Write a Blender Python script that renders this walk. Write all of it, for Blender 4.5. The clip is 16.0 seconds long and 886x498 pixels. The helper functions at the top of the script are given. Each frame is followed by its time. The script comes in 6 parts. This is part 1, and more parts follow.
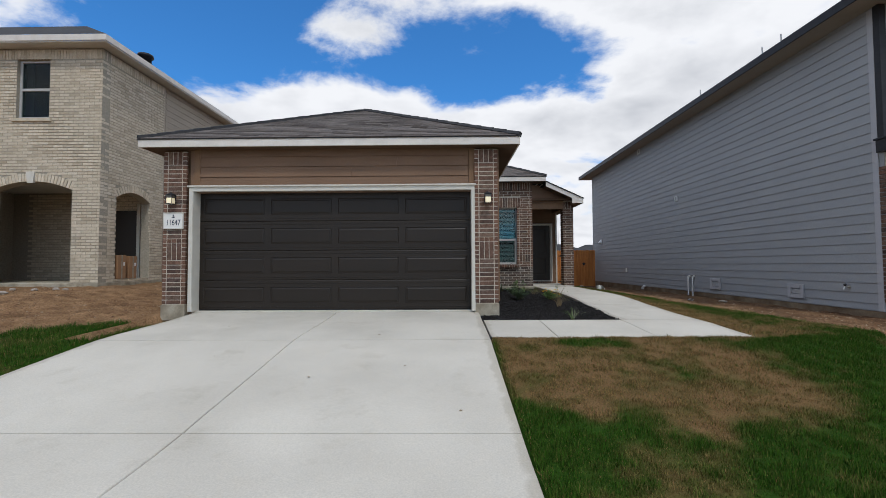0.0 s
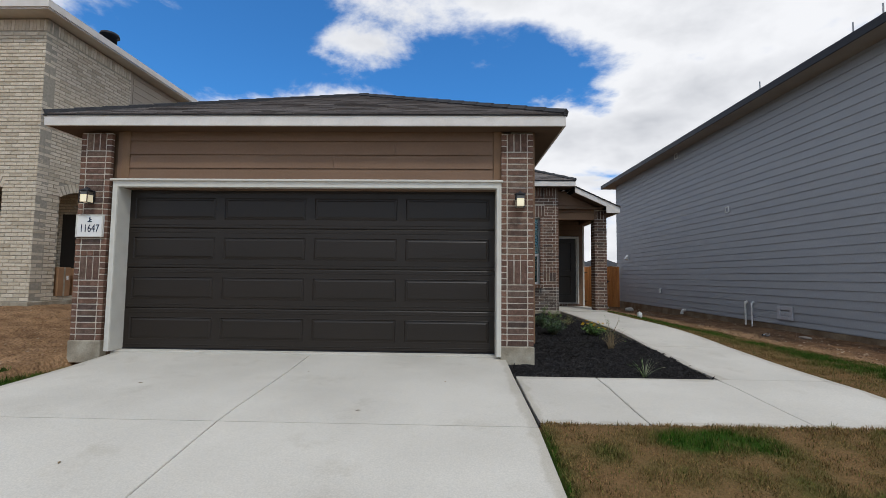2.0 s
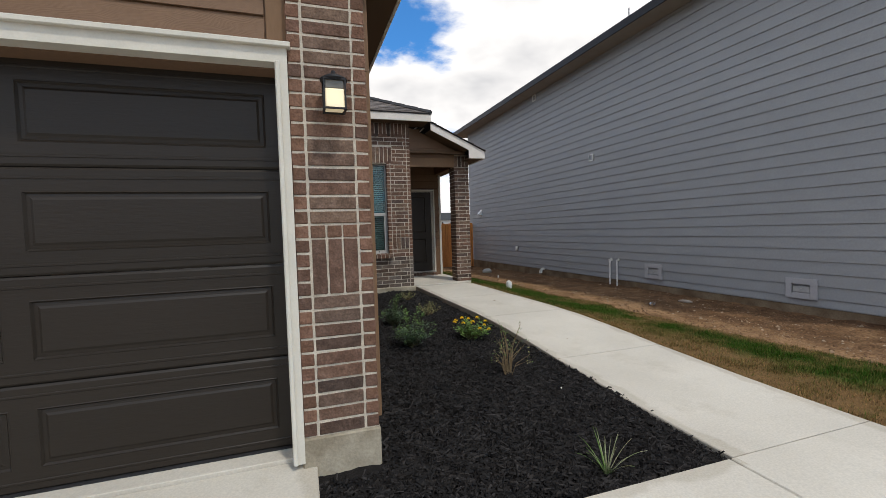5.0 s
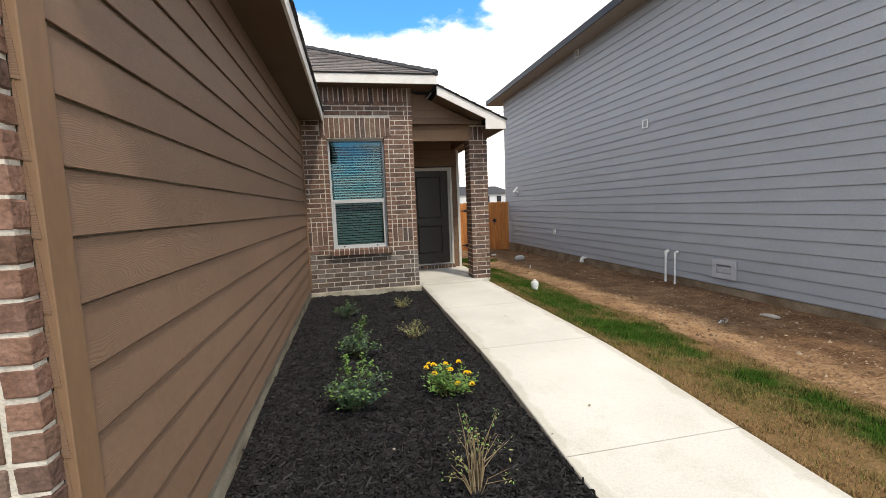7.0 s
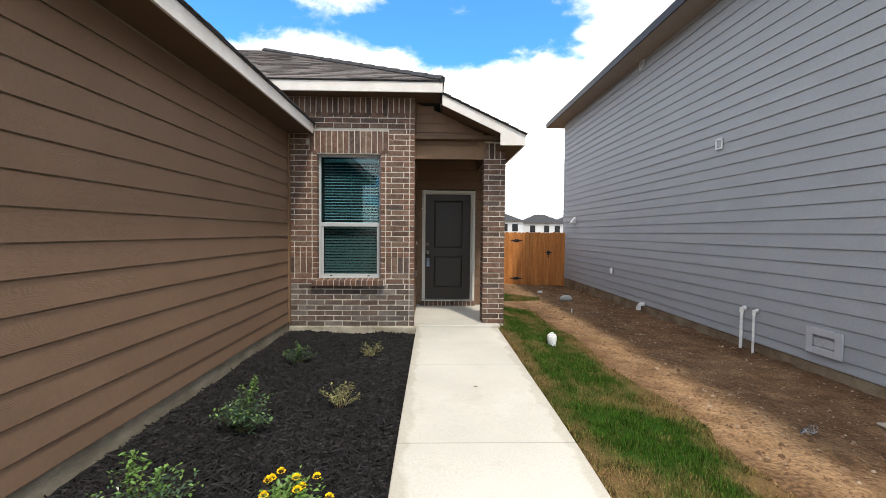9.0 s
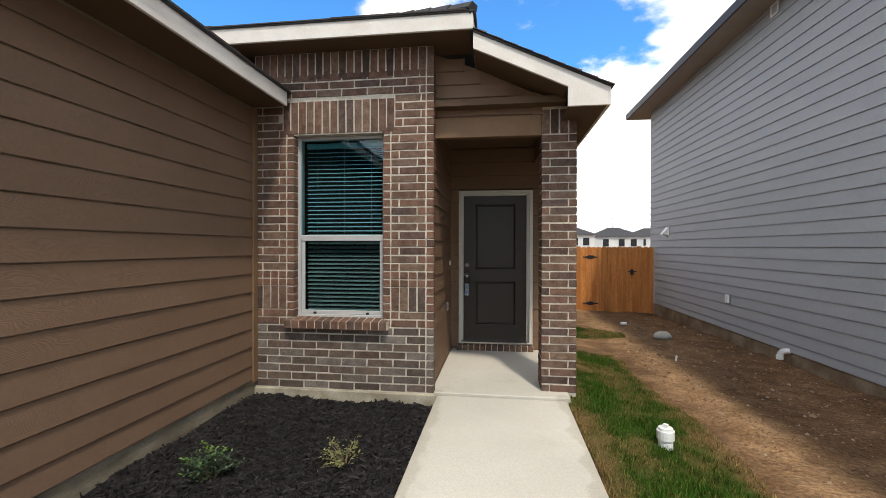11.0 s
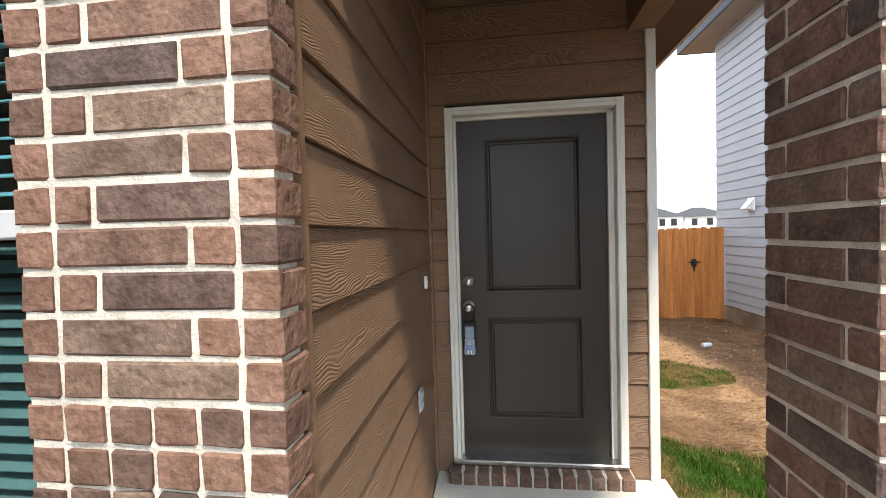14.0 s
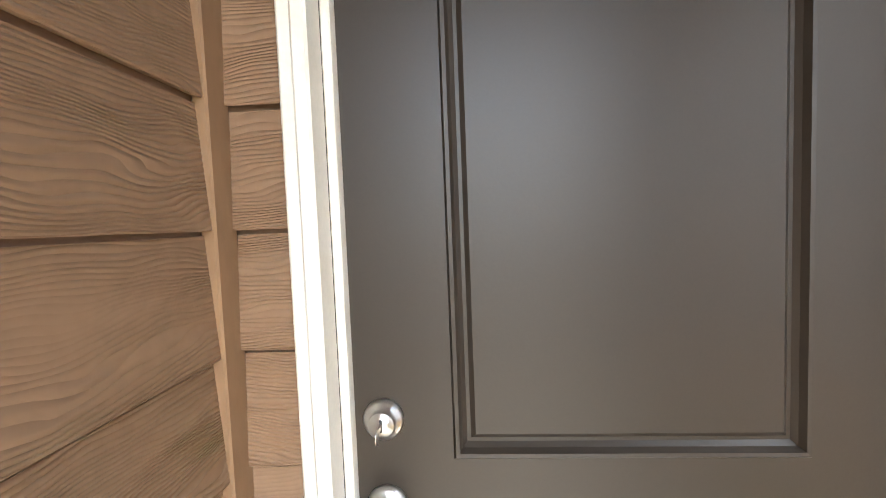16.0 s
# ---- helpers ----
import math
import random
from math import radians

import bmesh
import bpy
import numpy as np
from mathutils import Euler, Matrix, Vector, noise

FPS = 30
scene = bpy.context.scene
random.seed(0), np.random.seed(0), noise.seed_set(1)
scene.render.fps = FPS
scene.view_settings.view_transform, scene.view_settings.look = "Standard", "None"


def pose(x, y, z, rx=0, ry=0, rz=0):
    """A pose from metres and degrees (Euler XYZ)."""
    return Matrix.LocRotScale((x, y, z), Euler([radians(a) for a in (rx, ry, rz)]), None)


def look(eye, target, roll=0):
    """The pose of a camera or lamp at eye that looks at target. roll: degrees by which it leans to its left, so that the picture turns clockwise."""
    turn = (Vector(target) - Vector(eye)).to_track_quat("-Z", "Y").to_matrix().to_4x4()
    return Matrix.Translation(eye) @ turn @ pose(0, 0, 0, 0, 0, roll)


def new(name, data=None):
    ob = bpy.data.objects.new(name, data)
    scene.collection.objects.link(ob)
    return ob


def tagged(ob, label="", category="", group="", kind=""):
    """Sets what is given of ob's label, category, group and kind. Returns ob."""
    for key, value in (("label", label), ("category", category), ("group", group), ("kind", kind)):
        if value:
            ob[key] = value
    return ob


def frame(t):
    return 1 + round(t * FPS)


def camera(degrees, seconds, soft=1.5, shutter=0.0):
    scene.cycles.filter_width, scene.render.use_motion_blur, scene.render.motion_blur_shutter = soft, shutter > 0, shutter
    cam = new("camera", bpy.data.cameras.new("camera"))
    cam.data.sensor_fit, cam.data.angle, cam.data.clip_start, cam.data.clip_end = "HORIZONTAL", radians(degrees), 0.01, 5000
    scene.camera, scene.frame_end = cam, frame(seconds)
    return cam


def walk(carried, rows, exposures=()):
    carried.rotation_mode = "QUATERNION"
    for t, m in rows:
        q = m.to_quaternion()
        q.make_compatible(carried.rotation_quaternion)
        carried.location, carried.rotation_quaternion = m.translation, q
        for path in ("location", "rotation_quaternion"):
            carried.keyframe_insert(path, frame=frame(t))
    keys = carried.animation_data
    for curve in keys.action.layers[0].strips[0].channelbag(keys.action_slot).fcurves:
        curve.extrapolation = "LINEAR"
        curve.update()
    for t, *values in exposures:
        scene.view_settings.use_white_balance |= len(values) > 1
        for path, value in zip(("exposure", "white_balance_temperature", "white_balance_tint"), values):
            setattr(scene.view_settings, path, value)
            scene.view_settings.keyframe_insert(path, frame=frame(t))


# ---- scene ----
cam = camera(91.8, 16.0, soft=0.45)
PATH = [
    (0, (0.009, 0.126, 0.818), (-0.017, 2.124, 0.892), -0.3),
    (0.5, (-0.002, 0.649, 0.845), (-0.07, 2.645, 0.945), -0.3),
    (1, (-0.02, 1.154, 0.882), (-0.108, 3.149, 0.992), 0.4),
    (1.5, (-0.089, 1.668, 0.969), (-0.182, 3.662, 1.089), 0.5),
    (2, (-0.122, 2.176, 1.016), (-0.174, 4.171, 1.142), 0.6),
    (2.1, (-0.111, 2.286, 1.018), (-0.074, 4.282, 1.142), 0.5),
    (2.5, (-0.067, 2.73, 1.008), (0.337, 4.685, 1.116), 0.9),
    (3, (-0.016, 3.212, 1.063), (0.535, 5.132, 1.154), 0.5),
    (3.5, (0.05, 3.716, 1.116), (0.627, 5.63, 1.161), -0.6),
    (4, (0.13, 4.228, 1.17), (0.73, 6.136, 1.202), -0.8),
    (4.2, (0.188, 4.426, 1.163), (0.791, 6.333, 1.182), -0.9),
    (6.3, (1.166, 6.135, 1.418), (1.767, 8.023, 1.148), -4.5),
    (6.5, (1.286, 6.247, 1.412), (1.8, 8.162, 1.151), -3.1),
    (7, (1.589, 6.442, 1.471), (1.994, 8.391, 1.27), -2.3),
    (7.5, (1.952, 6.524, 1.491), (2.291, 8.493, 1.4), -0.2),
    (8, (2.323, 6.763, 1.476), (2.621, 8.74, 1.402), -0.1),
    (8.5, (2.664, 7.049, 1.474), (2.779, 9.044, 1.404), 0.2),
    (8.7, (2.772, 7.193, 1.486), (2.86, 9.19, 1.409), 0.4),
    (10.8, (3.258, 9.417, 1.518), (3.008, 11.401, 1.482), -0.4),
    (11, (3.26, 9.64, 1.513), (2.999, 11.623, 1.504), 0.1),
    (11.5, (3.243, 10.205, 1.479), (2.837, 12.163, 1.483), 0.5),
    (12, (3.22, 10.784, 1.472), (2.819, 12.743, 1.496), 0.7),
    (12.5, (3.15, 11.34, 1.474), (2.753, 13.3, 1.497), 0.6),
    (13, (3.075, 11.893, 1.487), (2.726, 13.862, 1.481), 0.6),
    (13.5, (3.04, 12.431, 1.507), (2.738, 14.408, 1.47), 0.6),
    (14, (2.998, 12.959, 1.556), (2.746, 14.944, 1.486), -1.7),
    (14.5, (2.984, 13.461, 1.539), (2.773, 15.448, 1.462), -0.7),
    (15, (2.981, 13.931, 1.532), (2.788, 15.92, 1.443), -0.4),
    (15.5, (2.947, 14.412, 1.56), (2.84, 16.405, 1.445), -1.3),
    (16, (2.97, 14.818, 1.582), (2.841, 16.81, 1.46), -2.2),
]
EXPOSURES = [(0, -0.78, 6250, 10), (2, -0.78, 6300, 10), (4.2, -0.78, 6500, 10), (6.3, 0.2, 6950, 10), (8.7, 0.36, 6850, 10), (10.8, 0.17, 7000, 10), (12, 0.17, 7100, 10),
             (12.5, 0.55, 6700, 10), (13, 1.02, 6650, 10), (13.5, 1.12, 6600, 10), (14, 1.35, 6700, 10), (14.5, 1.75, 6650, 10), (15, 2.3, 6800, 10), (15.5, 2.85, 7000, 10), (16, 3.42, 7000, 10)]
walk(cam, [(t, look(eye, target, roll)) for t, eye, target, roll in PATH], EXPOSURES)

# ---- world, sun ----
SUN_EL, SUN_AZ = radians(57), (0.37, -0.93)
world = bpy.data.worlds.new("sky")
scene.world = world
world.use_nodes = True
wn, wl = world.node_tree.nodes, world.node_tree.links
wn.clear()
w_out = wn.new("ShaderNodeOutputWorld")
w_bg = wn.new("ShaderNodeBackground")
w_sky = wn.new("ShaderNodeTexSky")
w_sky.sky_type, w_sky.sun_disc = "NISHITA", False
w_sky.sun_elevation, w_sky.sun_rotation = SUN_EL, math.atan2(SUN_AZ[0], SUN_AZ[1])
w_sky.ozone_density, w_sky.dust_density, w_sky.air_density = 3.0, 2.0, 1.0
w_tc = wn.new("ShaderNodeTexCoord")
w_sep = wn.new("ShaderNodeSeparateXYZ")
w_div = wn.new("ShaderNodeMath"); w_div.operation = "MAXIMUM"; w_div.inputs[1].default_value = 0.03
w_add = wn.new("ShaderNodeMath"); w_add.operation = "ADD"; w_add.inputs[1].default_value = 0.22
w_dx = wn.new("ShaderNodeMath"); w_dx.operation = "DIVIDE"
w_dy = wn.new("ShaderNodeMath"); w_dy.operation = "DIVIDE"
w_com = wn.new("ShaderNodeCombineXYZ")
w_n1 = wn.new("ShaderNodeTexNoise")
w_n1.inputs["Scale"].default_value, w_n1.inputs["Detail"].default_value = 3.1, 10.0
w_n1.inputs["Roughness"].default_value, w_n1.inputs["Distortion"].default_value = 0.60, 0.18
w_n2 = wn.new("ShaderNodeTexNoise")
w_n2.inputs["Scale"].default_value, w_n2.inputs["Detail"].default_value, w_n2.inputs["Roughness"].default_value = 2.3, 6.0, 0.55
w_map = wn.new("ShaderNodeMapping")
w_map.inputs["Location"].default_value = (3.35, 1.6, 0.0)


def sky_math(op, a, b):
    nd = wn.new("ShaderNodeMath"); nd.operation = op
    for k, v in enumerate((a, b)):
        if isinstance(v, (int, float)):
            nd.inputs[k].default_value = v
        else:
            wl.new(v, nd.inputs[k])
    return nd.outputs[0]


def sky_patch(centre, size, amount):
    """A soft round rise or fall of the cloud cover over one part of the sky."""
    mp = wn.new("ShaderNodeMapping"); mp.vector_type = "TEXTURE"
    mp.inputs["Location"].default_value, mp.inputs["Scale"].default_value = (*centre, 0), (*size, 1)
    ln = wn.new("ShaderNodeVectorMath"); ln.operation = "LENGTH"
    mr = wn.new("ShaderNodeMapRange"); mr.interpolation_type = "SMOOTHSTEP"
    mr.inputs["From Min"].default_value, mr.inputs["From Max"].default_value = 0.25, 1.0
    mr.inputs["To Min"].default_value, mr.inputs["To Max"].default_value = amount, 0.0
    wl.new(w_com.outputs[0], mp.inputs["Vector"]); wl.new(mp.outputs[0], ln.inputs[0]); wl.new(ln.outputs["Value"], mr.inputs["Value"])
    return mr.outputs[0]


w_cover = sky_math("MULTIPLY", sky_math("SUBTRACT", w_n1.outputs["Fac"], 0.34), 3.3)
for centre, size, amount in (((0.12, 1.38), (0.62, 0.33), -0.85), ((-0.66, 1.20), (0.56, 0.42), -1.02), ((-0.30, 1.27), (0.23, 0.16), 0.58), ((-0.52, 1.62), (0.60, 0.26), 0.45),
                             ((0.1, 1.9), (0.9, 0.38), 0.45), ((0.80, 1.45), (0.50, 0.85), 0.65), ((0.46, 1.10), (0.50, 0.18), 0.50), ((0.6, 3.0), (2.6, 1.2), 0.5)):
    w_cover = sky_math("ADD", w_cover, sky_patch(centre, size, amount))
w_ramp = wn.new("ShaderNodeValToRGB")
w_ramp.color_ramp.elements[0].position, w_ramp.color_ramp.elements[1].position = 0.0, 0.75
w_ramp.color_ramp.interpolation = "EASE"
w_thick = sky_math("ADD", sky_math("MULTIPLY", w_cover, 0.35), sky_math("MULTIPLY", sky_math("SUBTRACT", w_n2.outputs["Fac"], 0.5), 1.3))
w_cloud = wn.new("ShaderNodeValToRGB")
w_cloud.color_ramp.elements[0].position, w_cloud.color_ramp.elements[1].position = 0.22, 0.95
w_cloud.color_ramp.elements[0].color, w_cloud.color_ramp.elements[1].color = (10.6, 10.55, 10.6, 1), (6.1, 6.25, 6.6, 1)
w_mix = wn.new("ShaderNodeMix"); w_mix.data_type = "RGBA"
w_tint = wn.new("ShaderNodeMix"); w_tint.data_type, w_tint.blend_type = "RGBA", "MULTIPLY"
w_tint.inputs["Factor"].default_value = 1.0
w_tint.inputs["B"].default_value = (0.55, 1.38, 2.05, 1)
wl.new(w_tc.outputs["Generated"], w_sep.inputs[0])
wl.new(w_sep.outputs["Z"], w_div.inputs[0]); wl.new(w_div.outputs[0], w_add.inputs[0])
wl.new(w_sep.outputs["X"], w_dx.inputs[0]); wl.new(w_add.outputs[0], w_dx.inputs[1])
wl.new(w_sep.outputs["Y"], w_dy.inputs[0]); wl.new(w_add.outputs[0], w_dy.inputs[1])
wl.new(w_dx.outputs[0], w_com.inputs[0]); wl.new(w_dy.outputs[0], w_com.inputs[1])
wl.new(w_com.outputs[0], w_map.inputs["Vector"]); wl.new(w_map.outputs[0], w_n1.inputs["Vector"])
wl.new(w_map.outputs[0], w_n2.inputs["Vector"])
wl.new(w_cover, w_ramp.inputs[0]); wl.new(w_thick, w_cloud.inputs[0])
wl.new(w_sky.outputs[0], w_tint.inputs["A"])
wl.new(w_ramp.outputs["Color"], w_mix.inputs["Factor"])
wl.new(w_tint.outputs["Result"], w_mix.inputs["A"]); wl.new(w_cloud.outputs["Color"], w_mix.inputs["B"])
wl.new(w_mix.outputs["Result"], w_bg.inputs["Color"]); wl.new(w_bg.outputs[0], w_out.inputs[0])
w_bg.inputs["Strength"].default_value = 0.15

sun = new("sun", bpy.data.lights.new("sun", "SUN"))
sun.data.energy, sun.data.angle, sun.data.color = 2.5, radians(4.0), (1.0, 0.95, 0.87)
sun.matrix_world = look((SUN_AZ[0] * math.cos(SUN_EL) * 60, SUN_AZ[1] * math.cos(SUN_EL) * 60, math.sin(SUN_EL) * 60), (0, 0, 0))


# ---- materials ----
def material(name, base, other=None, scale=6.0, rough=0.7, metal=0.0, fine=0.0, fine_scale=120.0, bump=0.0, bump_scale=80.0,
             stretch=(1, 1, 1), per_object=0.0, ramp=None, lo=0.35, hi=0.65, coords="Object", island=False, spec=0.22):
    """Principled surface with colour variation at two scales and fine relief."""
    m = bpy.data.materials.new(name)
    m.use_nodes = True
    n, l = m.node_tree.nodes, m.node_tree.links
    b = n["Principled BSDF"]
    b.inputs["Specular IOR Level"].default_value = spec
    b.inputs["Roughness"].default_value, b.inputs["Metallic"].default_value = rough, metal
    tc = n.new("ShaderNodeTexCoord")
    mp = n.new("ShaderNodeMapping")
    mp.inputs["Scale"].default_value = stretch
    l.new(tc.outputs[coords], mp.inputs["Vector"])
    vec = mp.outputs[0]
    if per_object or ramp:
        info = n.new("ShaderNodeNewGeometry") if island else n.new("ShaderNodeObjectInfo")
        rnd = info.outputs["Random Per Island"] if island else info.outputs["Random"]
        shift = n.new("ShaderNodeVectorMath"); shift.operation = "ADD"
        mul = n.new("ShaderNodeMath"); mul.operation = "MULTIPLY"; mul.inputs[1].default_value = 37.0
        l.new(rnd, mul.inputs[0]); l.new(vec, shift.inputs[0]); l.new(mul.outputs[0], shift.inputs[1])
        vec = shift.outputs[0]
    n1 = n.new("ShaderNodeTexNoise")
    n1.inputs["Scale"].default_value, n1.inputs["Detail"].default_value = scale, 5.0
    l.new(vec, n1.inputs["Vector"])
    r1 = n.new("ShaderNodeMapRange")
    r1.inputs["From Min"].default_value, r1.inputs["From Max"].default_value = lo, hi
    l.new(n1.outputs["Fac"], r1.inputs["Value"])
    mix = n.new("ShaderNodeMix"); mix.data_type = "RGBA"
    l.new(r1.outputs[0], mix.inputs["Factor"])
    other = other or tuple(c * 0.85 for c in base)
    mix.inputs["A"].default_value, mix.inputs["B"].default_value = (*base, 1), (*other, 1)
    colour = mix.outputs["Result"]
    if ramp:
        cr = n.new("ShaderNodeValToRGB")
        el = cr.color_ramp.elements
        while len(el) < len(ramp):
            el.new(0.5)
        for k, c in enumerate(ramp):
            el[k].position, el[k].color = k / (len(ramp) - 1), (*c, 1)
        l.new(rnd, cr.inputs[0])
        m2 = n.new("ShaderNodeMix"); m2.data_type, m2.blend_type = "RGBA", "MULTIPLY"
        m2.inputs["Factor"].default_value = 1.0
        l.new(cr.outputs[0], m2.inputs["A"]); l.new(colour, m2.inputs["B"])
        colour = m2.outputs["Result"]
    if per_object and not ramp:
        hsv = n.new("ShaderNodeHueSaturation")
        mr = n.new("ShaderNodeMapRange")
        mr.inputs["To Min"].default_value, mr.inputs["To Max"].default_value = 1 - per_object, 1 + per_object
        l.new(rnd, mr.inputs["Value"]); l.new(mr.outputs[0], hsv.inputs["Value"]); l.new(colour, hsv.inputs["Color"])
        colour = hsv.outputs[0]
    if fine:
        n2 = n.new("ShaderNodeTexNoise")
        n2.inputs["Scale"].default_value, n2.inputs["Detail"].default_value = fine_scale, 3.0
        l.new(vec, n2.inputs["Vector"])
        r2 = n.new("ShaderNodeMapRange")
        r2.inputs["From Min"].default_value, r2.inputs["From Max"].default_value = 0.3, 0.7
        r2.inputs["To Min"].default_value, r2.inputs["To Max"].default_value = 1 - fine, 1 + fine
        l.new(n2.outputs["Fac"], r2.inputs["Value"])
        h2 = n.new("ShaderNodeHueSaturation")
        l.new(r2.outputs[0], h2.inputs["Value"]); l.new(colour, h2.inputs["Color"])
        colour = h2.outputs[0]
    l.new(colour, b.inputs["Base Color"])
    if bump:
        n3 = n.new("ShaderNodeTexNoise")
        n3.inputs["Scale"].default_value, n3.inputs["Detail"].default_value = bump_scale, 4.0
        l.new(vec, n3.inputs["Vector"])
        bp = n.new("ShaderNodeBump")
        bp.inputs["Strength"].default_value, bp.inputs["Distance"].default_value = bump, 0.01
        l.new(n3.outputs["Fac"], bp.inputs["Height"]); l.new(bp.outputs[0], b.inputs["Normal"])
    return m


def siding_material(name, base, other, grain=0.5, per_object=0.03):
    """Painted fibre-cement plank with pressed wood grain running along local x."""
    m = material(name, base, other, scale=1.3, rough=0.62, fine=0.05, fine_scale=40, per_object=per_object)
    n, l = m.node_tree.nodes, m.node_tree.links
    b = n["Principled BSDF"]
    tc, info = n.new("ShaderNodeTexCoord"), n.new("ShaderNodeObjectInfo")
    mul = n.new("ShaderNodeMath"); mul.operation = "MULTIPLY"; mul.inputs[1].default_value = 53.0
    add = n.new("ShaderNodeVectorMath"); add.operation = "ADD"
    l.new(info.outputs["Random"], mul.inputs[0]); l.new(tc.outputs["Object"], add.inputs[0]); l.new(mul.outputs[0], add.inputs[1])
    warp = n.new("ShaderNodeMapping"); warp.inputs["Scale"].default_value = (2.4, 1.0, 7.0)
    l.new(add.outputs[0], warp.inputs["Vector"])
    nz = n.new("ShaderNodeTexNoise")
    nz.inputs["Scale"].default_value, nz.inputs["Detail"].default_value = 1.0, 2.6
    l.new(warp.outputs[0], nz.inputs["Vector"])
    ring = n.new("ShaderNodeMath"); ring.operation = "MULTIPLY"; ring.inputs[1].default_value = 6.0
    sep = n.new("ShaderNodeSeparateXYZ"); l.new(add.outputs[0], sep.inputs[0])
    zz = n.new("ShaderNodeMath"); zz.operation = "MULTIPLY_ADD"; zz.inputs[1].default_value = 46.0
    l.new(nz.outputs["Fac"], ring.inputs[0])
    l.new(sep.outputs["Z"], zz.inputs[0]); l.new(ring.outputs[0], zz.inputs[2])
    sn = n.new("ShaderNodeMath"); sn.operation = "SINE"
    tau = n.new("ShaderNodeMath"); tau.operation = "MULTIPLY"; tau.inputs[1].default_value = 11.0
    l.new(zz.outputs[0], tau.inputs[0]); l.new(tau.outputs[0], sn.inputs[0])
    # grain fades in and out along the plank
    fm = n.new("ShaderNodeMapping"); fm.inputs["Scale"].default_value = (2.2, 1.0, 6.0)
    fn = n.new("ShaderNodeTexNoise"); fn.inputs["Scale"].default_value = 1.4
    l.new(add.outputs[0], fm.inputs["Vector"]); l.new(fm.outputs[0], fn.inputs["Vector"])
    fr = n.new("ShaderNodeMapRange"); fr.inputs["From Min"].default_value, fr.inputs["From Max"].default_value = 0.28, 0.58
    l.new(fn.outputs["Fac"], fr.inputs["Value"])
    hh = n.new("ShaderNodeMath"); hh.operation = "MULTIPLY"
    ridge_ = n.new("ShaderNodeMath"); ridge_.operation = "ABSOLUTE"
    l.new(sn.outputs[0], ridge_.inputs[0])
    l.new(ridge_.outputs[0], hh.inputs[0]); l.new(fr.outputs[0], hh.inputs[1])
    bp = n.new("ShaderNodeBump")
    bp.inputs["Strength"].default_value, bp.inputs["Distance"].default_value = grain, 0.0032
    l.new(hh.outputs[0], bp.inputs["Height"]); l.new(bp.outputs[0], b.inputs["Normal"])
    return m


M = {}
M["concrete"] = material("concrete", (0.56, 0.522, 0.455), (0.48, 0.445, 0.385), scale=0.9, rough=0.85, fine=0.085, fine_scale=90, bump=0.15, bump_scale=220)


def margin_stains(m, lines):
    """Grime along the tooled edges of the paving. lines: (axis, place, from, to) with the span on the other axis."""
    n, l = m.node_tree.nodes, m.node_tree.links
    b = n["Principled BSDF"]
    tc = n.new("ShaderNodeTexCoord"); sep = n.new("ShaderNodeSeparateXYZ"); l.new(tc.outputs["Object"], sep.inputs[0])
    nz = n.new("ShaderNodeTexNoise"); nz.inputs["Scale"].default_value, nz.inputs["Detail"].default_value = 4.5, 6.0
    l.new(tc.outputs["Object"], nz.inputs["Vector"])

    def op(kind, a, c, clamp=False):
        nd = n.new("ShaderNodeMath"); nd.operation, nd.use_clamp = kind, clamp
        for k, v in enumerate((a, c)):
            if isinstance(v, (int, float)):
                nd.inputs[k].default_value = v
            else:
                l.new(v, nd.inputs[k])
        return nd.outputs[0]

    wide = op("ADD", op("MULTIPLY", nz.outputs["Fac"], 0.22), -0.015)
    total = None
    for ax, place, lo, hi in lines:
        across, along = sep.outputs["XY".index(ax)], sep.outputs["YX".index(ax)]
        near = op("MULTIPLY", op("SUBTRACT", wide, op("ABSOLUTE", op("SUBTRACT", across, place), 0)), 30.0, True)
        span = op("MULTIPLY", op("GREATER_THAN", along, lo), op("LESS_THAN", along, hi))
        one = op("MULTIPLY", near, span)
        total = one if total is None else op("MAXIMUM", total, one)
    spots = n.new("ShaderNodeTexNoise"); spots.inputs["Scale"].default_value, spots.inputs["Detail"].default_value, spots.inputs["Roughness"].default_value = 1.7, 9.0, 0.7
    l.new(tc.outputs["Object"], spots.inputs["Vector"])
    sm = n.new("ShaderNodeMapRange"); sm.inputs["From Min"].default_value, sm.inputs["From Max"].default_value, sm.inputs["To Max"].default_value = 0.56, 0.72, 0.55
    l.new(spots.outputs["Fac"], sm.inputs["Value"])
    total = op("MAXIMUM", op("MULTIPLY", total, 0.62), sm.outputs[0])
    mix = n.new("ShaderNodeMix"); mix.data_type, mix.blend_type = "RGBA", "MULTIPLY"
    mix.inputs["B"].default_value = (0.74, 0.71, 0.66, 1)
    old = b.inputs["Base Color"].links[0].from_socket
    l.new(total, mix.inputs["Factor"]); l.new(old, mix.inputs["A"]); l.new(mix.outputs["Result"], b.inputs["Base Color"])


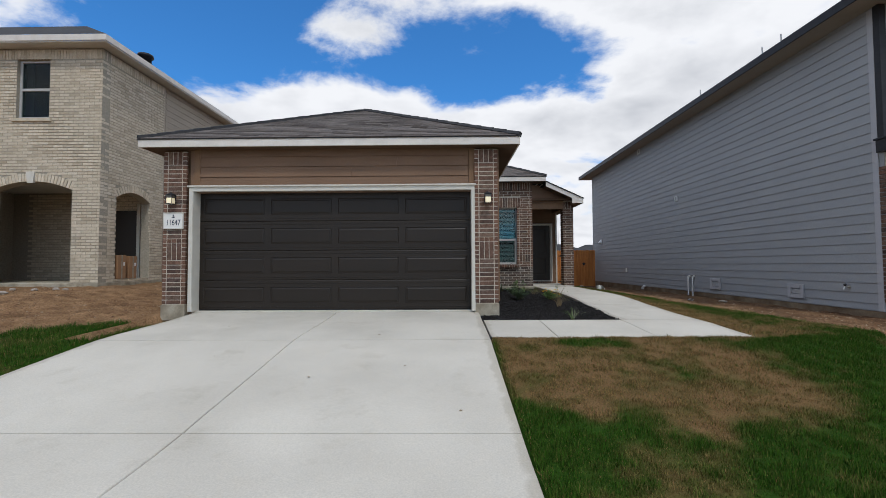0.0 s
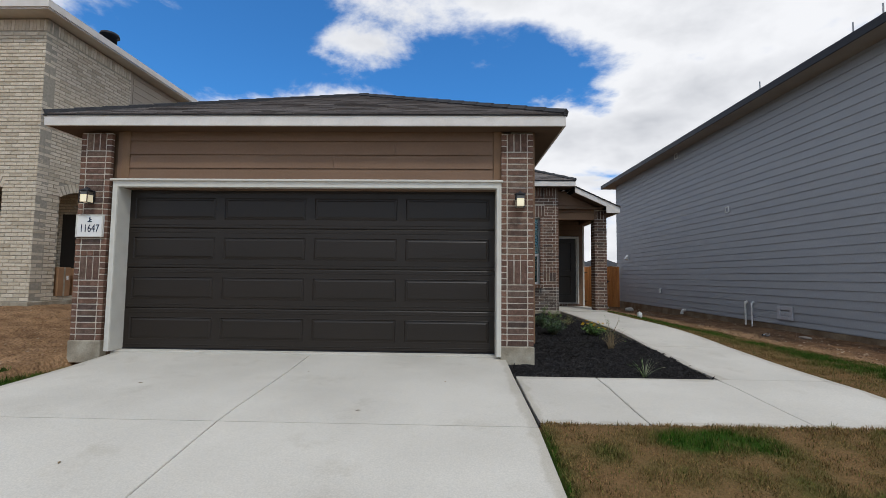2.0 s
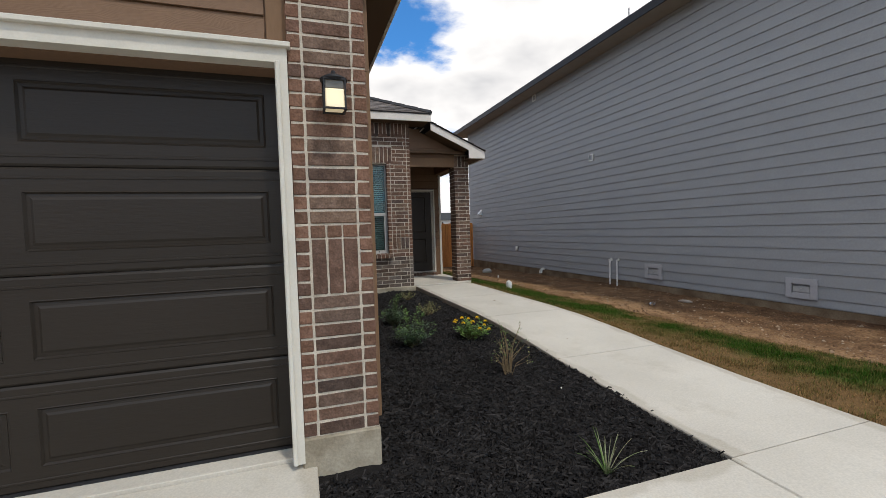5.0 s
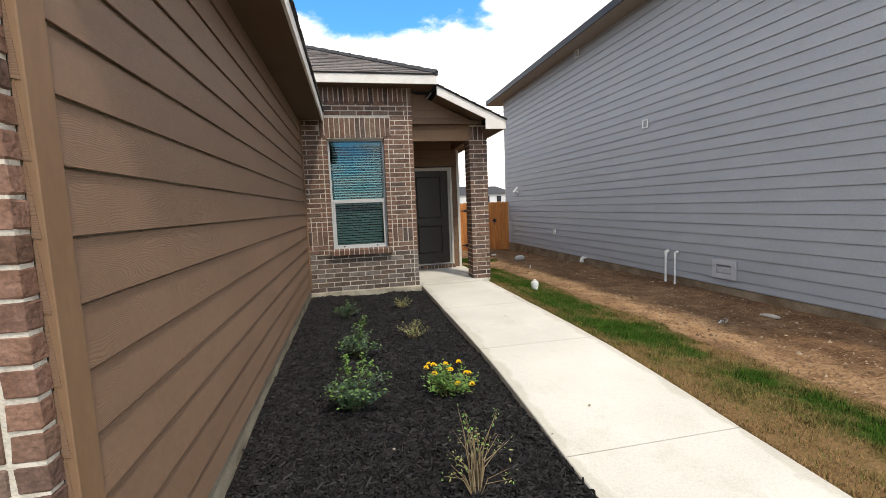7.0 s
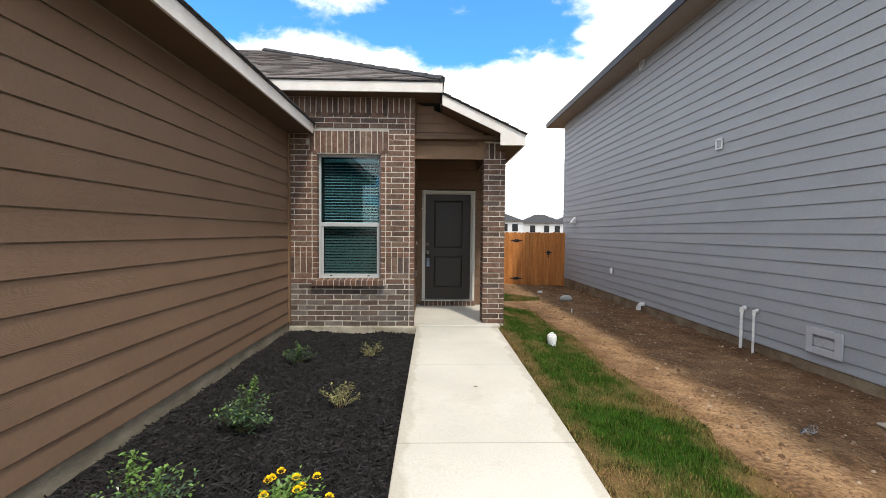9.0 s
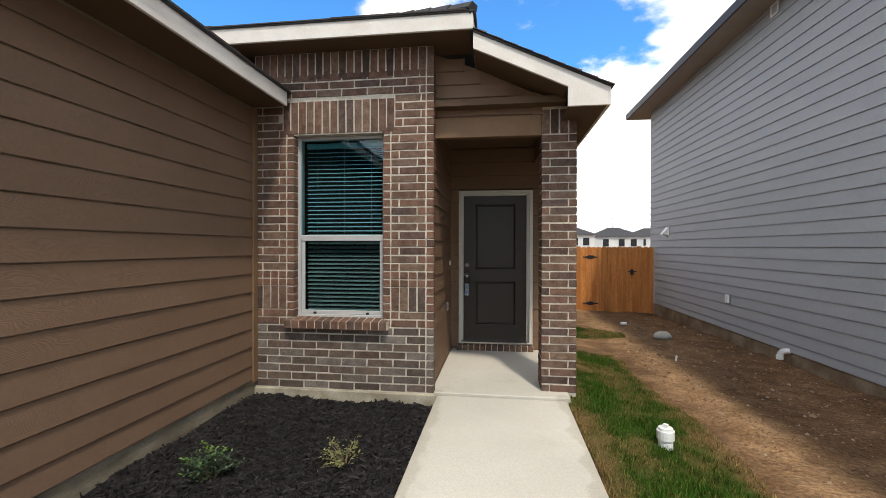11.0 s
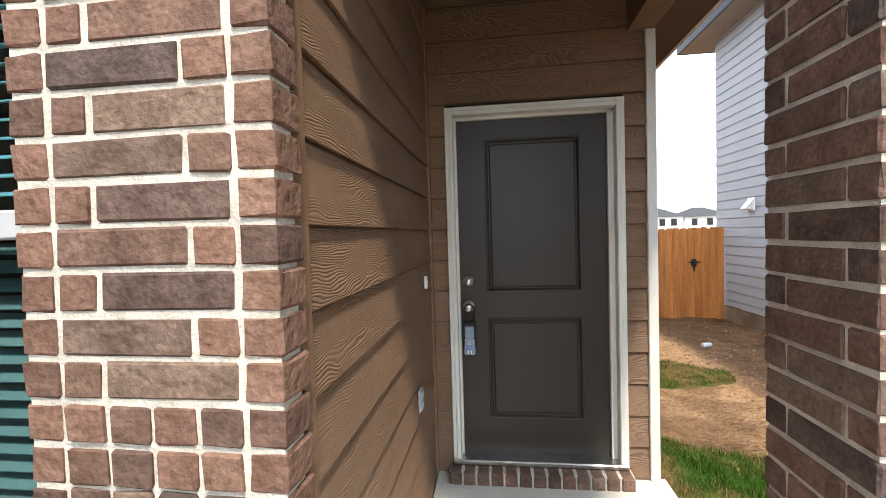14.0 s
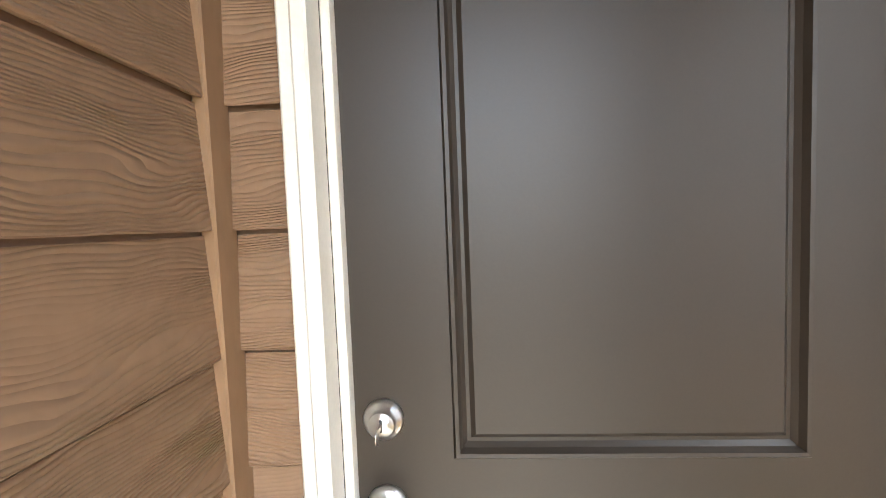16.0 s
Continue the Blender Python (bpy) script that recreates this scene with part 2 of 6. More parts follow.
margin_stains(M["concrete"], [("X", 0.53, -8, 7.7), ("X", -4.44, -8, 7.7), ("X", 3.87, 5.5, 13.7), ("X", 2.68, 6.86, 13.7), ("Y", 5.56, 0.54, 3.9), ("Y", 6.86, 0.54, 2.7)])
M["foundation"] = material("foundation", (0.40, 0.355, 0.275), (0.24, 0.205, 0.15), scale=5, rough=0.9, fine=0.12, fine_scale=60, bump=0.3, bump_scale=60)
M["foundation_stained"] = material("foundation_stained", (0.27, 0.23, 0.165), (0.16, 0.13, 0.09), scale=3, rough=0.9, fine=0.15, fine_scale=50, bump=0.3, bump_scale=60, stretch=(1, 1, 3))
M["footing"] = material("footing", (0.24, 0.185, 0.125), (0.14, 0.095, 0.058), scale=3, rough=0.95, fine=0.15, fine_scale=50, bump=0.3, bump_scale=50)
M["brick"] = material("brick", (1.0, 1.0, 1.0), (0.60, 0.57, 0.55), scale=14, rough=0.85, fine=0.26, fine_scale=90, bump=0.8, bump_scale=48,
                      ramp=[(0.073, 0.052, 0.043), (0.160, 0.095, 0.070), (0.194, 0.112, 0.079), (0.155, 0.103, 0.079), (0.218, 0.145, 0.103), (0.102, 0.073, 0.063), (0.179, 0.101, 0.071)], per_object=1)
M["brick_end"] = material("brick_end", (1.0, 1.0, 1.0), (0.68, 0.64, 0.60), scale=14, rough=0.85, fine=0.24, fine_scale=90, bump=0.8, bump_scale=48,
                          ramp=[(0.145, 0.084, 0.059), (0.218, 0.122, 0.084), (0.184, 0.101, 0.072), (0.116, 0.072, 0.056)], per_object=1)
M["brick_pale"] = material("brick_pale", (1.0, 1.0, 1.0), (0.66, 0.66, 0.66), scale=12, rough=0.9, fine=0.25, fine_scale=70, bump=0.5, bump_scale=70,
                           ramp=[(0.078, 0.057, 0.047), (0.150, 0.116, 0.096), (0.105, 0.070, 0.054), (0.205, 0.172, 0.148), (0.092, 0.070, 0.060), (0.155, 0.108, 0.082)], per_object=1)
M["mortar"] = material("mortar", (0.57, 0.51, 0.425), (0.42, 0.375, 0.31), scale=20, rough=0.95, fine=0.1, fine_scale=150, bump=0.4, bump_scale=150)
M["tan_brick"] = material("tan_brick", (1.0, 1.0, 1.0), (0.85, 0.83, 0.80), scale=10, rough=0.9, fine=0.1, fine_scale=70, bump=0.3, bump_scale=70,
                          ramp=[(0.56, 0.485, 0.37), (0.66, 0.58, 0.46), (0.61, 0.53, 0.41), (0.47, 0.40, 0.30)], per_object=1)
M["tan_brick_joined"] = material("tan_brick_joined", (1.0, 1.0, 1.0), (0.85, 0.83, 0.80), scale=10, rough=0.9, fine=0.1, fine_scale=70, bump=0.3, bump_scale=70,
                                 ramp=[(0.56, 0.485, 0.37), (0.66, 0.58, 0.46), (0.61, 0.53, 0.41), (0.47, 0.40, 0.30)], per_object=1, island=True)
M["tan_mortar"] = material("tan_mortar", (0.37, 0.33, 0.265), (0.29, 0.26, 0.205), scale=20, rough=0.95)
M["siding_brown"] = siding_material("siding_brown", (0.200, 0.122, 0.077), (0.178, 0.108, 0.068), grain=0.22)
M["siding_porch"] = siding_material("siding_porch", (0.205, 0.123, 0.074), (0.183, 0.109, 0.065), grain=0.78)
M["siding_grey"] = siding_material("siding_grey", (0.325, 0.338, 0.352), (0.305, 0.317, 0.330), grain=0.07, per_object=0.015)
M["siding_white"] = siding_material("siding_white", (0.75, 0.75, 0.74), (0.70, 0.70, 0.69), grain=0.2)
M["siding_tan"] = siding_material("siding_tan", (0.40, 0.335, 0.26), (0.37, 0.31, 0.24), grain=0.2)
M["trim_brown"] = material("trim_brown", (0.205, 0.122, 0.068), (0.185, 0.108, 0.060), scale=8, rough=0.6, fine=0.05, fine_scale=60, bump=0.12, bump_scale=40, stretch=(1, 1, 0.3))
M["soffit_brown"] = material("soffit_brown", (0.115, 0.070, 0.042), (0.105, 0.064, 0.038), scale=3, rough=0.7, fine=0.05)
M["fascia"] = material("fascia", (0.70, 0.655, 0.60), (0.63, 0.585, 0.53), scale=5, rough=0.6, fine=0.04, fine_scale=60, bump=0.1, bump_scale=60)
M["trim_cream"] = material("trim_cream", (0.62, 0.59, 0.52), (0.57, 0.54, 0.475), scale=6, rough=0.5, fine=0.03, bump=0.05, bump_scale=50)
M["soffit_tan"] = material("soffit_tan", (0.34, 0.30, 0.25), (0.31, 0.27, 0.225), scale=3, rough=0.7, fine=0.05)
M["trim_grey"] = material("trim_grey", (0.42, 0.42, 0.44), (0.40, 0.40, 0.42), scale=4, rough=0.6, fine=0.04)
M["garage_door"] = material("garage_door", (0.0225, 0.017, 0.013), (0.019, 0.0145, 0.011), scale=3, rough=0.38, spec=0.30, fine=0.05, fine_scale=200, bump=0.12, bump_scale=90, stretch=(0.15, 1, 1))
M["door_paint"] = material("door_paint", (0.030, 0.0225, 0.0165), (0.027, 0.020, 0.0145), scale=2, rough=0.40, spec=0.32, fine=0.03, fine_scale=200, bump=0.02, bump_scale=160)
M["shingle"] = material("shingle", (1, 1, 1), (0.75, 0.75, 0.75), scale=9, rough=0.95, fine=0.3, fine_scale=140, bump=0.4, bump_scale=200,
                        ramp=[(0.105, 0.090, 0.082), (0.150, 0.130, 0.120), (0.185, 0.160, 0.145), (0.125, 0.105, 0.098)], per_object=1, island=True)
M["shingle_dark"] = material("shingle_dark", (0.055, 0.055, 0.058), (0.04, 0.04, 0.042), scale=9, rough=0.95, fine=0.3, fine_scale=120)
M["black_metal"] = material("black_metal", (0.018, 0.018, 0.02), (0.025, 0.025, 0.028), scale=20, rough=0.45)
# near-black colour that stands in for the shade of interiors behind windows
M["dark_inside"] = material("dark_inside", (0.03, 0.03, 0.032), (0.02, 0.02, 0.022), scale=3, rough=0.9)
M["vinyl"] = material("vinyl", (0.44, 0.435, 0.425), (0.40, 0.395, 0.385), scale=5, rough=0.35)
M["blind"] = material("blind", (0.52, 0.54, 0.54), (0.48, 0.50, 0.50), scale=5, rough=0.5)
M["pvc"] = material("pvc", (0.80, 0.80, 0.78), (0.68, 0.67, 0.63), scale=18, rough=0.35)
M["nickel"] = material("nickel", (0.62, 0.60, 0.57), (0.52, 0.50, 0.47), scale=30, rough=0.28, metal=1.0)
M["plastic_white"] = material("plastic_white", (0.78, 0.78, 0.76), (0.72, 0.72, 0.70), scale=20, rough=0.4)
M["plastic_grey"] = material("plastic_grey", (0.40, 0.41, 0.42), (0.34, 0.35, 0.36), scale=20, rough=0.4)
M["cedar"] = material("cedar", (0.56, 0.225, 0.062), (0.40, 0.14, 0.037), scale=3, rough=0.7, fine=0.2, fine_scale=30, bump=0.25, bump_scale=40, stretch=(4, 4, 0.35), per_object=0.16)
M["cardboard"] = material("cardboard", (0.33, 0.19, 0.10), (0.28, 0.155, 0.08), scale=4, rough=0.85, fine=0.06)
M["rubble"] = material("rubble", (0.42, 0.37, 0.32), (0.30, 0.25, 0.2), scale=9, rough=0.95, fine=0.15, bump=0.5, bump_scale=30, per_object=0.2)
M["cover_clear"] = material("cover_clear", (0.22, 0.27, 0.31), (0.16, 0.21, 0.26), scale=22, rough=0.3, spec=0.5)
M["cover_blue"] = material("cover_blue", (0.10, 0.17, 0.34), (0.22, 0.30, 0.44), scale=60, rough=0.4)
M["pale_lump"] = material("pale_lump", (0.47, 0.45, 0.41), (0.36, 0.34, 0.30), scale=9, rough=0.9, fine=0.1, bump=0.4, bump_scale=30)
M["ink"] = material("ink", (0.02, 0.03, 0.06), (0.02, 0.03, 0.06), scale=5, rough=0.5)
M["sign_face"] = material("sign_face", (0.78, 0.76, 0.72), (0.74, 0.72, 0.68), scale=6, rough=0.45)
M["mulch"] = material("mulch", (0.012, 0.010, 0.010), (0.005, 0.0045, 0.0045), scale=14, rough=0.8, fine=0.4, fine_scale=70, bump=0.9, bump_scale=45)
M["mulch_chip"] = material("mulch_chip", (1, 1, 1), (0.6, 0.6, 0.6), scale=30, rough=0.75, ramp=[(0.006, 0.005, 0.005), (0.013, 0.011, 0.0105), (0.042, 0.037, 0.035), (0.007, 0.006, 0.006), (0.017, 0.0145, 0.0135), (0.008, 0.007, 0.007)], per_object=1, island=True)


def glass_material(name, tint, rough=0.0, ior=1.5):
    m = bpy.data.materials.new(name)
    m.use_nodes = True
    b = m.node_tree.nodes["Principled BSDF"]
    b.inputs["Base Color"].default_value = (*tint, 1)
    b.inputs["Roughness"].default_value, b.inputs["IOR"].default_value = rough, ior
    b.inputs["Transmission Weight"].default_value = 1.0
    return m


def pane_material(name, tint, rough=0.0, ior=1.5):
    """A thin tinted window pane: clear through, mirror-like by angle."""
    m = bpy.data.materials.new(name)
    m.use_nodes = True
    n, l = m.node_tree.nodes, m.node_tree.links
    n.remove(n["Principled BSDF"])
    tr, gl, mx, lw = n.new("ShaderNodeBsdfTransparent"), n.new("ShaderNodeBsdfGlossy"), n.new("ShaderNodeMixShader"), n.new("ShaderNodeLayerWeight")
    lw.inputs["Blend"].default_value = 0.5
    pw, fr = n.new("ShaderNodeMath"), n.new("ShaderNodeMath")
    pw.operation, fr.operation = "POWER", "MULTIPLY_ADD"
    f0 = ((ior - 1) / (ior + 1)) ** 2
    pw.inputs[1].default_value, fr.inputs[1].default_value, fr.inputs[2].default_value = 5.0, 1 - f0, f0
    l.new(lw.outputs["Facing"], pw.inputs[0]); l.new(pw.outputs[0], fr.inputs[0])
    tr.inputs["Color"].default_value = (*(c ** 0.5 for c in tint), 1)
    gl.inputs["Roughness"].default_value = rough
    l.new(fr.outputs[0], mx.inputs[0]); l.new(tr.outputs[0], mx.inputs[1]); l.new(gl.outputs[0], mx.inputs[2])
    l.new(mx.outputs[0], n["Material Output"].inputs[0])
    return m


def glow_material(name, colour, strength):
    m = bpy.data.materials.new(name)
    m.use_nodes = True
    b = m.node_tree.nodes["Principled BSDF"]
    b.inputs["Base Color"].default_value = (*colour, 1)
    b.inputs["Emission Color"].default_value, b.inputs["Emission Strength"].default_value = (*colour, 1), strength
    return m


M["window_glass"] = pane_material("window_glass", (0.22, 0.56, 0.64), 0.0, 1.6)
M["screen_glass"] = pane_material("screen_glass", (0.14, 0.28, 0.29), 0.1, 1.35)
M["lamp_glass"] = glass_material("lamp_glass", (0.95, 0.95, 0.93), 0.25)
M["frosted"] = glow_material("frosted", (1.0, 0.86, 0.58), 0.35)
M["smoked"] = material("smoked", (0.16, 0.15, 0.13), (0.12, 0.115, 0.10), scale=12, rough=0.25, spec=0.5)
M["bulb"] = glow_material("bulb", (1.0, 0.82, 0.58), 5.0)


def ground_material(name, pale, dark):
    """Graded soil: pale where packed, darker and crumbly where its point attribute is high."""
    m = material(name, (1, 1, 1), (0.66, 0.63, 0.60), scale=3.4, rough=0.95, fine=0.30, fine_scale=34, spec=0.1)
    n, l = m.node_tree.nodes, m.node_tree.links
    b = n["Principled BSDF"]
    at = n.new("ShaderNodeAttribute"); at.attribute_name = "soil_dark"
    tc = n.new("ShaderNodeTexCoord")
    n1 = n.new("ShaderNodeTexNoise"); n1.inputs["Scale"].default_value, n1.inputs["Detail"].default_value, n1.inputs["Roughness"].default_value = 5.0, 8.0, 0.65
    n2 = n.new("ShaderNodeTexVoronoi"); n2.inputs["Scale"].default_value = 26.0
    l.new(tc.outputs["Object"], n1.inputs["Vector"]); l.new(tc.outputs["Object"], n2.inputs["Vector"])
    ma = n.new("ShaderNodeMath"); ma.operation = "MULTIPLY_ADD"; ma.inputs[1].default_value, ma.inputs[2].default_value = 1.5, -0.75
    ad = n.new("ShaderNodeMath"); ad.operation = "ADD"; ad.use_clamp = True
    l.new(n1.outputs["Fac"], ma.inputs[0]); l.new(ma.outputs[0], ad.inputs[0]); l.new(at.outputs["Fac"], ad.inputs[1])
    mix = n.new("ShaderNodeMix"); mix.data_type = "RGBA"
    mix.inputs["A"].default_value, mix.inputs["B"].default_value = (*pale, 1), (*dark, 1)
    l.new(ad.outputs[0], mix.inputs["Factor"])
    mul = n.new("ShaderNodeMix"); mul.data_type, mul.blend_type = "RGBA", "MULTIPLY"
    mul.inputs["Factor"].default_value = 1.0
    old = b.inputs["Base Color"].links[0].from_socket
    l.new(old, mul.inputs["A"]); l.new(mix.outputs["Result"], mul.inputs["B"]); l.new(mul.outputs["Result"], b.inputs["Base Color"])
    hs = n.new("ShaderNodeMath"); hs.operation = "MULTIPLY_ADD"; hs.inputs[1].default_value = 0.45
    l.new(n2.outputs["Distance"], hs.inputs[0]); l.new(n1.outputs["Fac"], hs.inputs[2])
    bp = n.new("ShaderNodeBump"); bp.inputs["Strength"].default_value, bp.inputs["Distance"].default_value = 1.0, 0.06
    l.new(hs.outputs[0], bp.inputs["Height"]); l.new(bp.outputs[0], b.inputs["Normal"])
    return m


M["dirt"] = ground_material("dirt", (0.34, 0.205, 0.108), (0.122, 0.067, 0.036))


def sod_material(name, island):
    """Sod that is part green, part dried to straw, in patches."""
    m = bpy.data.materials.new(name)
    m.use_nodes = True
    n, l = m.node_tree.nodes, m.node_tree.links
    b = n["Principled BSDF"]
    b.inputs["Roughness"].default_value, b.inputs["Specular IOR Level"].default_value = 0.85, 0.06
    tc = n.new("ShaderNodeTexCoord")
    r = n.new("ShaderNodeAttribute"); r.attribute_name = "dry"
    mix = n.new("ShaderNodeMix"); mix.data_type = "RGBA"
    mix.inputs["A"].default_value, mix.inputs["B"].default_value = (0.028, 0.076, 0.007, 1), (0.215, 0.128, 0.057, 1)
    l.new(r.outputs["Fac"], mix.inputs["Factor"])
    hsv = n.new("ShaderNodeHueSaturation")
    mr = n.new("ShaderNodeMapRange"); mr.inputs["To Min"].default_value, mr.inputs["To Max"].default_value = (0.40, 1.75) if island else (0.30, 1.15)
    if island:
        g = n.new("ShaderNodeNewGeometry"); l.new(g.outputs["Random Per Island"], mr.inputs["Value"])
    else:
        n2 = n.new("ShaderNodeTexNoise"); n2.inputs["Scale"].default_value = 60; n2.inputs["Detail"].default_value = 3
        l.new(tc.outputs["Object"], n2.inputs["Vector"]); l.new(n2.outputs["Fac"], mr.inputs["Value"])
        bp = n.new("ShaderNodeBump"); bp.inputs["Strength"].default_value, bp.inputs["Distance"].default_value = 0.8, 0.02
        l.new(n2.outputs["Fac"], bp.inputs["Height"]); l.new(bp.outputs[0], b.inputs["Normal"])
    l.new(mr.outputs[0], hsv.inputs["Value"]); l.new(mix.outputs["Result"], hsv.inputs["Color"])
    l.new(hsv.outputs[0], b.inputs["Base Color"])
    return m


M["sod"], M["blades"] = sod_material("sod", False), sod_material("blades", True)


# ---- building helpers ----
def mesh_from(name, bm):
    me = bpy.data.meshes.new(name)
    bm.normal_update()
    bm.to_mesh(me)
    bm.free()
    return me


def part(name, bm, mat, parent=None, label="", smooth=False):
    me = mesh_from(name, bm)
    if smooth:
        me.polygons.foreach_set("use_smooth", [True] * len(me.polygons))
    me.materials.append(M[mat] if isinstance(mat, str) else mat)
    ob = new(name, me)
    if parent:
        ob.parent = parent
    if label:
        ob["label"] = label
    return ob


def thing(name, label, category, at=(0, 0, 0), group="", kind=""):
    ob = new(name)
    ob.location = at
    return tagged(ob, label, category, group, kind)


def cuboid(bm, lo, hi, bevel=0.0):
    r = bmesh.ops.create_cube(bm, size=1.0)
    for v in r["verts"]:
        v.co = Vector([lo[k] + (v.co[k] + 0.5) * (hi[k] - lo[k]) for k in range(3)])
    if bevel:
        edges = list({e for v in r["verts"] for e in v.link_edges})
        bmesh.ops.bevel(bm, geom=edges, offset=bevel, segments=1, affect="EDGES")
    return bm


def slab(lo, hi, bevel=0.0):
    return cuboid(bmesh.new(), lo, hi, bevel)


def prism(points, extrude):
    """A solid from a flat outline and a push."""
    bm = bmesh.new()
    a = [bm.verts.new(p) for p in points]
    b = [bm.verts.new(Vector(p) + Vector(extrude)) for p in points]
    bm.faces.new(a)
    bm.faces.new(b[::-1])
    for i in range(len(a)):
        j = (i + 1) % len(a)
        bm.faces.new((a[j], a[i], b[i], b[j]))
    bmesh.ops.recalc_face_normals(bm, faces=bm.faces)
    return bm


def tube(bm, a, b, r0, r1=None, seg=12, caps=True):
    r1 = r0 if r1 is None else r1
    a, b = Vector(a), Vector(b)
    q = (b - a).to_track_quat("Z", "Y")
    ra, rb = [], []
    for i in range(seg):
        t = 2 * math.pi * i / seg
        d = q @ Vector((math.cos(t), math.sin(t), 0))
        ra.append(bm.verts.new(a + d * r0)); rb.append(bm.verts.new(b + d * r1))
    for i in range(seg):
        j = (i + 1) % seg
        bm.faces.new((ra[i], ra[j], rb[j], rb[i]))
    if caps:
        bm.faces.new(ra[::-1]); bm.faces.new(rb)
    return bm


def lathe(bm, profile, centre, axis=(0, 0, 1), seg=16):
    """Turn a (radius, height) profile about an axis."""
    q = Vector(axis).to_track_quat("Z", "Y")
    rings = []
    for r, h in profile:
        rings.append([bm.verts.new(Vector(centre) + q @ Vector((r * math.cos(2 * math.pi * i / seg), r * math.sin(2 * math.pi * i / seg), h))) for i in range(seg)])
    for k in range(len(rings) - 1):
        for i in range(seg):
            j = (i + 1) % seg
            bm.faces.new((rings[k][i], rings[k][j], rings[k + 1][j], rings[k + 1][i]))
    bm.faces.new(rings[0][::-1]); bm.faces.new(rings[-1])
    return bm


def setting(name, bm, mat, label="", category=""):
    return tagged(part(name, bm, mat), label or name.replace("_", " "), category or name.split("_")[0], kind="structure")


plank_meshes = {}


def siding(wall, p0, p1, n, rows, mat, lap=0.178, trims=None):
    """Lap planks on a wall face. rows: (z, height, u0, u1), u measured along from the end at which the planks begin."""
    ax = Vector((n[1], -n[0], 0))
    start = Vector((*p0, 0)) if (Vector((*p1, 0)) - Vector((*p0, 0))).dot(ax) > 0 else Vector((*p1, 0))
    for z, h, u0, u1 in rows:
        key = (round(u1 - u0, 3), round(h, 3), mat)
        if key not in plank_meshes:
            L = u1 - u0
            pts = [(0, 0, 0.011), (0, 0.0165, 0.0065), (0, 0.018, 0.0085), (0, 0.006, h), (0, 0, h)]
            me = mesh_from("plank", prism(pts, (L, 0, 0)))
            me.materials.append(M[mat])
            plank_meshes[key] = me
        ob = new("plank", plank_meshes[key])
        m = Matrix.Identity(4)
        m.col[0], m.col[1], m.col[2] = (*ax, 0), (*n, 0, 0), (0, 0, 1, 0)
        m.translation = start + ax * u0 + Vector((0, 0, z))
        ob.parent = wall
        ob.matrix_basis = m


def rows_of(z0, z1, phase, length, lap=0.178, cuts=None):
    """Full rows from z0 to z1 with laps at phase + k * lap."""
    out = []
    k = math.floor((z0 - phase) / lap)
    while phase + k * lap < z1 - 0.01:
        a, b = max(z0, phase + k * lap), min(z1, phase + (k + 1) * lap)
        if b - a > 0.015:
            c = (cuts[k % len(cuts)] if cuts else 0) or 0
            if c and 0.2 < c < length - 0.2:
                out += [(a, b - a, 0, c - 0.0015), (a, b - a, c + 0.0015, length)]
            else:
                out.append((a, b - a, 0, length))
        k += 1
    return out


brick_meshes = {}


def brick_mesh(l, d, h, mat, variant):
    key = (round(l, 3), round(d, 3), round(h, 3), mat, variant)
    if key not in brick_meshes:
        rng = random.Random(hash((round(l * 1000), round(h * 1000), variant)))
        bm = slab((0, 0, 0), (l, d, h), 0.003)
        for v in bm.verts:
            v.co += Vector((rng.uniform(-1, 1) * 0.0028, rng.uniform(-1, 1) * 0.0016, rng.uniform(-1, 1) * 0.0028))
        me = mesh_from("brick", bm)
        me.materials.append(M[mat])
        brick_meshes[key] = me
    return brick_meshes[key]


brick_rng = random.Random(5)


def brick(parent, u, z, l, h, face, d=0.07, mat="brick", nrm=(0, -1)):
    """One brick on a face: u along (x for a face to -y, y for a face to +-x), its outer side at face."""
    e = brick_rng.uniform(-0.002, 0.002)
    me = brick_mesh(l, d, h, mat, brick_rng.randrange(4))
    ob = new("brick", me)
    if nrm == (0, -1):
        m = pose(u, face + e, z)
    elif nrm == (1, 0):
        m = pose(face + e, u, z, 0, 0, 90)
    else:
        m = pose(face + e, u + l, z, 0, 0, -90)
    ob.parent = parent
    ob.matrix_basis = m
    return ob


C, BH, BL, BE, J = 0.0762, 0.0640, 0.2420, 0.0685, 0.0122


# ---- ground ----
PROFILE = [(-60, -1.2), (-6, -0.80), (0, -0.62), (3.0, -0.42), (4.4, -0.25), (5.55, -0.10), (6.9, -0.045), (7.75, 0.02), (14, 0.02), (22, -0.33), (40, -0.6), (2000, -0.6)]


def drive_z(y):
    for (a, za), (b, zb) in zip(PROFILE, PROFILE[1:]):
        if y <= b:
            return za + (zb - za) * (y - a) / (b - a)
    return PROFILE[-1][1]


def smooth(a, b, v):
    t = min(1.0, max(0.0, (v - a) / (b - a)))
    return t * t * (3 - 2 * t)


def walk_z(y):
    return -0.10 + 0.06 * smooth(5.6, 6.9, y) + 0.17 * smooth(6.8, 10.5, y)


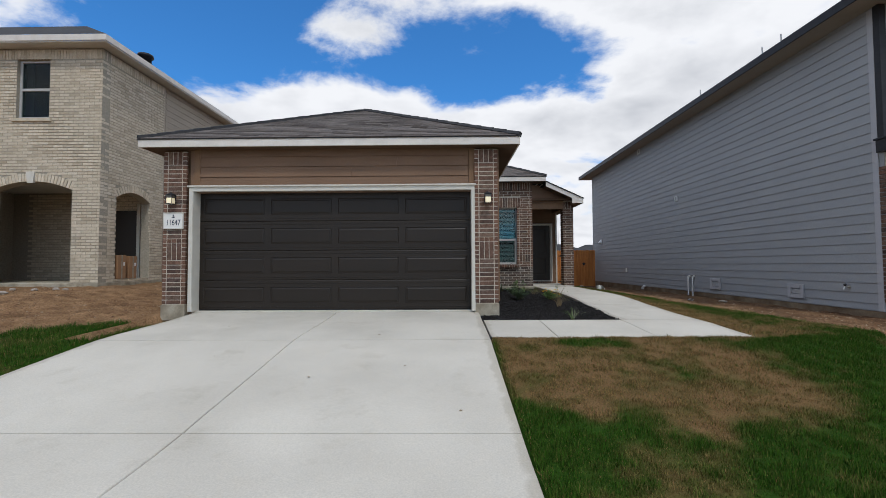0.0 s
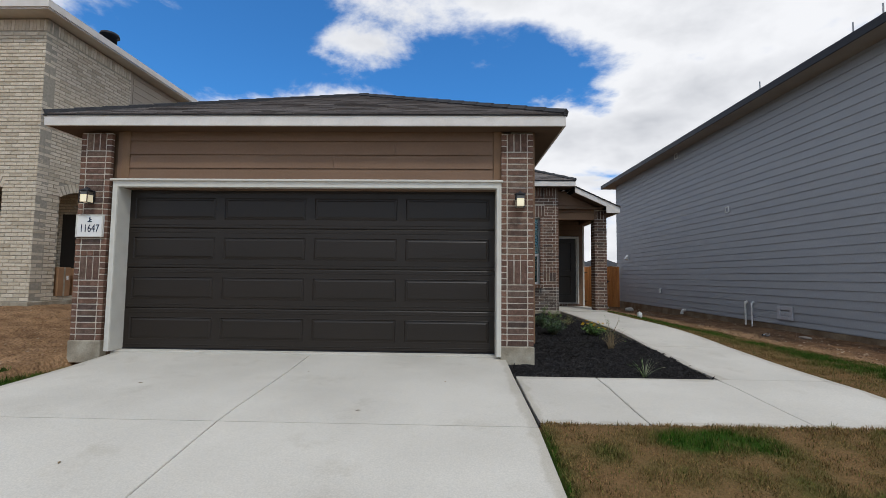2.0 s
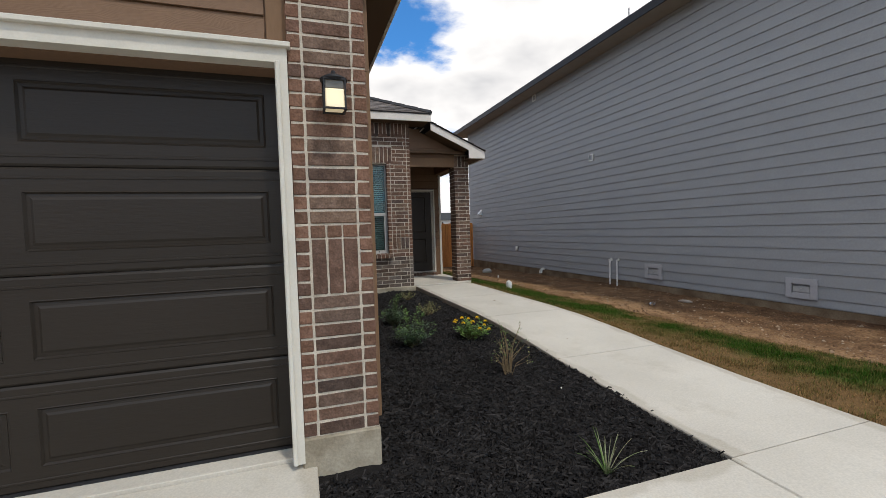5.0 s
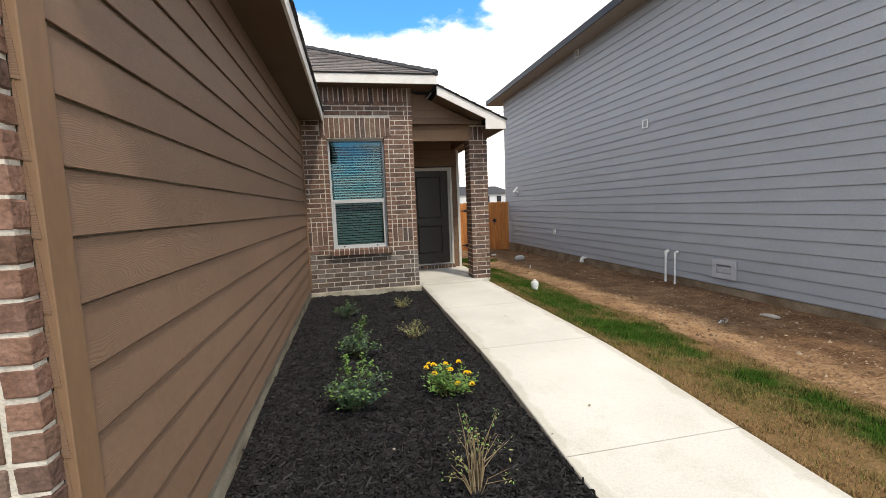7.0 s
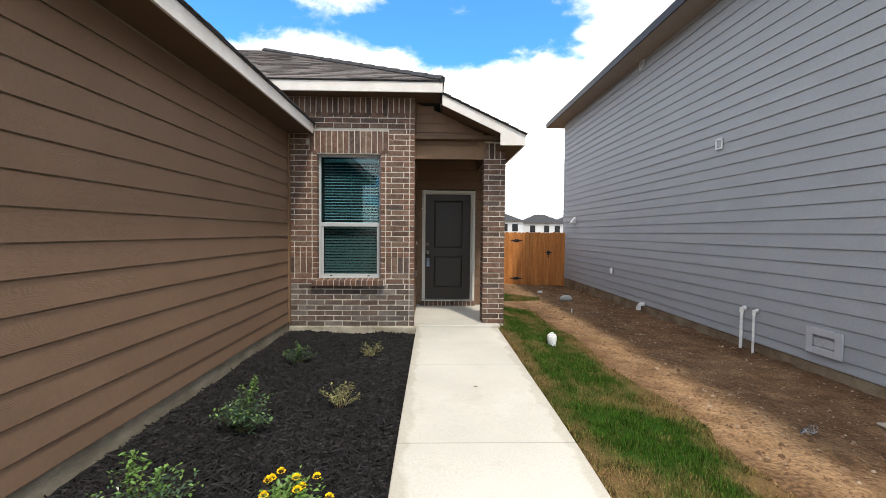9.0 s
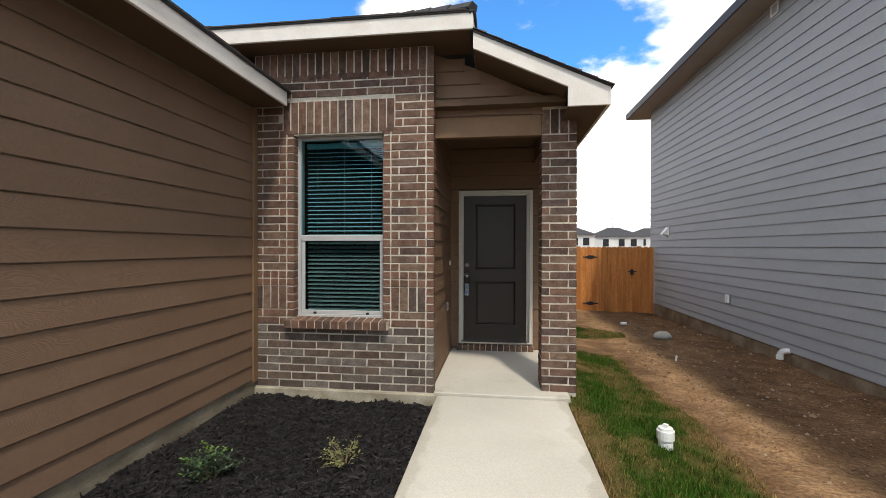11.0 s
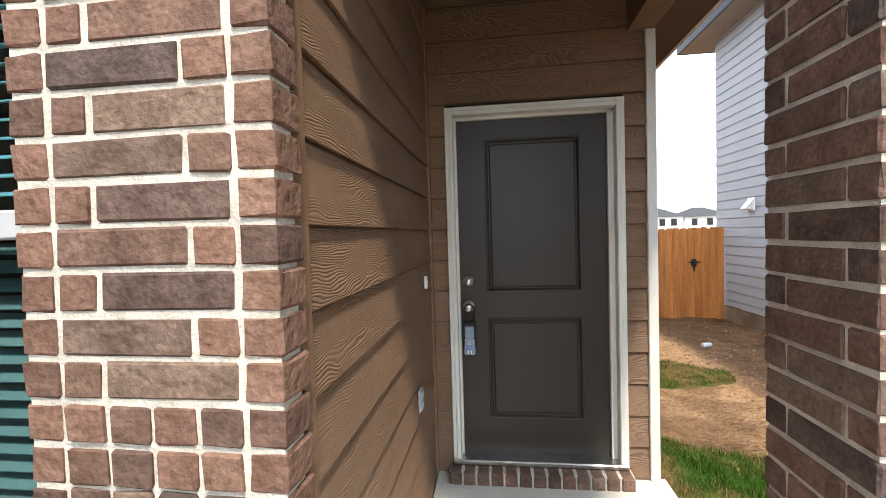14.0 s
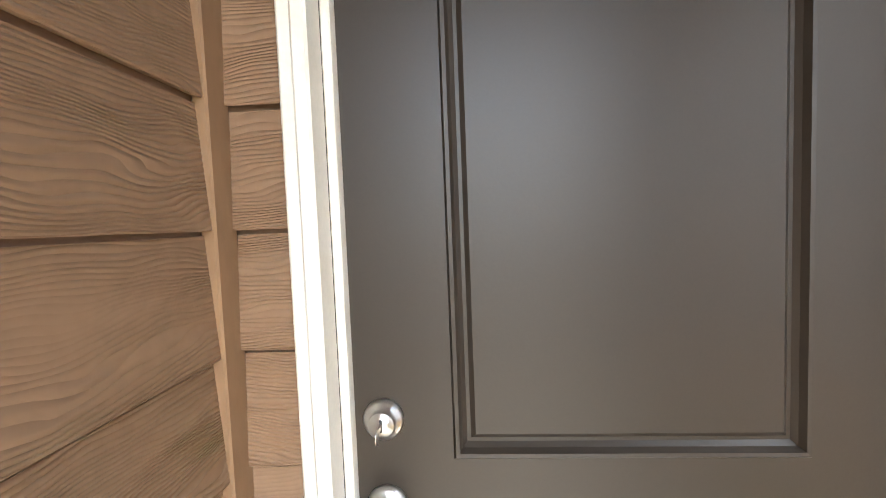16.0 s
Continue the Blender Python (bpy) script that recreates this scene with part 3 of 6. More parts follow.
def ground_z(x, y):
    z = drive_z(y) - 0.025
    if -4.5 < x < 0.5:
        z -= 0.09
    z += 0.33 * smooth(-4.9, -8.2, x) * smooth(3.0, 9.5, y) * (1 - smooth(30, 60, y))
    if -5 < x < 3.86 and y > 5.5:
        z = min(z, -0.03, walk_z(y) - 0.16)
    if x >= 3.86:
        side = walk_z(y) - 0.05
        side += (-0.06 - side) * smooth(3.9, 4.8, x) - 0.10 * smooth(4.8, 7.4, x) - 0.020 * max(0.0, min(y, 23) - 13.5)
        k = smooth(4.9, 6.0, y) * (1 - smooth(30, 60, y))
        z += (side - z) * k
    bump = 0.0
    if (x > 4.6 or x < -4.9) and abs(x) < 25 and -2 < y < 30:
        k = smooth(4.7, 5.5, x) * smooth(4.6, 5.4, y) if x > 0 else smooth(-4.9, -5.8, x)
        bump = k * (0.04 * noise.noise((x * 1.1, y * 1.1, 0)) + 0.03 * noise.noise((x * 3.7, y * 3.0, 4)) + 0.022 * abs(noise.noise((x * 9, y * 9, 9))) + 0.012 * noise.noise((x * 23, y * 23, 3)))
    return z + bump


def axis(lo, hi, fine_lo, fine_hi, step):
    inner = list(np.arange(fine_lo, fine_hi + 1e-6, step))
    out = [lo, lo * 0.5, lo * 0.2]
    return sorted({*out, *(fine_lo - 2.0 * k for k in range(1, 6)), *inner, *(fine_hi + 2.0 * k for k in range(1, 6)), hi * 0.05, hi * 0.2, hi})


def sheet(xs, ys, zf):
    verts = [(x, y, zf(x, y)) for y in ys for x in xs]
    nx = len(xs)
    faces = [(j * nx + i, j * nx + i + 1, (j + 1) * nx + i + 1, (j + 1) * nx + i) for j in range(len(ys) - 1) for i in range(nx - 1)]
    return verts, faces


def mesh_object(name, verts, faces, mat, smooth_faces=True):
    me = bpy.data.meshes.new(name)
    me.from_pydata(verts, [], faces)
    me.materials.append(M[mat])
    if smooth_faces:
        me.polygons.foreach_set("use_smooth", [True] * len(me.polygons))
    me.update()
    return new(name, me)


gx = axis(-1500, 1500, -13, 9, 0.085)
gy = axis(-1500, 2500, 1, 24, 0.085)


def soil_darkness(x, y):
    """How dark and crumbly the soil is: a packed pale track beside the sod, darker earth towards the grey house."""
    n = 0.35 * noise.noise((x * 1.4, y * 0.6, 21))
    if x > 3:
        track = math.exp(-((x - 5.45 - 0.25 * noise.noise((y * 0.35, 0, 8))) / 0.33) ** 2)
        return 0.66 - (0.30 + 0.34 * smooth(8, 11, y)) * track + n + 0.2 * smooth(6.9, 7.4, x)
    return 0.30 + n


ground_ob = mesh_object("ground", *sheet(gx, gy, ground_z), "dirt")
soil_dark_at = ground_ob.data.attributes.new("soil_dark", "FLOAT", "POINT")
soil_dark_at.data.foreach_set("value", [soil_darkness(v.co.x, v.co.y) if abs(v.co.x) < 30 and abs(v.co.y) < 40 else 0.3 for v in ground_ob.data.vertices])
tagged(ground_ob, "bare brown graded dirt with ruts and clods", "ground", kind="structure")

# driveway slabs with joints between them
DRIVE = [(-4.44, -1.93, 5.50, 7.62), (-1.93, 0.53, 5.50, 7.62), (-4.44, -1.93, 3.26, 5.50), (-1.93, 0.53, 3.26, 5.50),
         (-4.44, -1.93, 0.4, 3.26), (-1.93, 0.53, 0.4, 3.26), (-4.6, -1.93, -6.0, 0.4), (-1.93, 0.6, -6.0, 0.4)]
driveway = tagged(new("driveway"), "pale broom-finished concrete driveway with saw-cut joints", "driveway", kind="structure")


def paving(parent, x0, x1, y0, y1, zf, thick=0.12, gap=0.004, step=0.28, x1b=None):
    """A concrete slab that follows a profile, with softened upper edges."""
    n = max(2, int((y1 - y0) / step))
    bm = bmesh.new()
    a, b = x0 + gap, x1 - gap
    rings = []
    for i in range(n + 1):
        y = y0 + gap + (y1 - y0 - 2 * gap) * i / n
        z = zf(y)
        e = 0.007 if i in (0, n) else 0.0
        rings.append([bm.verts.new(p) for p in ((a, y, z - thick), (a, y, z - 0.007 - e * 0.3), (a + 0.006, y, z - e * 0.6), (b - 0.006, y, z - e * 0.6), (b, y, z - 0.007 - e * 0.3), (b, y, z - thick))])
    for r, s in zip(rings, rings[1:]):
        for k in range(5):
            bm.faces.new((r[k], r[k + 1], s[k + 1], s[k]))
    bm.faces.new(rings[0][::-1]); bm.faces.new(rings[-1])
    bmesh.ops.recalc_face_normals(bm, faces=bm.faces)
    return part("slab", bm, "concrete", parent)


for x0, x1, y0, y1 in DRIVE:
    paving(driveway, x0, x1, y0, y1, drive_z)
part("joint_strip", slab((0.531, 5.52, -0.25), (0.543, 6.95, -0.085)), "black_metal", driveway, "dark fibre expansion strip")

walk_path = tagged(new("walkway"), "pale concrete front walk leading to the porch", "walkway", kind="structure")


for x0, x1, y0, y1 in [(0.545, 1.40, 5.56, 6.86), (1.40, 2.66, 5.56, 6.86), (2.66, 3.87, 5.56, 6.86),
                       (2.68, 3.87, 6.86, 8.55), (2.68, 3.87, 8.55, 10.2), (2.68, 3.87, 10.2, 11.85), (2.68, 3.87, 11.85, 13.61)]:
    paving(walk_path, x0, x1, y0, y1, walk_z)

floor_porch = setting("porch_floor", slab((2.62, 13.624, -0.1), (3.90, 15.45, 0.15), 0.006), "concrete", "smooth pale concrete porch slab", "porch floor")
garage_apron = setting("garage_sill", slab((-4.5, 7.62, -0.12), (0.47, 7.95, 0.028), 0.004), "concrete", "pale concrete sill under the garage door", "sill")

# mulch bed
bed_v, bed_f = sheet(np.arange(0.50, 2.76, 0.06), np.arange(6.86, 13.66, 0.06),
                     lambda x, y: walk_z(y) - 0.035 - 0.055 * smooth(8.0, 11.0, y) + 0.025 * noise.noise((x * 2.1, y * 2.1, 2)) + 0.02 * noise.noise((x * 9, y * 9, 1))
                     + 0.03 * smooth(1.6, 1.0, x) * smooth(7.6, 9, y))
mulch_bed = tagged(mesh_object("mulch_bed", bed_v, bed_f, "mulch"), "black shredded-bark mulch bed beside the walk", "mulch bed", kind="structure")


def bed_z(x, y):
    return (walk_z(y) - 0.035 - 0.055 * smooth(8.0, 11.0, y) + 0.025 * noise.noise((x * 2.1, y * 2.1, 2)) + 0.02 * noise.noise((x * 9, y * 9, 1))
            + 0.03 * smooth(1.6, 1.0, x) * smooth(7.6, 9, y))


# ---- our house: garage ----
wall_garage = setting("wall_garage_side", slab((0.60, 7.605, -0.1), (0.868, 13.61, 2.9)), "foundation_stained", "brown lap-sided garage side wall on a concrete footing", "wall")
siding(wall_garage, (0.868, 7.60), (0.868, 13.56), (1, 0), rows_of(0.215, 2.86, 0.0, 5.96), "siding_brown")
for y0, y1 in ((7.602, 7.70), (13.53, 13.604)):
    part("corner_board", slab((0.866, y0, 0.19), (0.895, y1, 2.86), 0.003), "trim_brown", wall_garage)
setting("wall_garage_left", slab((-5.0, 7.66, -0.2), (-4.8, 17.0, 2.9)), "siding_brown", "brown garage side wall", "wall")
wall_front = setting("wall_garage_front", slab((-4.55, 7.62, 2.12), (0.49, 7.75, 2.9)), "siding_brown", "brown lap siding above the garage door", "wall")
siding(wall_front, (-4.40, 7.62), (0.36, 7.62), (0, -1), rows_of(2.2, 2.87, 2.20, 4.76, lap=0.18, cuts=[0, 2.05, 1.25, 0]), "siding_brown")
for x in (-4.48, 0.37):
    part("corner_board", slab((x, 7.598, 2.2), (x + 0.105, 7.625, 2.87), 0.003), "trim_brown", wall_front)
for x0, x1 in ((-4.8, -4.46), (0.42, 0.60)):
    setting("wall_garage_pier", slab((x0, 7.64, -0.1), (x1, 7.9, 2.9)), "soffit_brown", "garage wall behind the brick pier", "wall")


def garage_pier(x0, mirror):
    """Brick pier with stacked ends, soldier bands and a cast base."""
    p = thing("brick_pier", "dark brown brick pier with soldier bands on a concrete base", "brick pier", (0, 0, 0), "piers of the garage")
    w = 2 * BE + 2 * J + BL
    part("mortar", slab((x0 + 0.0045, 7.5545, 0.155), (x0 + w - 0.0045, 7.60, 2.83)), "mortar", p)
    part("base", slab((x0 - 0.012, 7.535, -0.12), (x0 + w + 0.006, 7.66, 0.155), 0.008), "foundation", p, "tan cast concrete base")
    z = 0.162
    soldier_at = 0.915
    mid = x0 + BE + J
    while z < 2.80:
        h = min(BH, 2.825 - z)
        for x in (x0, x0 + w - BE):
            brick(p, x, z, BE, h, 7.55, d=0.05, mat="brick_end")
        in_low = soldier_at - 0.02 < z < soldier_at + 0.26
        in_top = z > 2.56
        if not in_low and not in_top:
            if abs(z - (soldier_at + 4 * C - 0.0)) < 0.02:
                for k in range(3):
                    brick(p, mid + k * 0.0846, z, 0.0725, h, 7.548, mat="brick_end")
            else:
                brick(p, mid, z, BL, h, 7.55)
        z += C
    for zs, top in ((0.924, 0.295), (2.602, 0.222)):
        for k in range(3):
            brick(p, mid + k * 0.0846, zs, 0.0725, top, 7.549)
    return p


garage_pier(0.466, False)
garage_pier(-4.985, True)

# garage door frame and sectional door
frame_g = setting("trim_garage", prism([(-4.52, 7.53, 0.03), (-4.52, 7.53, 2.20), (0.466, 7.53, 2.20), (0.466, 7.53, 0.03), (0.405, 7.53, 0.03), (0.405, 7.53, 2.125), (-4.445, 7.53, 2.125), (-4.445, 7.53, 0.03)], (0, 0.22, 0)),
                  "trim_cream", "cream painted garage door casing", "door casing")
part("drip_cap", slab((-4.55, 7.505, 2.198), (0.485, 7.62, 2.225), 0.004), "trim_cream", frame_g)
for x0, x1 in ((-4.47, -4.448), (0.408, 0.43)):
    part("stop_mould", slab((x0, 7.515, 0.03), (x1, 7.535, 2.13), 0.004), "trim_cream", frame_g)


def panel_relief(bm, x0, x1, z0, z1, y, depth=0.008, rim=0.030):
    """A pressed panel: a groove round a slightly raised field, facing -y."""
    loops = [(0.0, 0.0), (0.004, -0.003), (0.013, depth), (rim, depth * 0.75), (rim + 0.012, 0.0)]
    rings = []
    for inset, dy in loops:
        rings.append([bm.verts.new((x, y + dy, z)) for x, z in ((x0 + inset, z0 + inset), (x1 - inset, z0 + inset), (x1 - inset, z1 - inset), (x0 + inset, z1 - inset))])
    for a, b in zip(rings, rings[1:]):
        for i in range(4):
            j = (i + 1) % 4
            bm.faces.new((a[i], a[j], b[j], b[i]))
    bm.faces.new(rings[-1])
    return rings[0]


def sectional_door():
    d = tagged(new("garage_door"), "closed dark brown sectional garage door with pressed panels", "garage door")
    x0, x1, z0, z1, y = -4.46, 0.42, 0.035, 2.14, 7.75
    n, cols = 4, 4
    hs = (z1 - z0) / n
    for r in range(n):
        bm = bmesh.new()
        a, b = z0 + r * hs + 0.0025, z0 + (r + 1) * hs - 0.0025
        gx0 = x0 + 0.085
        cw = (x1 - x0 - 0.17 + 0.11) / cols
        xs = [x0]
        for c in range(cols):
            xs += [gx0 + c * cw, gx0 + c * cw + cw - 0.11]
        xs.append(x1)
        pz0, pz1 = a + 0.115, b - 0.115
        zs = [a, a + 0.012, a + 0.045, a + 0.055, pz0, pz1, b - 0.055, b - 0.045, b - 0.012, b]
        off = [0.008, 0.0, 0.0, 0.0, 0.0, 0.0, 0.0, 0.0, 0.0, 0.008]
        grid = [[bm.verts.new((x, y + off[k], z)) for x in xs] for k, z in enumerate(zs)]
        for k in range(len(zs) - 1):
            for i in range(len(xs) - 1):
                if k == 4 and i % 2 == 1:
                    continue
                bm.faces.new((grid[k][i], grid[k][i + 1], grid[k + 1][i + 1], grid[k + 1][i]))
        for i in range(1, len(xs) - 1, 2):
            panel_relief(bm, xs[i], xs[i + 1], pz0, pz1, y)
        cuboid(bm, (x0, y + 0.03, a), (x1, y + 0.06, b))
        bmesh.ops.remove_doubles(bm, verts=bm.verts, dist=0.0005)
        s = part("section", bm, "garage_door", d)
        for k, zz in ((0, a + 0.05), (1, b - 0.05)):
            part("rib", slab((x0, y - 0.004, zz - 0.007), (x1, y + 0.006, zz + 0.007), 0.003), "garage_door", s)
    part("bottom_seal", slab((x0, 7.742, 0.026), (x1, 7.77, 0.042)), "black_metal", d, "black rubber bottom seal")
    return d


sectional_door()


# ---- our house: front wall and porch ----
HOUSE_BACK = 0.11
before_house = set(scene.objects)
WX0, WX1, WZ0, WZ1 = 1.265, 2.165, 0.815, 2.60
wall_brick = tagged(new("wall_house_front"), "dark brown brick front wall with pale joints and a window", "wall", kind="structure")
for lo, hi in (((0.86, 13.5045, 0.12), (WX0 - 0.004, 13.75, 3.40)), ((WX1 + 0.004, 13.5045, 0.12), (2.644, 13.571, 3.40)), ((WX1 + 0.004, 13.571, 0.12), (2.55, 13.75, 3.40)),
               ((WX0 - 0.004, 13.5045, 0.12), (WX1 + 0.004, 13.75, WZ0)), ((WX0 - 0.004, 13.5045, WZ1), (WX1 + 0.004, 13.75, 3.40))):
    part("mortar", slab(lo, hi), "mortar", wall_brick)
part("foundation_strip", slab((0.868, 13.47, -0.15), (2.675, 13.6, 0.135), 0.008), "foundation", wall_brick, "tan stained concrete footing")


def course(z, x0, x1, offset, h=BH, mat="brick", ends="brick_end"):
    """A run of stretchers between two ends, with part bricks at the ends."""
    x = x0 - offset
    while x < x1 - 0.02:
        a, b = max(x, x0), min(x + BL, x1)
        if b - a > 0.03:
            brick(wall_brick, a, z, b - a, h, 13.5, mat=mat if b - a > 0.12 else ends)
        x += BL + J


z, k = 0.145, 0
while z < 3.13:
    pale = z < 0.70
    mat, end = ("brick_pale", "brick_pale") if pale else ("brick", "brick_end")
    band = 0.905 < z < 1.22
    if z < WZ0 - 0.1 or z > 2.90:
        brick(wall_brick, 2.582, z, BE, BH, 13.5, d=0.09, mat=end)
        course(z, 0.868, 2.582 - J, (k % 2) * 0.127, mat=mat, ends=end)
    else:
        # strip beside the garage, then the stacked jamb bricks
        brick(wall_brick, 2.582, z, BE, BH, 13.5, d=0.09, mat=end)
        head = z > 2.60
        if not head:
            brick(wall_brick, WX0 - BE + 0.002, z, BE, BH, 13.5, d=0.085, mat=end)
            brick(wall_brick, WX1 - 0.002, z, BE, BH, 13.5, d=0.085, mat=end)
        lx1 = WX0 - BE + 0.002 - J if not head else WX0 - 0.115
        rx0 = WX1 - 0.002 + BE + J if not head else WX1 + 0.115
        if band and z < 1.13:
            pass
        elif band:
            for x0, x1 in ((0.868, lx1), (rx0, 2.582 - J)):
                n = round((x1 - x0) / 0.0846)
                w = (x1 - x0 - (n - 1) * J) / n
                for i in range(n):
                    brick(wall_brick, x0 + i * (w + J), z, w, BH, 13.497, mat="brick_end")
        else:
            course(z, 0.868, lx1, (k % 2) * (BL - BE), mat=mat, ends=end)
            course(z, rx0, 2.582 - J, (k % 2) * (BL - BE), mat=mat, ends=end)
    z += C
    k += 1
for x0, x1, z0, h in ((0.868, 1.265 - BE + 0.002 - J, 0.907, 0.220), (WX1 - 0.002 + BE + J, 2.582 - J, 0.907, 0.220), (WX0 - 0.105, WX1 + 0.105, 2.612, 0.308), (0.868, 2.650, 3.135, 0.255)):
    n = round((x1 - x0 + J) / 0.0775)
    w = (x1 - x0 - (n - 1) * J) / n
    for i in range(n):
        brick(wall_brick, x0 + i * (w + J), z0, w, h, 13.497)
# rowlock window sill
sill = thing("window_sill", "brown brick rowlock window sill", "window sill", (0, 0, 0))
part("mortar", prism([(1.21, 13.424, 0.735), (1.21, 13.424, 0.805), (1.21, 13.585, 0.822), (1.21, 13.585, 0.735)], (1.01, 0, 0)), "mortar", sill)
for i in range(13):
    bm = slab((0, 0, 0), (0.068, 0.165, 0.082), 0.004)
    b = part("brick", bm, "brick_end" if i % 4 else "brick", sill)
    b.matrix_basis = pose(1.205 + i * 0.0785, 13.418, 0.728, 6, 0, 0)


def house_window():
    w = thing("window_1", "white vinyl single-hung window with closed slatted blinds", "window", (0, 0, 0), kind="structure")
    y = 13.585
    fr = prism([(WX0, y, WZ0), (WX1, y, WZ0), (WX1, y, WZ1), (WX0, y, WZ1)], (0, 0.07, 0))
    bm = bmesh.new()
    t = 0.030
    for lo, hi in (((WX0, y, WZ0), (WX0 + t, y + 0.075, WZ1)), ((WX1 - t, y, WZ0), (WX1, y + 0.075, WZ1)),
                   ((WX0 + t, y, WZ0), (WX1 - t, y + 0.075, WZ0 + t)), ((WX0 + t, y, WZ1 - t), (WX1 - t, y + 0.075, WZ1))):
        cuboid(bm, lo, hi, 0.004)
    fr.free()
    part("window_frame", bm, "vinyl", w)
    zm = 1.60
    part("meeting_rail", slab((WX0 + t, y + 0.012, zm - 0.03), (WX1 - t, y + 0.06, zm + 0.03), 0.005), "vinyl", w)
    sash = bmesh.new()
    for lo, hi in (((WX0 + t, y + 0.02, WZ0 + t), (WX0 + t + 0.035, y + 0.05, zm - 0.03)), ((WX1 - t - 0.035, y + 0.02, WZ0 + t), (WX1 - t, y + 0.05, zm - 0.03)),
                   ((WX0 + t + 0.035, y + 0.02, WZ0 + t), (WX1 - t - 0.035, y + 0.05, WZ0 + t + 0.04))):
        cuboid(sash, lo, hi, 0.004)
    part("sash", sash, "vinyl", w)
    for x in (WX0 + 0.16, WX1 - 0.2):
        part("latch", slab((x, y + 0.005, WZ0 + t + 0.004), (x + 0.03, y + 0.022, WZ0 + t + 0.024), 0.003), "black_metal", w)
    for z0, z1 in ((WZ0 + t, zm), (zm, WZ1 - t)):
        g = part("pane", slab((WX0 + t, y + 0.034, z0), (WX1 - t, y + 0.038, z1)), "window_glass" if z0 > 1.2 else "screen_glass", w)
        g.visible_shadow = False
    bl = thing("blinds", "white slatted window blinds tinted by green glass", "blinds", (0, 0, 0))
    slat = mesh_from("slat", prism([(WX0 + 0.06, -0.023, -0.008), (WX0 + 0.06, 0.0, 0.000), (WX0 + 0.06, 0.023, 0.001), (WX0 + 0.06, 0.023, 0.0035), (WX0 + 0.06, 0.0, 0.0028), (WX0 + 0.06, -0.023, -0.0055)], (WX1 - WX0 - 0.12, 0, 0)))
    slat.materials.append(M["blind"])
    zz = WZ0 + 0.075
    while zz < WZ1 - 0.08:
        s = new("slat", slat)
        s.parent = bl
        s.matrix_basis = pose(0, y + 0.115, zz, 6 if zz > zm else 22, 0, 0)
        zz += 0.0415
    for x in (WX0 + 0.17, (WX0 + WX1) / 2, WX1 - 0.17):
        part("cord", tube(bmesh.new(), (x, y + 0.092, WZ0 + 0.06), (x, y + 0.092, WZ1 - 0.05), 0.0012, seg=6), "blind", bl)
    part("head_rail", slab((WX0 + 0.055, y + 0.09, WZ1 - 0.09), (WX1 - 0.055, y + 0.14, WZ1 - 0.045), 0.004), "blind", bl)
    part("bottom_rail", slab((WX0 + 0.06, y + 0.09, WZ0 + 0.045), (WX1 - 0.06, y + 0.14, WZ0 + 0.062), 0.004), "blind", bl)
    # the room behind, its dimness put into near-black panels
    room = tagged(new("wall_room"), "room behind the window, its dimness painted near-black", "wall", kind="structure")
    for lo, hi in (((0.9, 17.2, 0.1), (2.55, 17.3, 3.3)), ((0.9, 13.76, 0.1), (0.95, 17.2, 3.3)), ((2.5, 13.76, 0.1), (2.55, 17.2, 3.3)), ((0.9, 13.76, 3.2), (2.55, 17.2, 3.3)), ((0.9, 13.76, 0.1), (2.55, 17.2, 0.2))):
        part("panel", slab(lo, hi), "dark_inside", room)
    lamp = thing("ceiling_light", "lit round ceiling light seen through the blinds", "ceiling light", (0, 0, 0))
    part("diffuser", lathe(bmesh.new(), [(0.02, 0.0), (0.10, 0.02), (0.13, 0.05), (0.13, 0.07)], (1.95, 15.6, 3.12), seg=20), "bulb", lamp, smooth=True)


house_window()

# porch: sided return wall, back wall, beam, ceiling
wall_porch = setting("wall_porch_left", slab((2.55, 13.62, 0.12), (2.603, 15.4, 2.9)), "siding_brown", "brown wood-grained lap siding wall of the porch", "wall")
siding(wall_porch, (2.603, 13.64), (2.603, 15.30), (1, 0), rows_of(0.15, 2.84, 0.152, 1.66), "siding_porch")
part("corner_board", slab((2.60, 13.572, 0.13), (2.632, 13.655, 2.84), 0.003), "trim_brown", wall_porch)
part("corner_board", slab((2.603, 15.27, 0.15), (2.626, 15.325, 2.84), 0.003), "trim_brown", wall_porch)
part("corner_board", slab((2.603, 13.572, 2.842), (2.632, 13.70, 3.40), 0.003), "trim_brown", wall_porch)
DX0, DX1, DZ0, DZ1 = 2.775, 3.615, 0.25, 2.205
wall_back = tagged(new("wall_porch_back"), "brown lap siding wall round the front door", "wall", kind="structure")
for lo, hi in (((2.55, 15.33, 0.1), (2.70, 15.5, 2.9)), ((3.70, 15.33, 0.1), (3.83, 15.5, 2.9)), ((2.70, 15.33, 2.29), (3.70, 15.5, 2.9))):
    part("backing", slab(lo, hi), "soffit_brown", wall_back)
siding(wall_back, (2.626, 15.33), (2.72, 15.33), (0, -1), rows_of(0.15, 2.29, 0.152, 0.094), "siding_porch")
siding(wall_back, (3.693, 15.33), (3.81, 15.33), (0, -1), rows_of(0.15, 2.29, 0.152, 0.117), "siding_porch")
siding(wall_back, (2.626, 15.33), (3.81, 15.33), (0, -1), rows_of(2.29, 2.84, 0.152, 1.184), "siding_porch")
part("corner_trim", slab((3.81, 15.30, 0.15), (3.862, 15.36, 2.62), 0.004), "trim_cream", wall_back, "white painted corner trim")
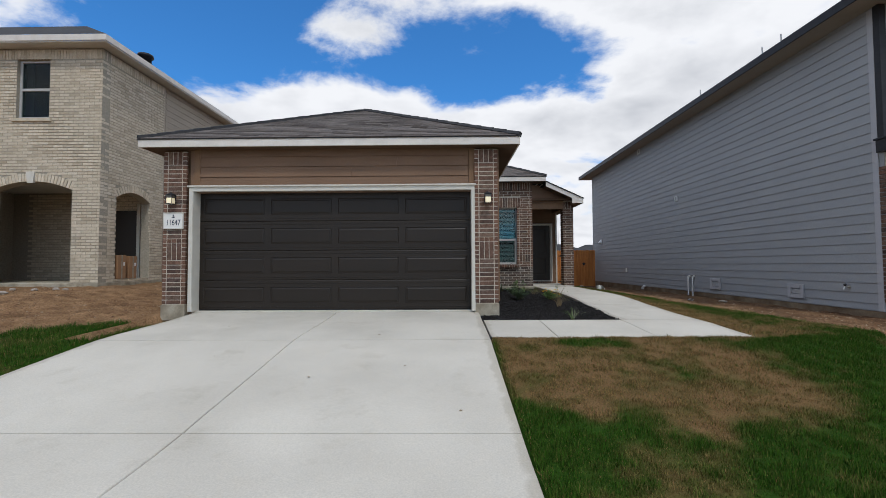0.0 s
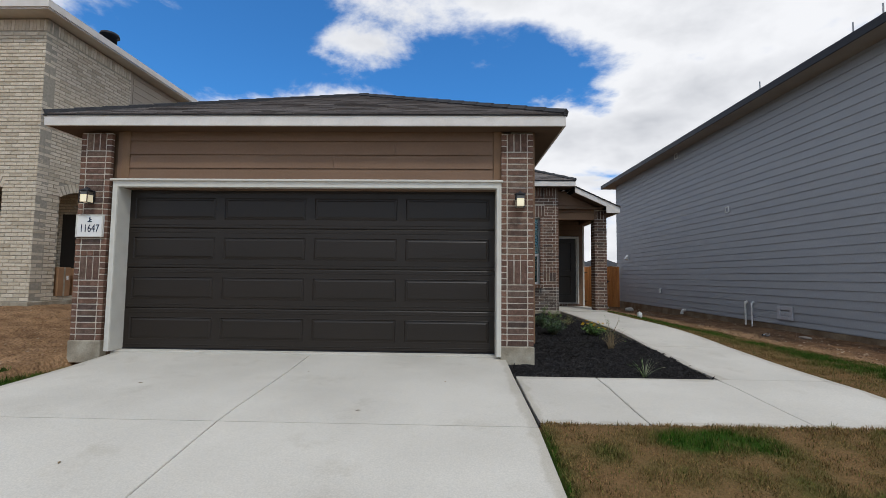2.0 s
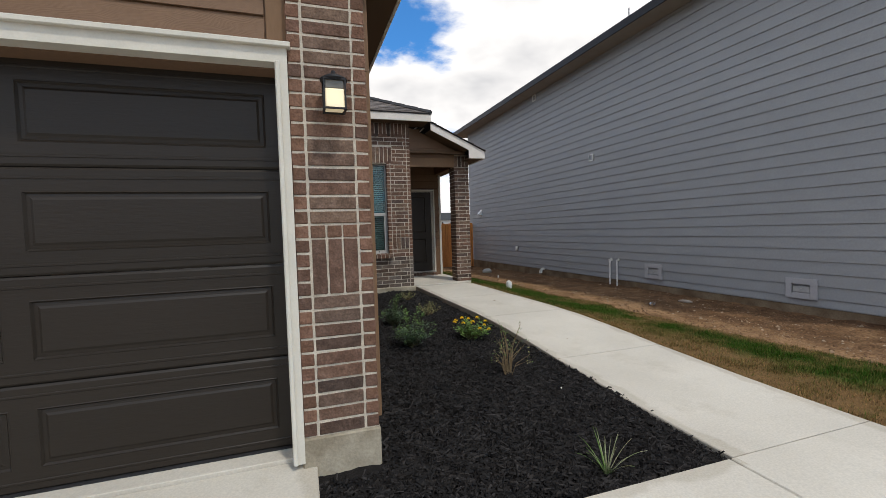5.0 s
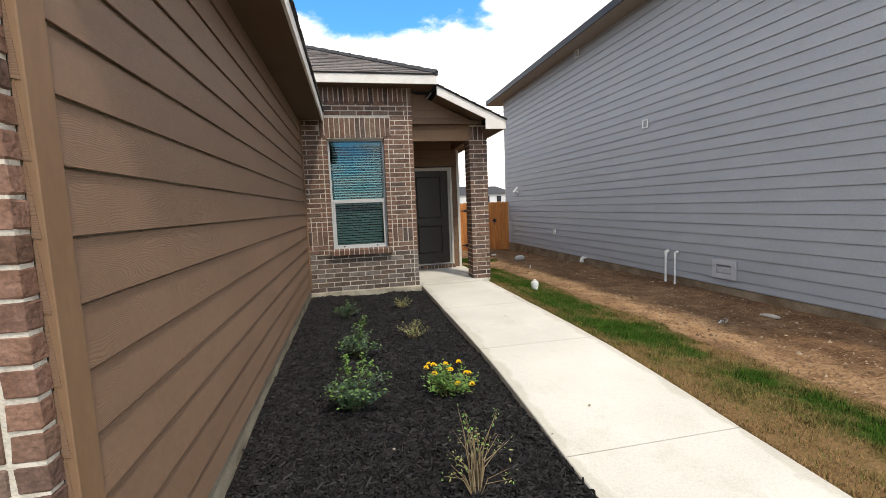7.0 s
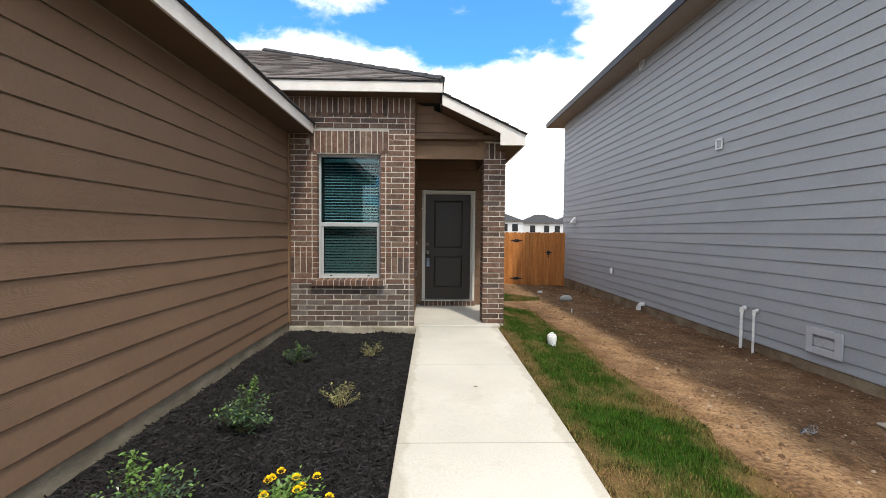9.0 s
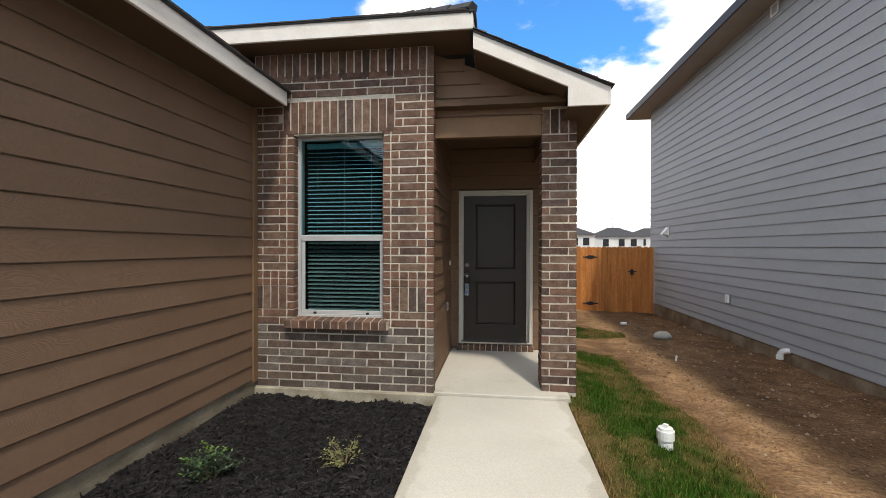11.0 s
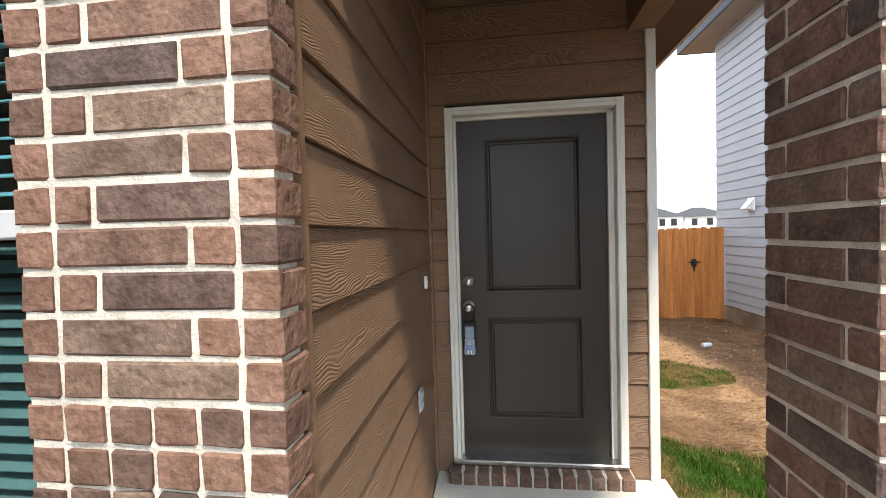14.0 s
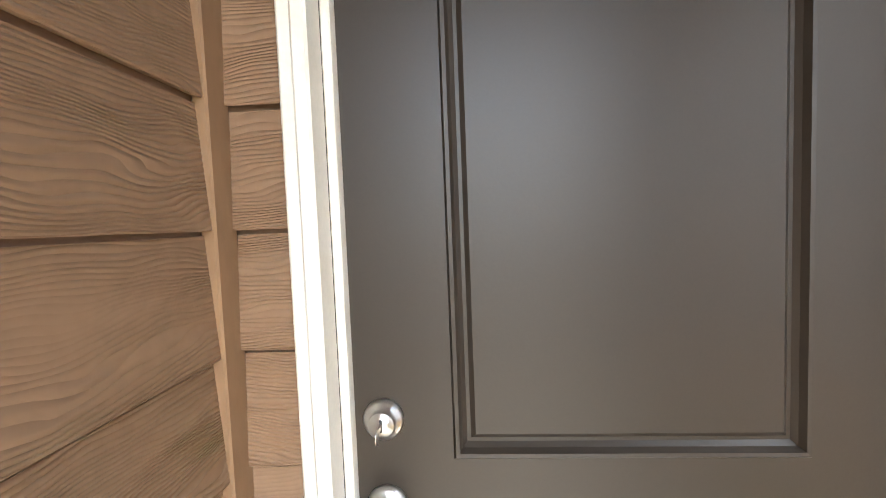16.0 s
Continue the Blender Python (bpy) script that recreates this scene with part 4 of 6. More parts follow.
setting("wall_house_right", slab((3.70, 15.40, -0.4), (3.85, 24.0, 2.86)), "siding_brown", "brown side wall of the house", "wall")
setting("wall_house_rear", slab((-5.0, 17.4, -0.4), (0.8, 17.6, 2.86)), "soffit_brown", "plain inner wall", "wall")
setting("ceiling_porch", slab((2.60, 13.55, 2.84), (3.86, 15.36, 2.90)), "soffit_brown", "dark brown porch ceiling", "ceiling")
# front beam with siding up to the rake
beam = setting("beam_porch", slab((2.632, 13.72, 2.60), (3.655, 13.86, 2.88)), "trim_brown", "brown boxed porch beam", "beam")
part("fascia_board", slab((2.632, 13.685, 2.575), (3.655, 13.725, 2.77), 0.004), "trim_brown", beam)
part("gable_panel", prism([(2.632, 13.70, 2.76), (3.99, 13.70, 2.76), (3.99, 13.70, 2.79), (3.03, 13.70, 3.24), (2.632, 13.70, 3.40)], (0, 0.1, 0)), "siding_brown", beam)
siding(beam, (2.632, 13.70), (3.56, 13.70), (0, -1), [(2.775, 0.178, 0.0, 0.93), (2.953, 0.13, 0.21, 0.93), (3.083, 0.13, 0.49, 0.93), (3.213, 0.13, 0.64, 0.93)], "siding_brown")
part("corner_board", slab((3.56, 13.68, 2.77), (3.66, 13.71, 2.98), 0.003), "trim_brown", beam)
part("side_beam", slab((3.72, 14.0, 2.62), (3.86, 15.36, 2.87), 0.004), "trim_brown", beam)


def porch_column():
    c = thing("brick_column", "dark brown brick porch column with a soldier cap", "brick column", (0, 0, 0))
    x0, y0, s = 3.655, 13.68, BL + J + BE
    x1, y1 = x0 + s, y0 + s
    part("mortar", slab((x0 + 0.0045, y0 + 0.0045, 0.0), (x1 - 0.0045, y1 - 0.0045, 2.84)), "mortar", c)
    z, k = 0.148, 0
    while z < 2.58:
        if k % 2:
            brick(c, x0, z, BL, BH, y0)
            brick(c, y0 + BE + J, z, BL, BH, x0, nrm=(-1, 0), mat="brick")
            brick(c, x0 + BE + J, z, BL, BH, y1 - BE)
            brick(c, y0, z, BL, BH, x1, nrm=(1, 0), mat="brick")
        else:
            brick(c, x0 + BE + J, z, BL, BH, y0)
            brick(c, y0, z, BL, BH, x0, nrm=(-1, 0), mat="brick")
            brick(c, x0, z, BL, BH, y1 - BE)
            brick(c, y0 + BE + J, z, BL, BH, x1, nrm=(1, 0), mat="brick")
        z += C
        k += 1
    for i in range(4):
        w = (s - 3 * J) / 4
        brick(c, x0 + i * (w + J), z, w, 0.225, y0)
        if 0 < i:
            brick(c, y0 + i * (w + J), z, w, 0.225, x0, nrm=(-1, 0))
            brick(c, y0 + i * (w + J), z, w, 0.225, x1, nrm=(1, 0))
    return c


porch_column()

# front door
casing = bmesh.new()
for inset, y, w in ((0.0, 15.292, 0.045), (0.022, 15.284, 0.024)):
    for lo, hi in (((2.715 + inset, y, 0.2), (2.715 + inset + w, 15.345, 2.27 - inset)), ((3.695 - inset - w, y, 0.2), (3.695 - inset, 15.345, 2.27 - inset)),
                   ((2.715 + inset + w, y, 2.27 - inset - w), (3.695 - inset - w, 15.345, 2.27 - inset))):
        cuboid(casing, lo, hi, 0.004)
setting("trim_front_door", casing, "trim_cream", "cream brick-mould casing round the front door", "door casing")
jamb = bmesh.new()
for lo, hi in (((2.76, 15.345, 0.2), (2.775, 15.46, 2.225)), ((3.617, 15.345, 0.2), (3.65, 15.46, 2.225)), ((2.76, 15.345, 2.207), (3.65, 15.46, 2.226))):
    cuboid(jamb, lo, hi, 0.002)
setting("trim_door_jamb", jamb, "trim_cream", "cream door jamb", "door jamb")
setting("trim_threshold", slab((2.72, 15.27, 0.222), (3.69, 15.46, 0.25), 0.006), "nickel", "brushed metal door threshold", "threshold")
step_b = thing("brick_step", "dark brick rowlock step under the front door", "step", (0, 0, 0))
part("mortar", slab((2.70, 15.205, 0.14), (3.70, 15.30, 0.216)), "mortar", step_b)
for i in range(13):
    b = part("brick", slab((0, 0, 0), (0.067, 0.11, 0.072), 0.006), "brick", step_b)
    b.matrix_basis = pose(2.70 + i * 0.0775, 15.193, 0.146)


def front_door():
    d = tagged(new("door_1"), "closed dark brown two-panel front door", "door", kind="structure")
    bm = bmesh.new()
    y = 15.372
    xs, zs = [DX0, 2.932, 3.475, DX1], [DZ0, 0.46, 1.055, 1.205, 2.095, DZ1]
    grid = [[bm.verts.new((x, y, z)) for x in xs] for z in zs]
    for k in range(5):
        for i in range(3):
            if i == 1 and k in (1, 3):
                continue
            bm.faces.new((grid[k][i], grid[k][i + 1], grid[k + 1][i + 1], grid[k + 1][i]))
    for z0, z1 in ((0.46, 1.055), (1.205, 2.095)):
        loops = [(0.0, 0.0), (0.004, -0.006), (0.010, -0.005), (0.015, 0.006), (0.022, 0.013), (0.028, 0.013), (0.036, 0.007)]
        rings = [[bm.verts.new((x, y + dy, z)) for x, z in ((2.932 + i, z0 + i), (3.475 - i, z0 + i), (3.475 - i, z1 - i), (2.932 + i, z1 - i))] for i, dy in loops]
        for a, b in zip(rings, rings[1:]):
            for i in range(4):
                j = (i + 1) % 4
                bm.faces.new((a[i], a[j], b[j], b[i]))
        bm.faces.new(rings[-1])
    cuboid(bm, (DX0, y + 0.02, DZ0), (DX1, y + 0.045, DZ1))
    bmesh.ops.remove_doubles(bm, verts=bm.verts, dist=0.0005)
    part("leaf", bm, "door_paint", d)
    bolt = lathe(bmesh.new(), [(0.033, 0.0), (0.033, 0.006), (0.029, 0.012), (0.023, 0.014), (0.021, 0.024), (0.0195, 0.027)], (2.822, y, 1.272), (0, -1, 0), 28)
    bolt = part("deadbolt", bolt, "nickel", d, "satin nickel deadbolt", True)
    part("keyway", slab((2.820, y - 0.028, 1.262), (2.824, y - 0.0265, 1.282)), "black_metal", bolt)
    key = slab((2.8212, y - 0.048, 1.268), (2.8228, y - 0.027, 1.276))
    lathe(key, [(0.003, -0.0009), (0.011, -0.0009), (0.011, 0.0009), (0.003, 0.0009)], (2.822, y - 0.055, 1.268), (1, 0, 0), 16)
    part("key", key, "nickel", bolt, "small steel key left in the lock")
    knob = lathe(bmesh.new(), [(0.034, 0.0), (0.034, 0.006), (0.028, 0.012), (0.012, 0.016), (0.011, 0.034), (0.021, 0.040), (0.0265, 0.052), (0.025, 0.064), (0.017, 0.071)], (2.822, y, 1.128), (0, -1, 0), 28)
    part("door_knob", knob, "nickel", d, "round satin nickel door knob", True)
    return d


front_door()

# the house front stands a little further back than its plan lines
for ob in set(scene.objects) - before_house:
    if ob.parent is None:
        ob.location.y += HOUSE_BACK


# ---- roofs ----
def roof_plane(name_parent, origin, along, up, n_rows, span, exposure=0.145, tab=0.32, mat="shingle", seed=3):
    """Overlapping shingle tabs on a slope. span(v) gives the run (u0, u1) of the course at height v."""
    rng = random.Random(seed)
    along, up = Vector(along).normalized(), Vector(up).normalized()
    nrm = along.cross(up)
    verts, faces = [], []
    o = Vector(origin)
    for r in range(n_rows):
        v0 = r * exposure
        u0, u1 = span(v0 + exposure * 0.5)
        u = u0 - rng.uniform(0, tab)
        while u < u1:
            w = tab * rng.choice((0.6, 0.8, 1.0, 1.0, 1.3))
            a, b = max(u, u0), min(u + w - 0.004, u1)
            u += w
            if b - a < 0.01:
                continue
            t = 0.011 + rng.choice((0.0, 0.0, 0.005))
            dv = rng.uniform(-0.004, 0.004)
            q = [(a, v0 + dv, 0.002), (b, v0 + dv, 0.002), (b, v0 + dv, t), (a, v0 + dv, t), (a, v0 + exposure + 0.01, 0.003), (b, v0 + exposure + 0.01, 0.003)]
            i = len(verts)
            verts += [tuple(o + along * p[0] + up * p[1] + nrm * p[2]) for p in q]
            faces += [(i, i + 1, i + 2, i + 3), (i + 3, i + 2, i + 5, i + 4), (i, i + 3, i + 4), (i + 1, i + 5, i + 2)]
    ob = mesh_object("shingles", verts, faces, mat, False)
    ob.parent = name_parent
    tagged(ob, kind="stuff")
    return ob


GX0, GX1, GY0, EZ = -5.32, 1.235, 7.36, 3.005
half = (GX1 - GX0) / 2
gmid = (GX0 + GX1) / 2
SL = math.hypot(1, 0.5)
roof_g = tagged(new("roof_garage"), "brown shingled hip roof of the garage", "roof", kind="structure")
pk = (gmid, GY0 + half, EZ + half * 0.5)
bm = bmesh.new()
vs = [bm.verts.new(p) for p in ((GX0, GY0, EZ), (GX1, GY0, EZ), (GX1, 13.56, EZ), (GX0, 18.0, EZ), pk, (gmid, 18.0, pk[2]), (GX1 - 0.2, 18.0, EZ + 0.1))]
bm.faces.new((vs[0], vs[1], vs[4]))
bm.faces.new((vs[1], vs[2], vs[5], vs[4]))
bm.faces.new((vs[0], vs[4], vs[5], vs[3]))
part("deck", bm, "shingle_dark", roof_g)
roof_plane(roof_g, (gmid, GY0 - 0.02, EZ), (1, 0, 0), (0, 1, 0.5), 26, lambda v: (-max(0.02, half - v / SL), max(0.02, half - v / SL)), seed=4)
roof_plane(roof_g, (GX1 + 0.02, GY0, EZ), (0, 1, 0), (-1, 0, 0.5), 26, lambda v: (min(3.3, v / SL), 6.3), seed=5)
ridge = bmesh.new()
for sx in (-1, 1):
    for i in range(16):
        t0, t1 = i / 16, (i + 1) / 16 + 0.01
        a = Vector((gmid + sx * half * (1 - t0), GY0 + half * t0, EZ + half * 0.5 * t0 + 0.02))
        b = Vector((gmid + sx * half * (1 - t1), GY0 + half * t1, EZ + half * 0.5 * t1 + 0.012))
        tube(ridge, a, b, 0.055, 0.05, 5)
part("hip_cap", ridge, "shingle_dark", roof_g)
part("fascia_front", slab((GX0, GY0, 2.865), (GX1, GY0 + 0.025, EZ - 0.004), 0.003), "fascia", roof_g)
part("fascia_side", slab((GX1 - 0.025, GY0 + 0.025, 2.865), (GX1, 13.54, EZ - 0.004), 0.003), "fascia", roof_g)
part("fascia_side", slab((GX0, GY0 + 0.025, 2.865), (GX0 + 0.025, 17, EZ - 0.004), 0.003), "fascia", roof_g)
part("drip_edge", slab((GX0 - 0.015, GY0 - 0.014, EZ - 0.012), (GX1 + 0.015, GY0 + 0.03, EZ + 0.006), 0.003), "shingle_dark", roof_g)
part("drip_edge", slab((GX1 - 0.03, GY0 + 0.03, EZ - 0.012), (GX1 + 0.015, 13.56, EZ + 0.006), 0.003), "shingle_dark", roof_g)
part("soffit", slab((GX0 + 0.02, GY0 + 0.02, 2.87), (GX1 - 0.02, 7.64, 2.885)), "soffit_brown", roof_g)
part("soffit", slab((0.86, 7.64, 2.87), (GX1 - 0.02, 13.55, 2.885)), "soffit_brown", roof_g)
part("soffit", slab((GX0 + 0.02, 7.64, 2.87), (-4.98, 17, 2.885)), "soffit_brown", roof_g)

HY0, HX1, HZ, RS = 13.22, 3.03, 3.54, 0.465
roof_h = tagged(new("roof_house"), "brown shingled hip roof of the house", "roof", kind="structure")
s_ap = 3.85
ap = (HX1 - s_ap, HY0 + s_ap, HZ + s_ap * 0.5)
bm = bmesh.new()
EX = 4.175
drop = 2.852
za = drop + RS * (EX - HX1)
vs = [bm.verts.new(p) for p in ((-5.0, HY0, HZ), (HX1, HY0, HZ), ap, (-4.2, ap[1], ap[2]), (EX, HY0, drop), (EX, 24.3, drop), (ap[0], 24.3, ap[2]), (HX1, 24.3, HZ), (HX1 - 0.1, HY0 + 0.02, za + 0.04), (HX1 - 0.1, 24.3, za + 0.04))]
bm.faces.new((vs[0], vs[1], vs[2], vs[3]))
bm.faces.new((vs[1], vs[7], vs[6], vs[2]))
bm.faces.new((vs[8], vs[4], vs[5], vs[9]))
part("deck", bm, "shingle_dark", roof_h)
roof_plane(roof_h, (0, HY0 - 0.02, HZ), (1, 0, 0), (0, 1, 0.5), 30, lambda v: (-4.5, HX1 - v / SL), seed=8)
roof_plane(roof_h, (EX + 0.02, HY0 - 0.0, drop), (0, 1, 0), (-1, 0, RS), 9, lambda v: (0.0, 11.0), seed=9)
roof_plane(roof_h, (HX1 + 0.02, HY0, HZ), (0, 1, 0), (-1, 0, 0.5), 29, lambda v: (v / SL, 11.0), seed=10)
part("fascia_step", slab((HX1 - 0.02, 13.7, za - 0.02), (HX1, 24.3, HZ - 0.004)), "fascia", roof_h)
hc = bmesh.new()
for i in range(18):
    t0, t1 = i / 18, (i + 1) / 18 + 0.01
    tube(hc, Vector((HX1, HY0, HZ + 0.02)).lerp(Vector(ap) + Vector((0, 0, 0.02)), t0), Vector((HX1, HY0, HZ + 0.012)).lerp(Vector(ap) + Vector((0, 0, 0.012)), t1), 0.055, 0.05, 5)
part("hip_cap", hc, "shingle_dark", roof_h)
part("fascia_front", slab((-0.2, HY0, 3.39), (HX1, HY0 + 0.025, HZ - 0.004), 0.003), "fascia", roof_h)
part("fascia_end", slab((HX1 - 0.025, HY0 + 0.025, 3.39), (HX1, 13.7, HZ - 0.004), 0.003), "fascia", roof_h)
part("drip_edge", slab((-0.2, HY0 - 0.014, HZ - 0.012), (HX1 + 0.012, HY0 + 0.03, HZ + 0.006), 0.003), "shingle_dark", roof_h)
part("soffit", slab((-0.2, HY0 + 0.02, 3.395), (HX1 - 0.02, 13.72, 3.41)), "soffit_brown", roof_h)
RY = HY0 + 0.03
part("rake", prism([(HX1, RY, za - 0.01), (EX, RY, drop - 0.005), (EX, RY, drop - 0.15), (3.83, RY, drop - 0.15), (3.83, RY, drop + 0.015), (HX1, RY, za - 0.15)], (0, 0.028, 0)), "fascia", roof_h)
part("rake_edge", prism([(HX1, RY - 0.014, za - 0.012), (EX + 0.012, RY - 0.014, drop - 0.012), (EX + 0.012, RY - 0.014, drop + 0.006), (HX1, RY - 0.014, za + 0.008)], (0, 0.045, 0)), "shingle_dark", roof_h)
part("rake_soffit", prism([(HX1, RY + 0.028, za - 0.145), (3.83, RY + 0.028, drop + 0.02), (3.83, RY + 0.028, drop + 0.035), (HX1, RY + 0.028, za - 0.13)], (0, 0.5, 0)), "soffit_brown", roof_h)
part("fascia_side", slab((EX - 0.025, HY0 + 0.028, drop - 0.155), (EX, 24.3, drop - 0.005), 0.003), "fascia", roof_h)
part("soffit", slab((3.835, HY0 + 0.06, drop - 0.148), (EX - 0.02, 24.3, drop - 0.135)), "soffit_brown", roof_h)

roof_h.location.y = HOUSE_BACK

# ---- grey neighbour ----
wall_n = setting("wall_neighbour", slab((7.52, 7.56, -0.05), (7.80, 22.5, 5.55)), "siding_grey", "grey lap-sided side wall of the neighbouring two-storey house", "wall")
siding(wall_n, (7.52, 7.74), (7.52, 22.5), (-1, 0), rows_of(-0.03, 5.42, 0.09, 14.76), "siding_grey")
part("corner_board", slab((7.497, 7.64, -0.03), (7.53, 7.745, 5.3), 0.003), "trim_grey", wall_n)
part("foundation_strip", slab((7.515, 7.6, -0.8), (7.7, 22.5, -0.035), 0.006), "footing", wall_n, "dirt-stained concrete footing")
setting("wall_neighbour_rear", slab((7.6, 22.45, -0.6), (15, 22.6, 5.5)), "siding_grey", "grey rear wall of the neighbouring house", "wall")
roof_n = tagged(new("roof_neighbour"), "dark shingled roof of the grey neighbouring house", "roof", kind="structure")
bm = bmesh.new()
RX, RZ = 7.0, 5.47
vs = [bm.verts.new(p) for p in ((RX, 7.0, RZ), (RX, 23.1, RZ), (11.5, 18.6, RZ + 2.25), (11.5, 11.5, RZ + 2.25), (16, 7.0, RZ), (16, 23.1, RZ))]
bm.faces.new((vs[0], vs[1], vs[2], vs[3])); bm.faces.new((vs[0], vs[3], vs[4])); bm.faces.new((vs[1], vs[5], vs[2])); bm.faces.new((vs[3], vs[2], vs[5], vs[4]))
part("deck", bm, "shingle_dark", roof_n)
part("fascia", slab((RX, 7.0, RZ - 0.16), (RX + 0.03, 23.1, RZ + 0.004), 0.003), "black_metal", roof_n, "dark fascia board")
part("fascia", slab((RX + 0.03, 23.07, RZ - 0.16), (16, 23.1, RZ + 0.004), 0.003), "black_metal", roof_n)
part("fascia", slab((RX + 0.03, 7.0, RZ - 0.16), (16, 7.03, RZ + 0.004), 0.003), "black_metal", roof_n)
part("soffit", slab((RX + 0.03, 7.03, RZ - 0.15), (15.9, 23.07, RZ - 0.13)), "soffit_tan", roof_n)

# ---- tan neighbour ----
LX, LY = -8.6, 10.56
wall_t = tagged(new("wall_tan_house"), "pale tan brick two-storey house with arched porch openings", "wall", kind="structure")


def arch_wall(bm, u0, u1, a0, a1, z0, z1, spring, rise, base, put, thick):
    """A wall strip with one flat-arched opening, as a solid; put(u, d, z) places a point."""
    n = 12
    arc = []
    for i in range(n + 1):
        t = i / n
        u = a0 + (a1 - a0) * t
        arc.append((u, spring + rise * (1 - (2 * t - 1) ** 2)))
    polys = [[(u0, z0), (a0, z0), (a0, z1), (u0, z1)], [(a1, z0), (u1, z0), (u1, z1), (a1, z1)]]
    for (ua, za), (ub, zb) in zip(arc, arc[1:]):
        polys.append([(ua, za), (ub, zb), (ub, z1), (ua, z1)])
    if base > z0:
        polys.append([(a0, z0), (a1, z0), (a1, base), (a0, base)])
    for poly in polys:
        f = [bm.verts.new(put(u, 0, z)) for u, z in poly]
        g = [bm.verts.new(put(u, thick, z)) for u, z in poly]
        bm.faces.new(f); bm.faces.new(g[::-1])
        for i in range(4):
            j = (i + 1) % 4
            bm.faces.new((f[j], f[i], g[i], g[j]))
    bmesh.ops.recalc_face_normals(bm, faces=bm.faces)
    return bm


part("front", arch_wall(bmesh.new(), -13.2, LX, -11.35, -9.30, 0.3, 3.3, 2.72, 0.22, 0.3, lambda u, d, z: (u, LY + 0.01 + d, z), 0.25), "tan_mortar", wall_t)
bm = bmesh.new()
for lo, hi in (((-13.2, LY + 0.01, 3.3), (-10.77, LY + 0.26, 6.28)), ((-9.93, LY + 0.01, 3.3), (LX, LY + 0.26, 6.28)), ((-10.77, LY + 0.01, 3.3), (-9.93, LY + 0.26, 4.52)), ((-10.77, LY + 0.01, 6.02), (-9.93, LY + 0.26, 6.28))):
    cuboid(bm, lo, hi)
part("upper_front", bm, "tan_mortar", wall_t)
part("side", arch_wall(bmesh.new(), LY + 0.27, 12.9, 11.10, 12.36, 0.3, 6.28, 2.62, 0.20, 0.5, lambda u, d, z: (LX - 0.01 - d, u, z), 0.25), "tan_mortar", wall_t)
part("porch_back", slab((-13.2, 12.95, 0.3), (LX - 0.25, 13.1, 6.28)), "tan_mortar", wall_t)
part("porch_side", slab((-13.4, LY + 0.26, 0.3), (-13.2, 13.1, 6.28)), "tan_mortar", wall_t)
part("porch_ceiling", slab((-13.2, LY + 0.2, 3.05), (LX - 0.2, 13.0, 3.2)), "trim_cream", wall_t)
part("porch_slab", slab((-13.4, LY - 0.05, 0.05), (LX + 0.04, 13.0, 0.42), 0.01), "foundation", wall_t, "tan concrete porch slab")
part("side_wall", slab((LX - 0.25, 12.9, 0.3), (LX - 0.03, 24.0, 6.28)), "siding_tan", wall_t)
siding(wall_t, (LX - 0.03, 12.98), (LX - 0.03, 20.0), (1, 0), rows_of(0.45, 6.26, 0.09, 7.0), "siding_tan")


def tan_run(bm_list, put, u0, u1, z0, z1, holes, parts_below, nrm, face):
    """Running bond on a tan wall: single bricks up to a height, joined above it."""
    z, k = z0, 0
    while z < z1 - 0.03:
        u = u0 - (k % 2) * 0.127
        while u < u1 - 0.03:
            a, b = max(u, u0), min(u + BL, u1)
            u += BL + J
            if b - a < 0.03:
                continue
            skip = False
            for h0, h1, hz0, spring, rise in holes:
                t = ((a + b) / 2 - h0) / (h1 - h0)
                top = spring + rise * (1 - (2 * t - 1) ** 2) + (0.20 if rise else 0)
                if b > h0 + 0.01 and a < h1 - 0.01 and z + BH > hz0 and z < top:
                    if a < h0 - 0.04:
                        b = h0
                    elif b > h1 + 0.04:
                        a = h1
                    else:
                        skip = True
            if skip or b - a < 0.03:
                continue
            if parts_below[0] <= z < parts_below[1]:
                brick(wall_t, a, z, b - a, BH, face, d=0.05, mat="tan_brick", nrm=nrm)
            else:
                bm_list.append((a, b, z))
        z += C
        k += 1


def joined_bricks(runs, put, name="bricks"):
    verts, faces = [], []
    for a, b, z in runs:
        i = len(verts)
        e = brick_rng.uniform(-0.002, 0.002)
        verts += [put(a, 0.012, z), put(b, 0.012, z), put(b, 0.012, z + BH), put(a, 0.012, z + BH),
                  put(a + 0.004, e, z + 0.004), put(b - 0.004, e, z + 0.004), put(b - 0.004, e, z + BH - 0.004), put(a + 0.004, e, z + BH - 0.004)]
        faces += [(i + 4, i + 5, i + 6, i + 7), (i, i + 1, i + 5, i + 4), (i + 1, i + 2, i + 6, i + 5), (i + 2, i + 3, i + 7, i + 6), (i + 3, i, i + 4, i + 7)]
    ob = mesh_object(name, verts, faces, "tan_brick_joined", False)
    ob.parent = wall_t
    tagged(ob, kind="stuff")


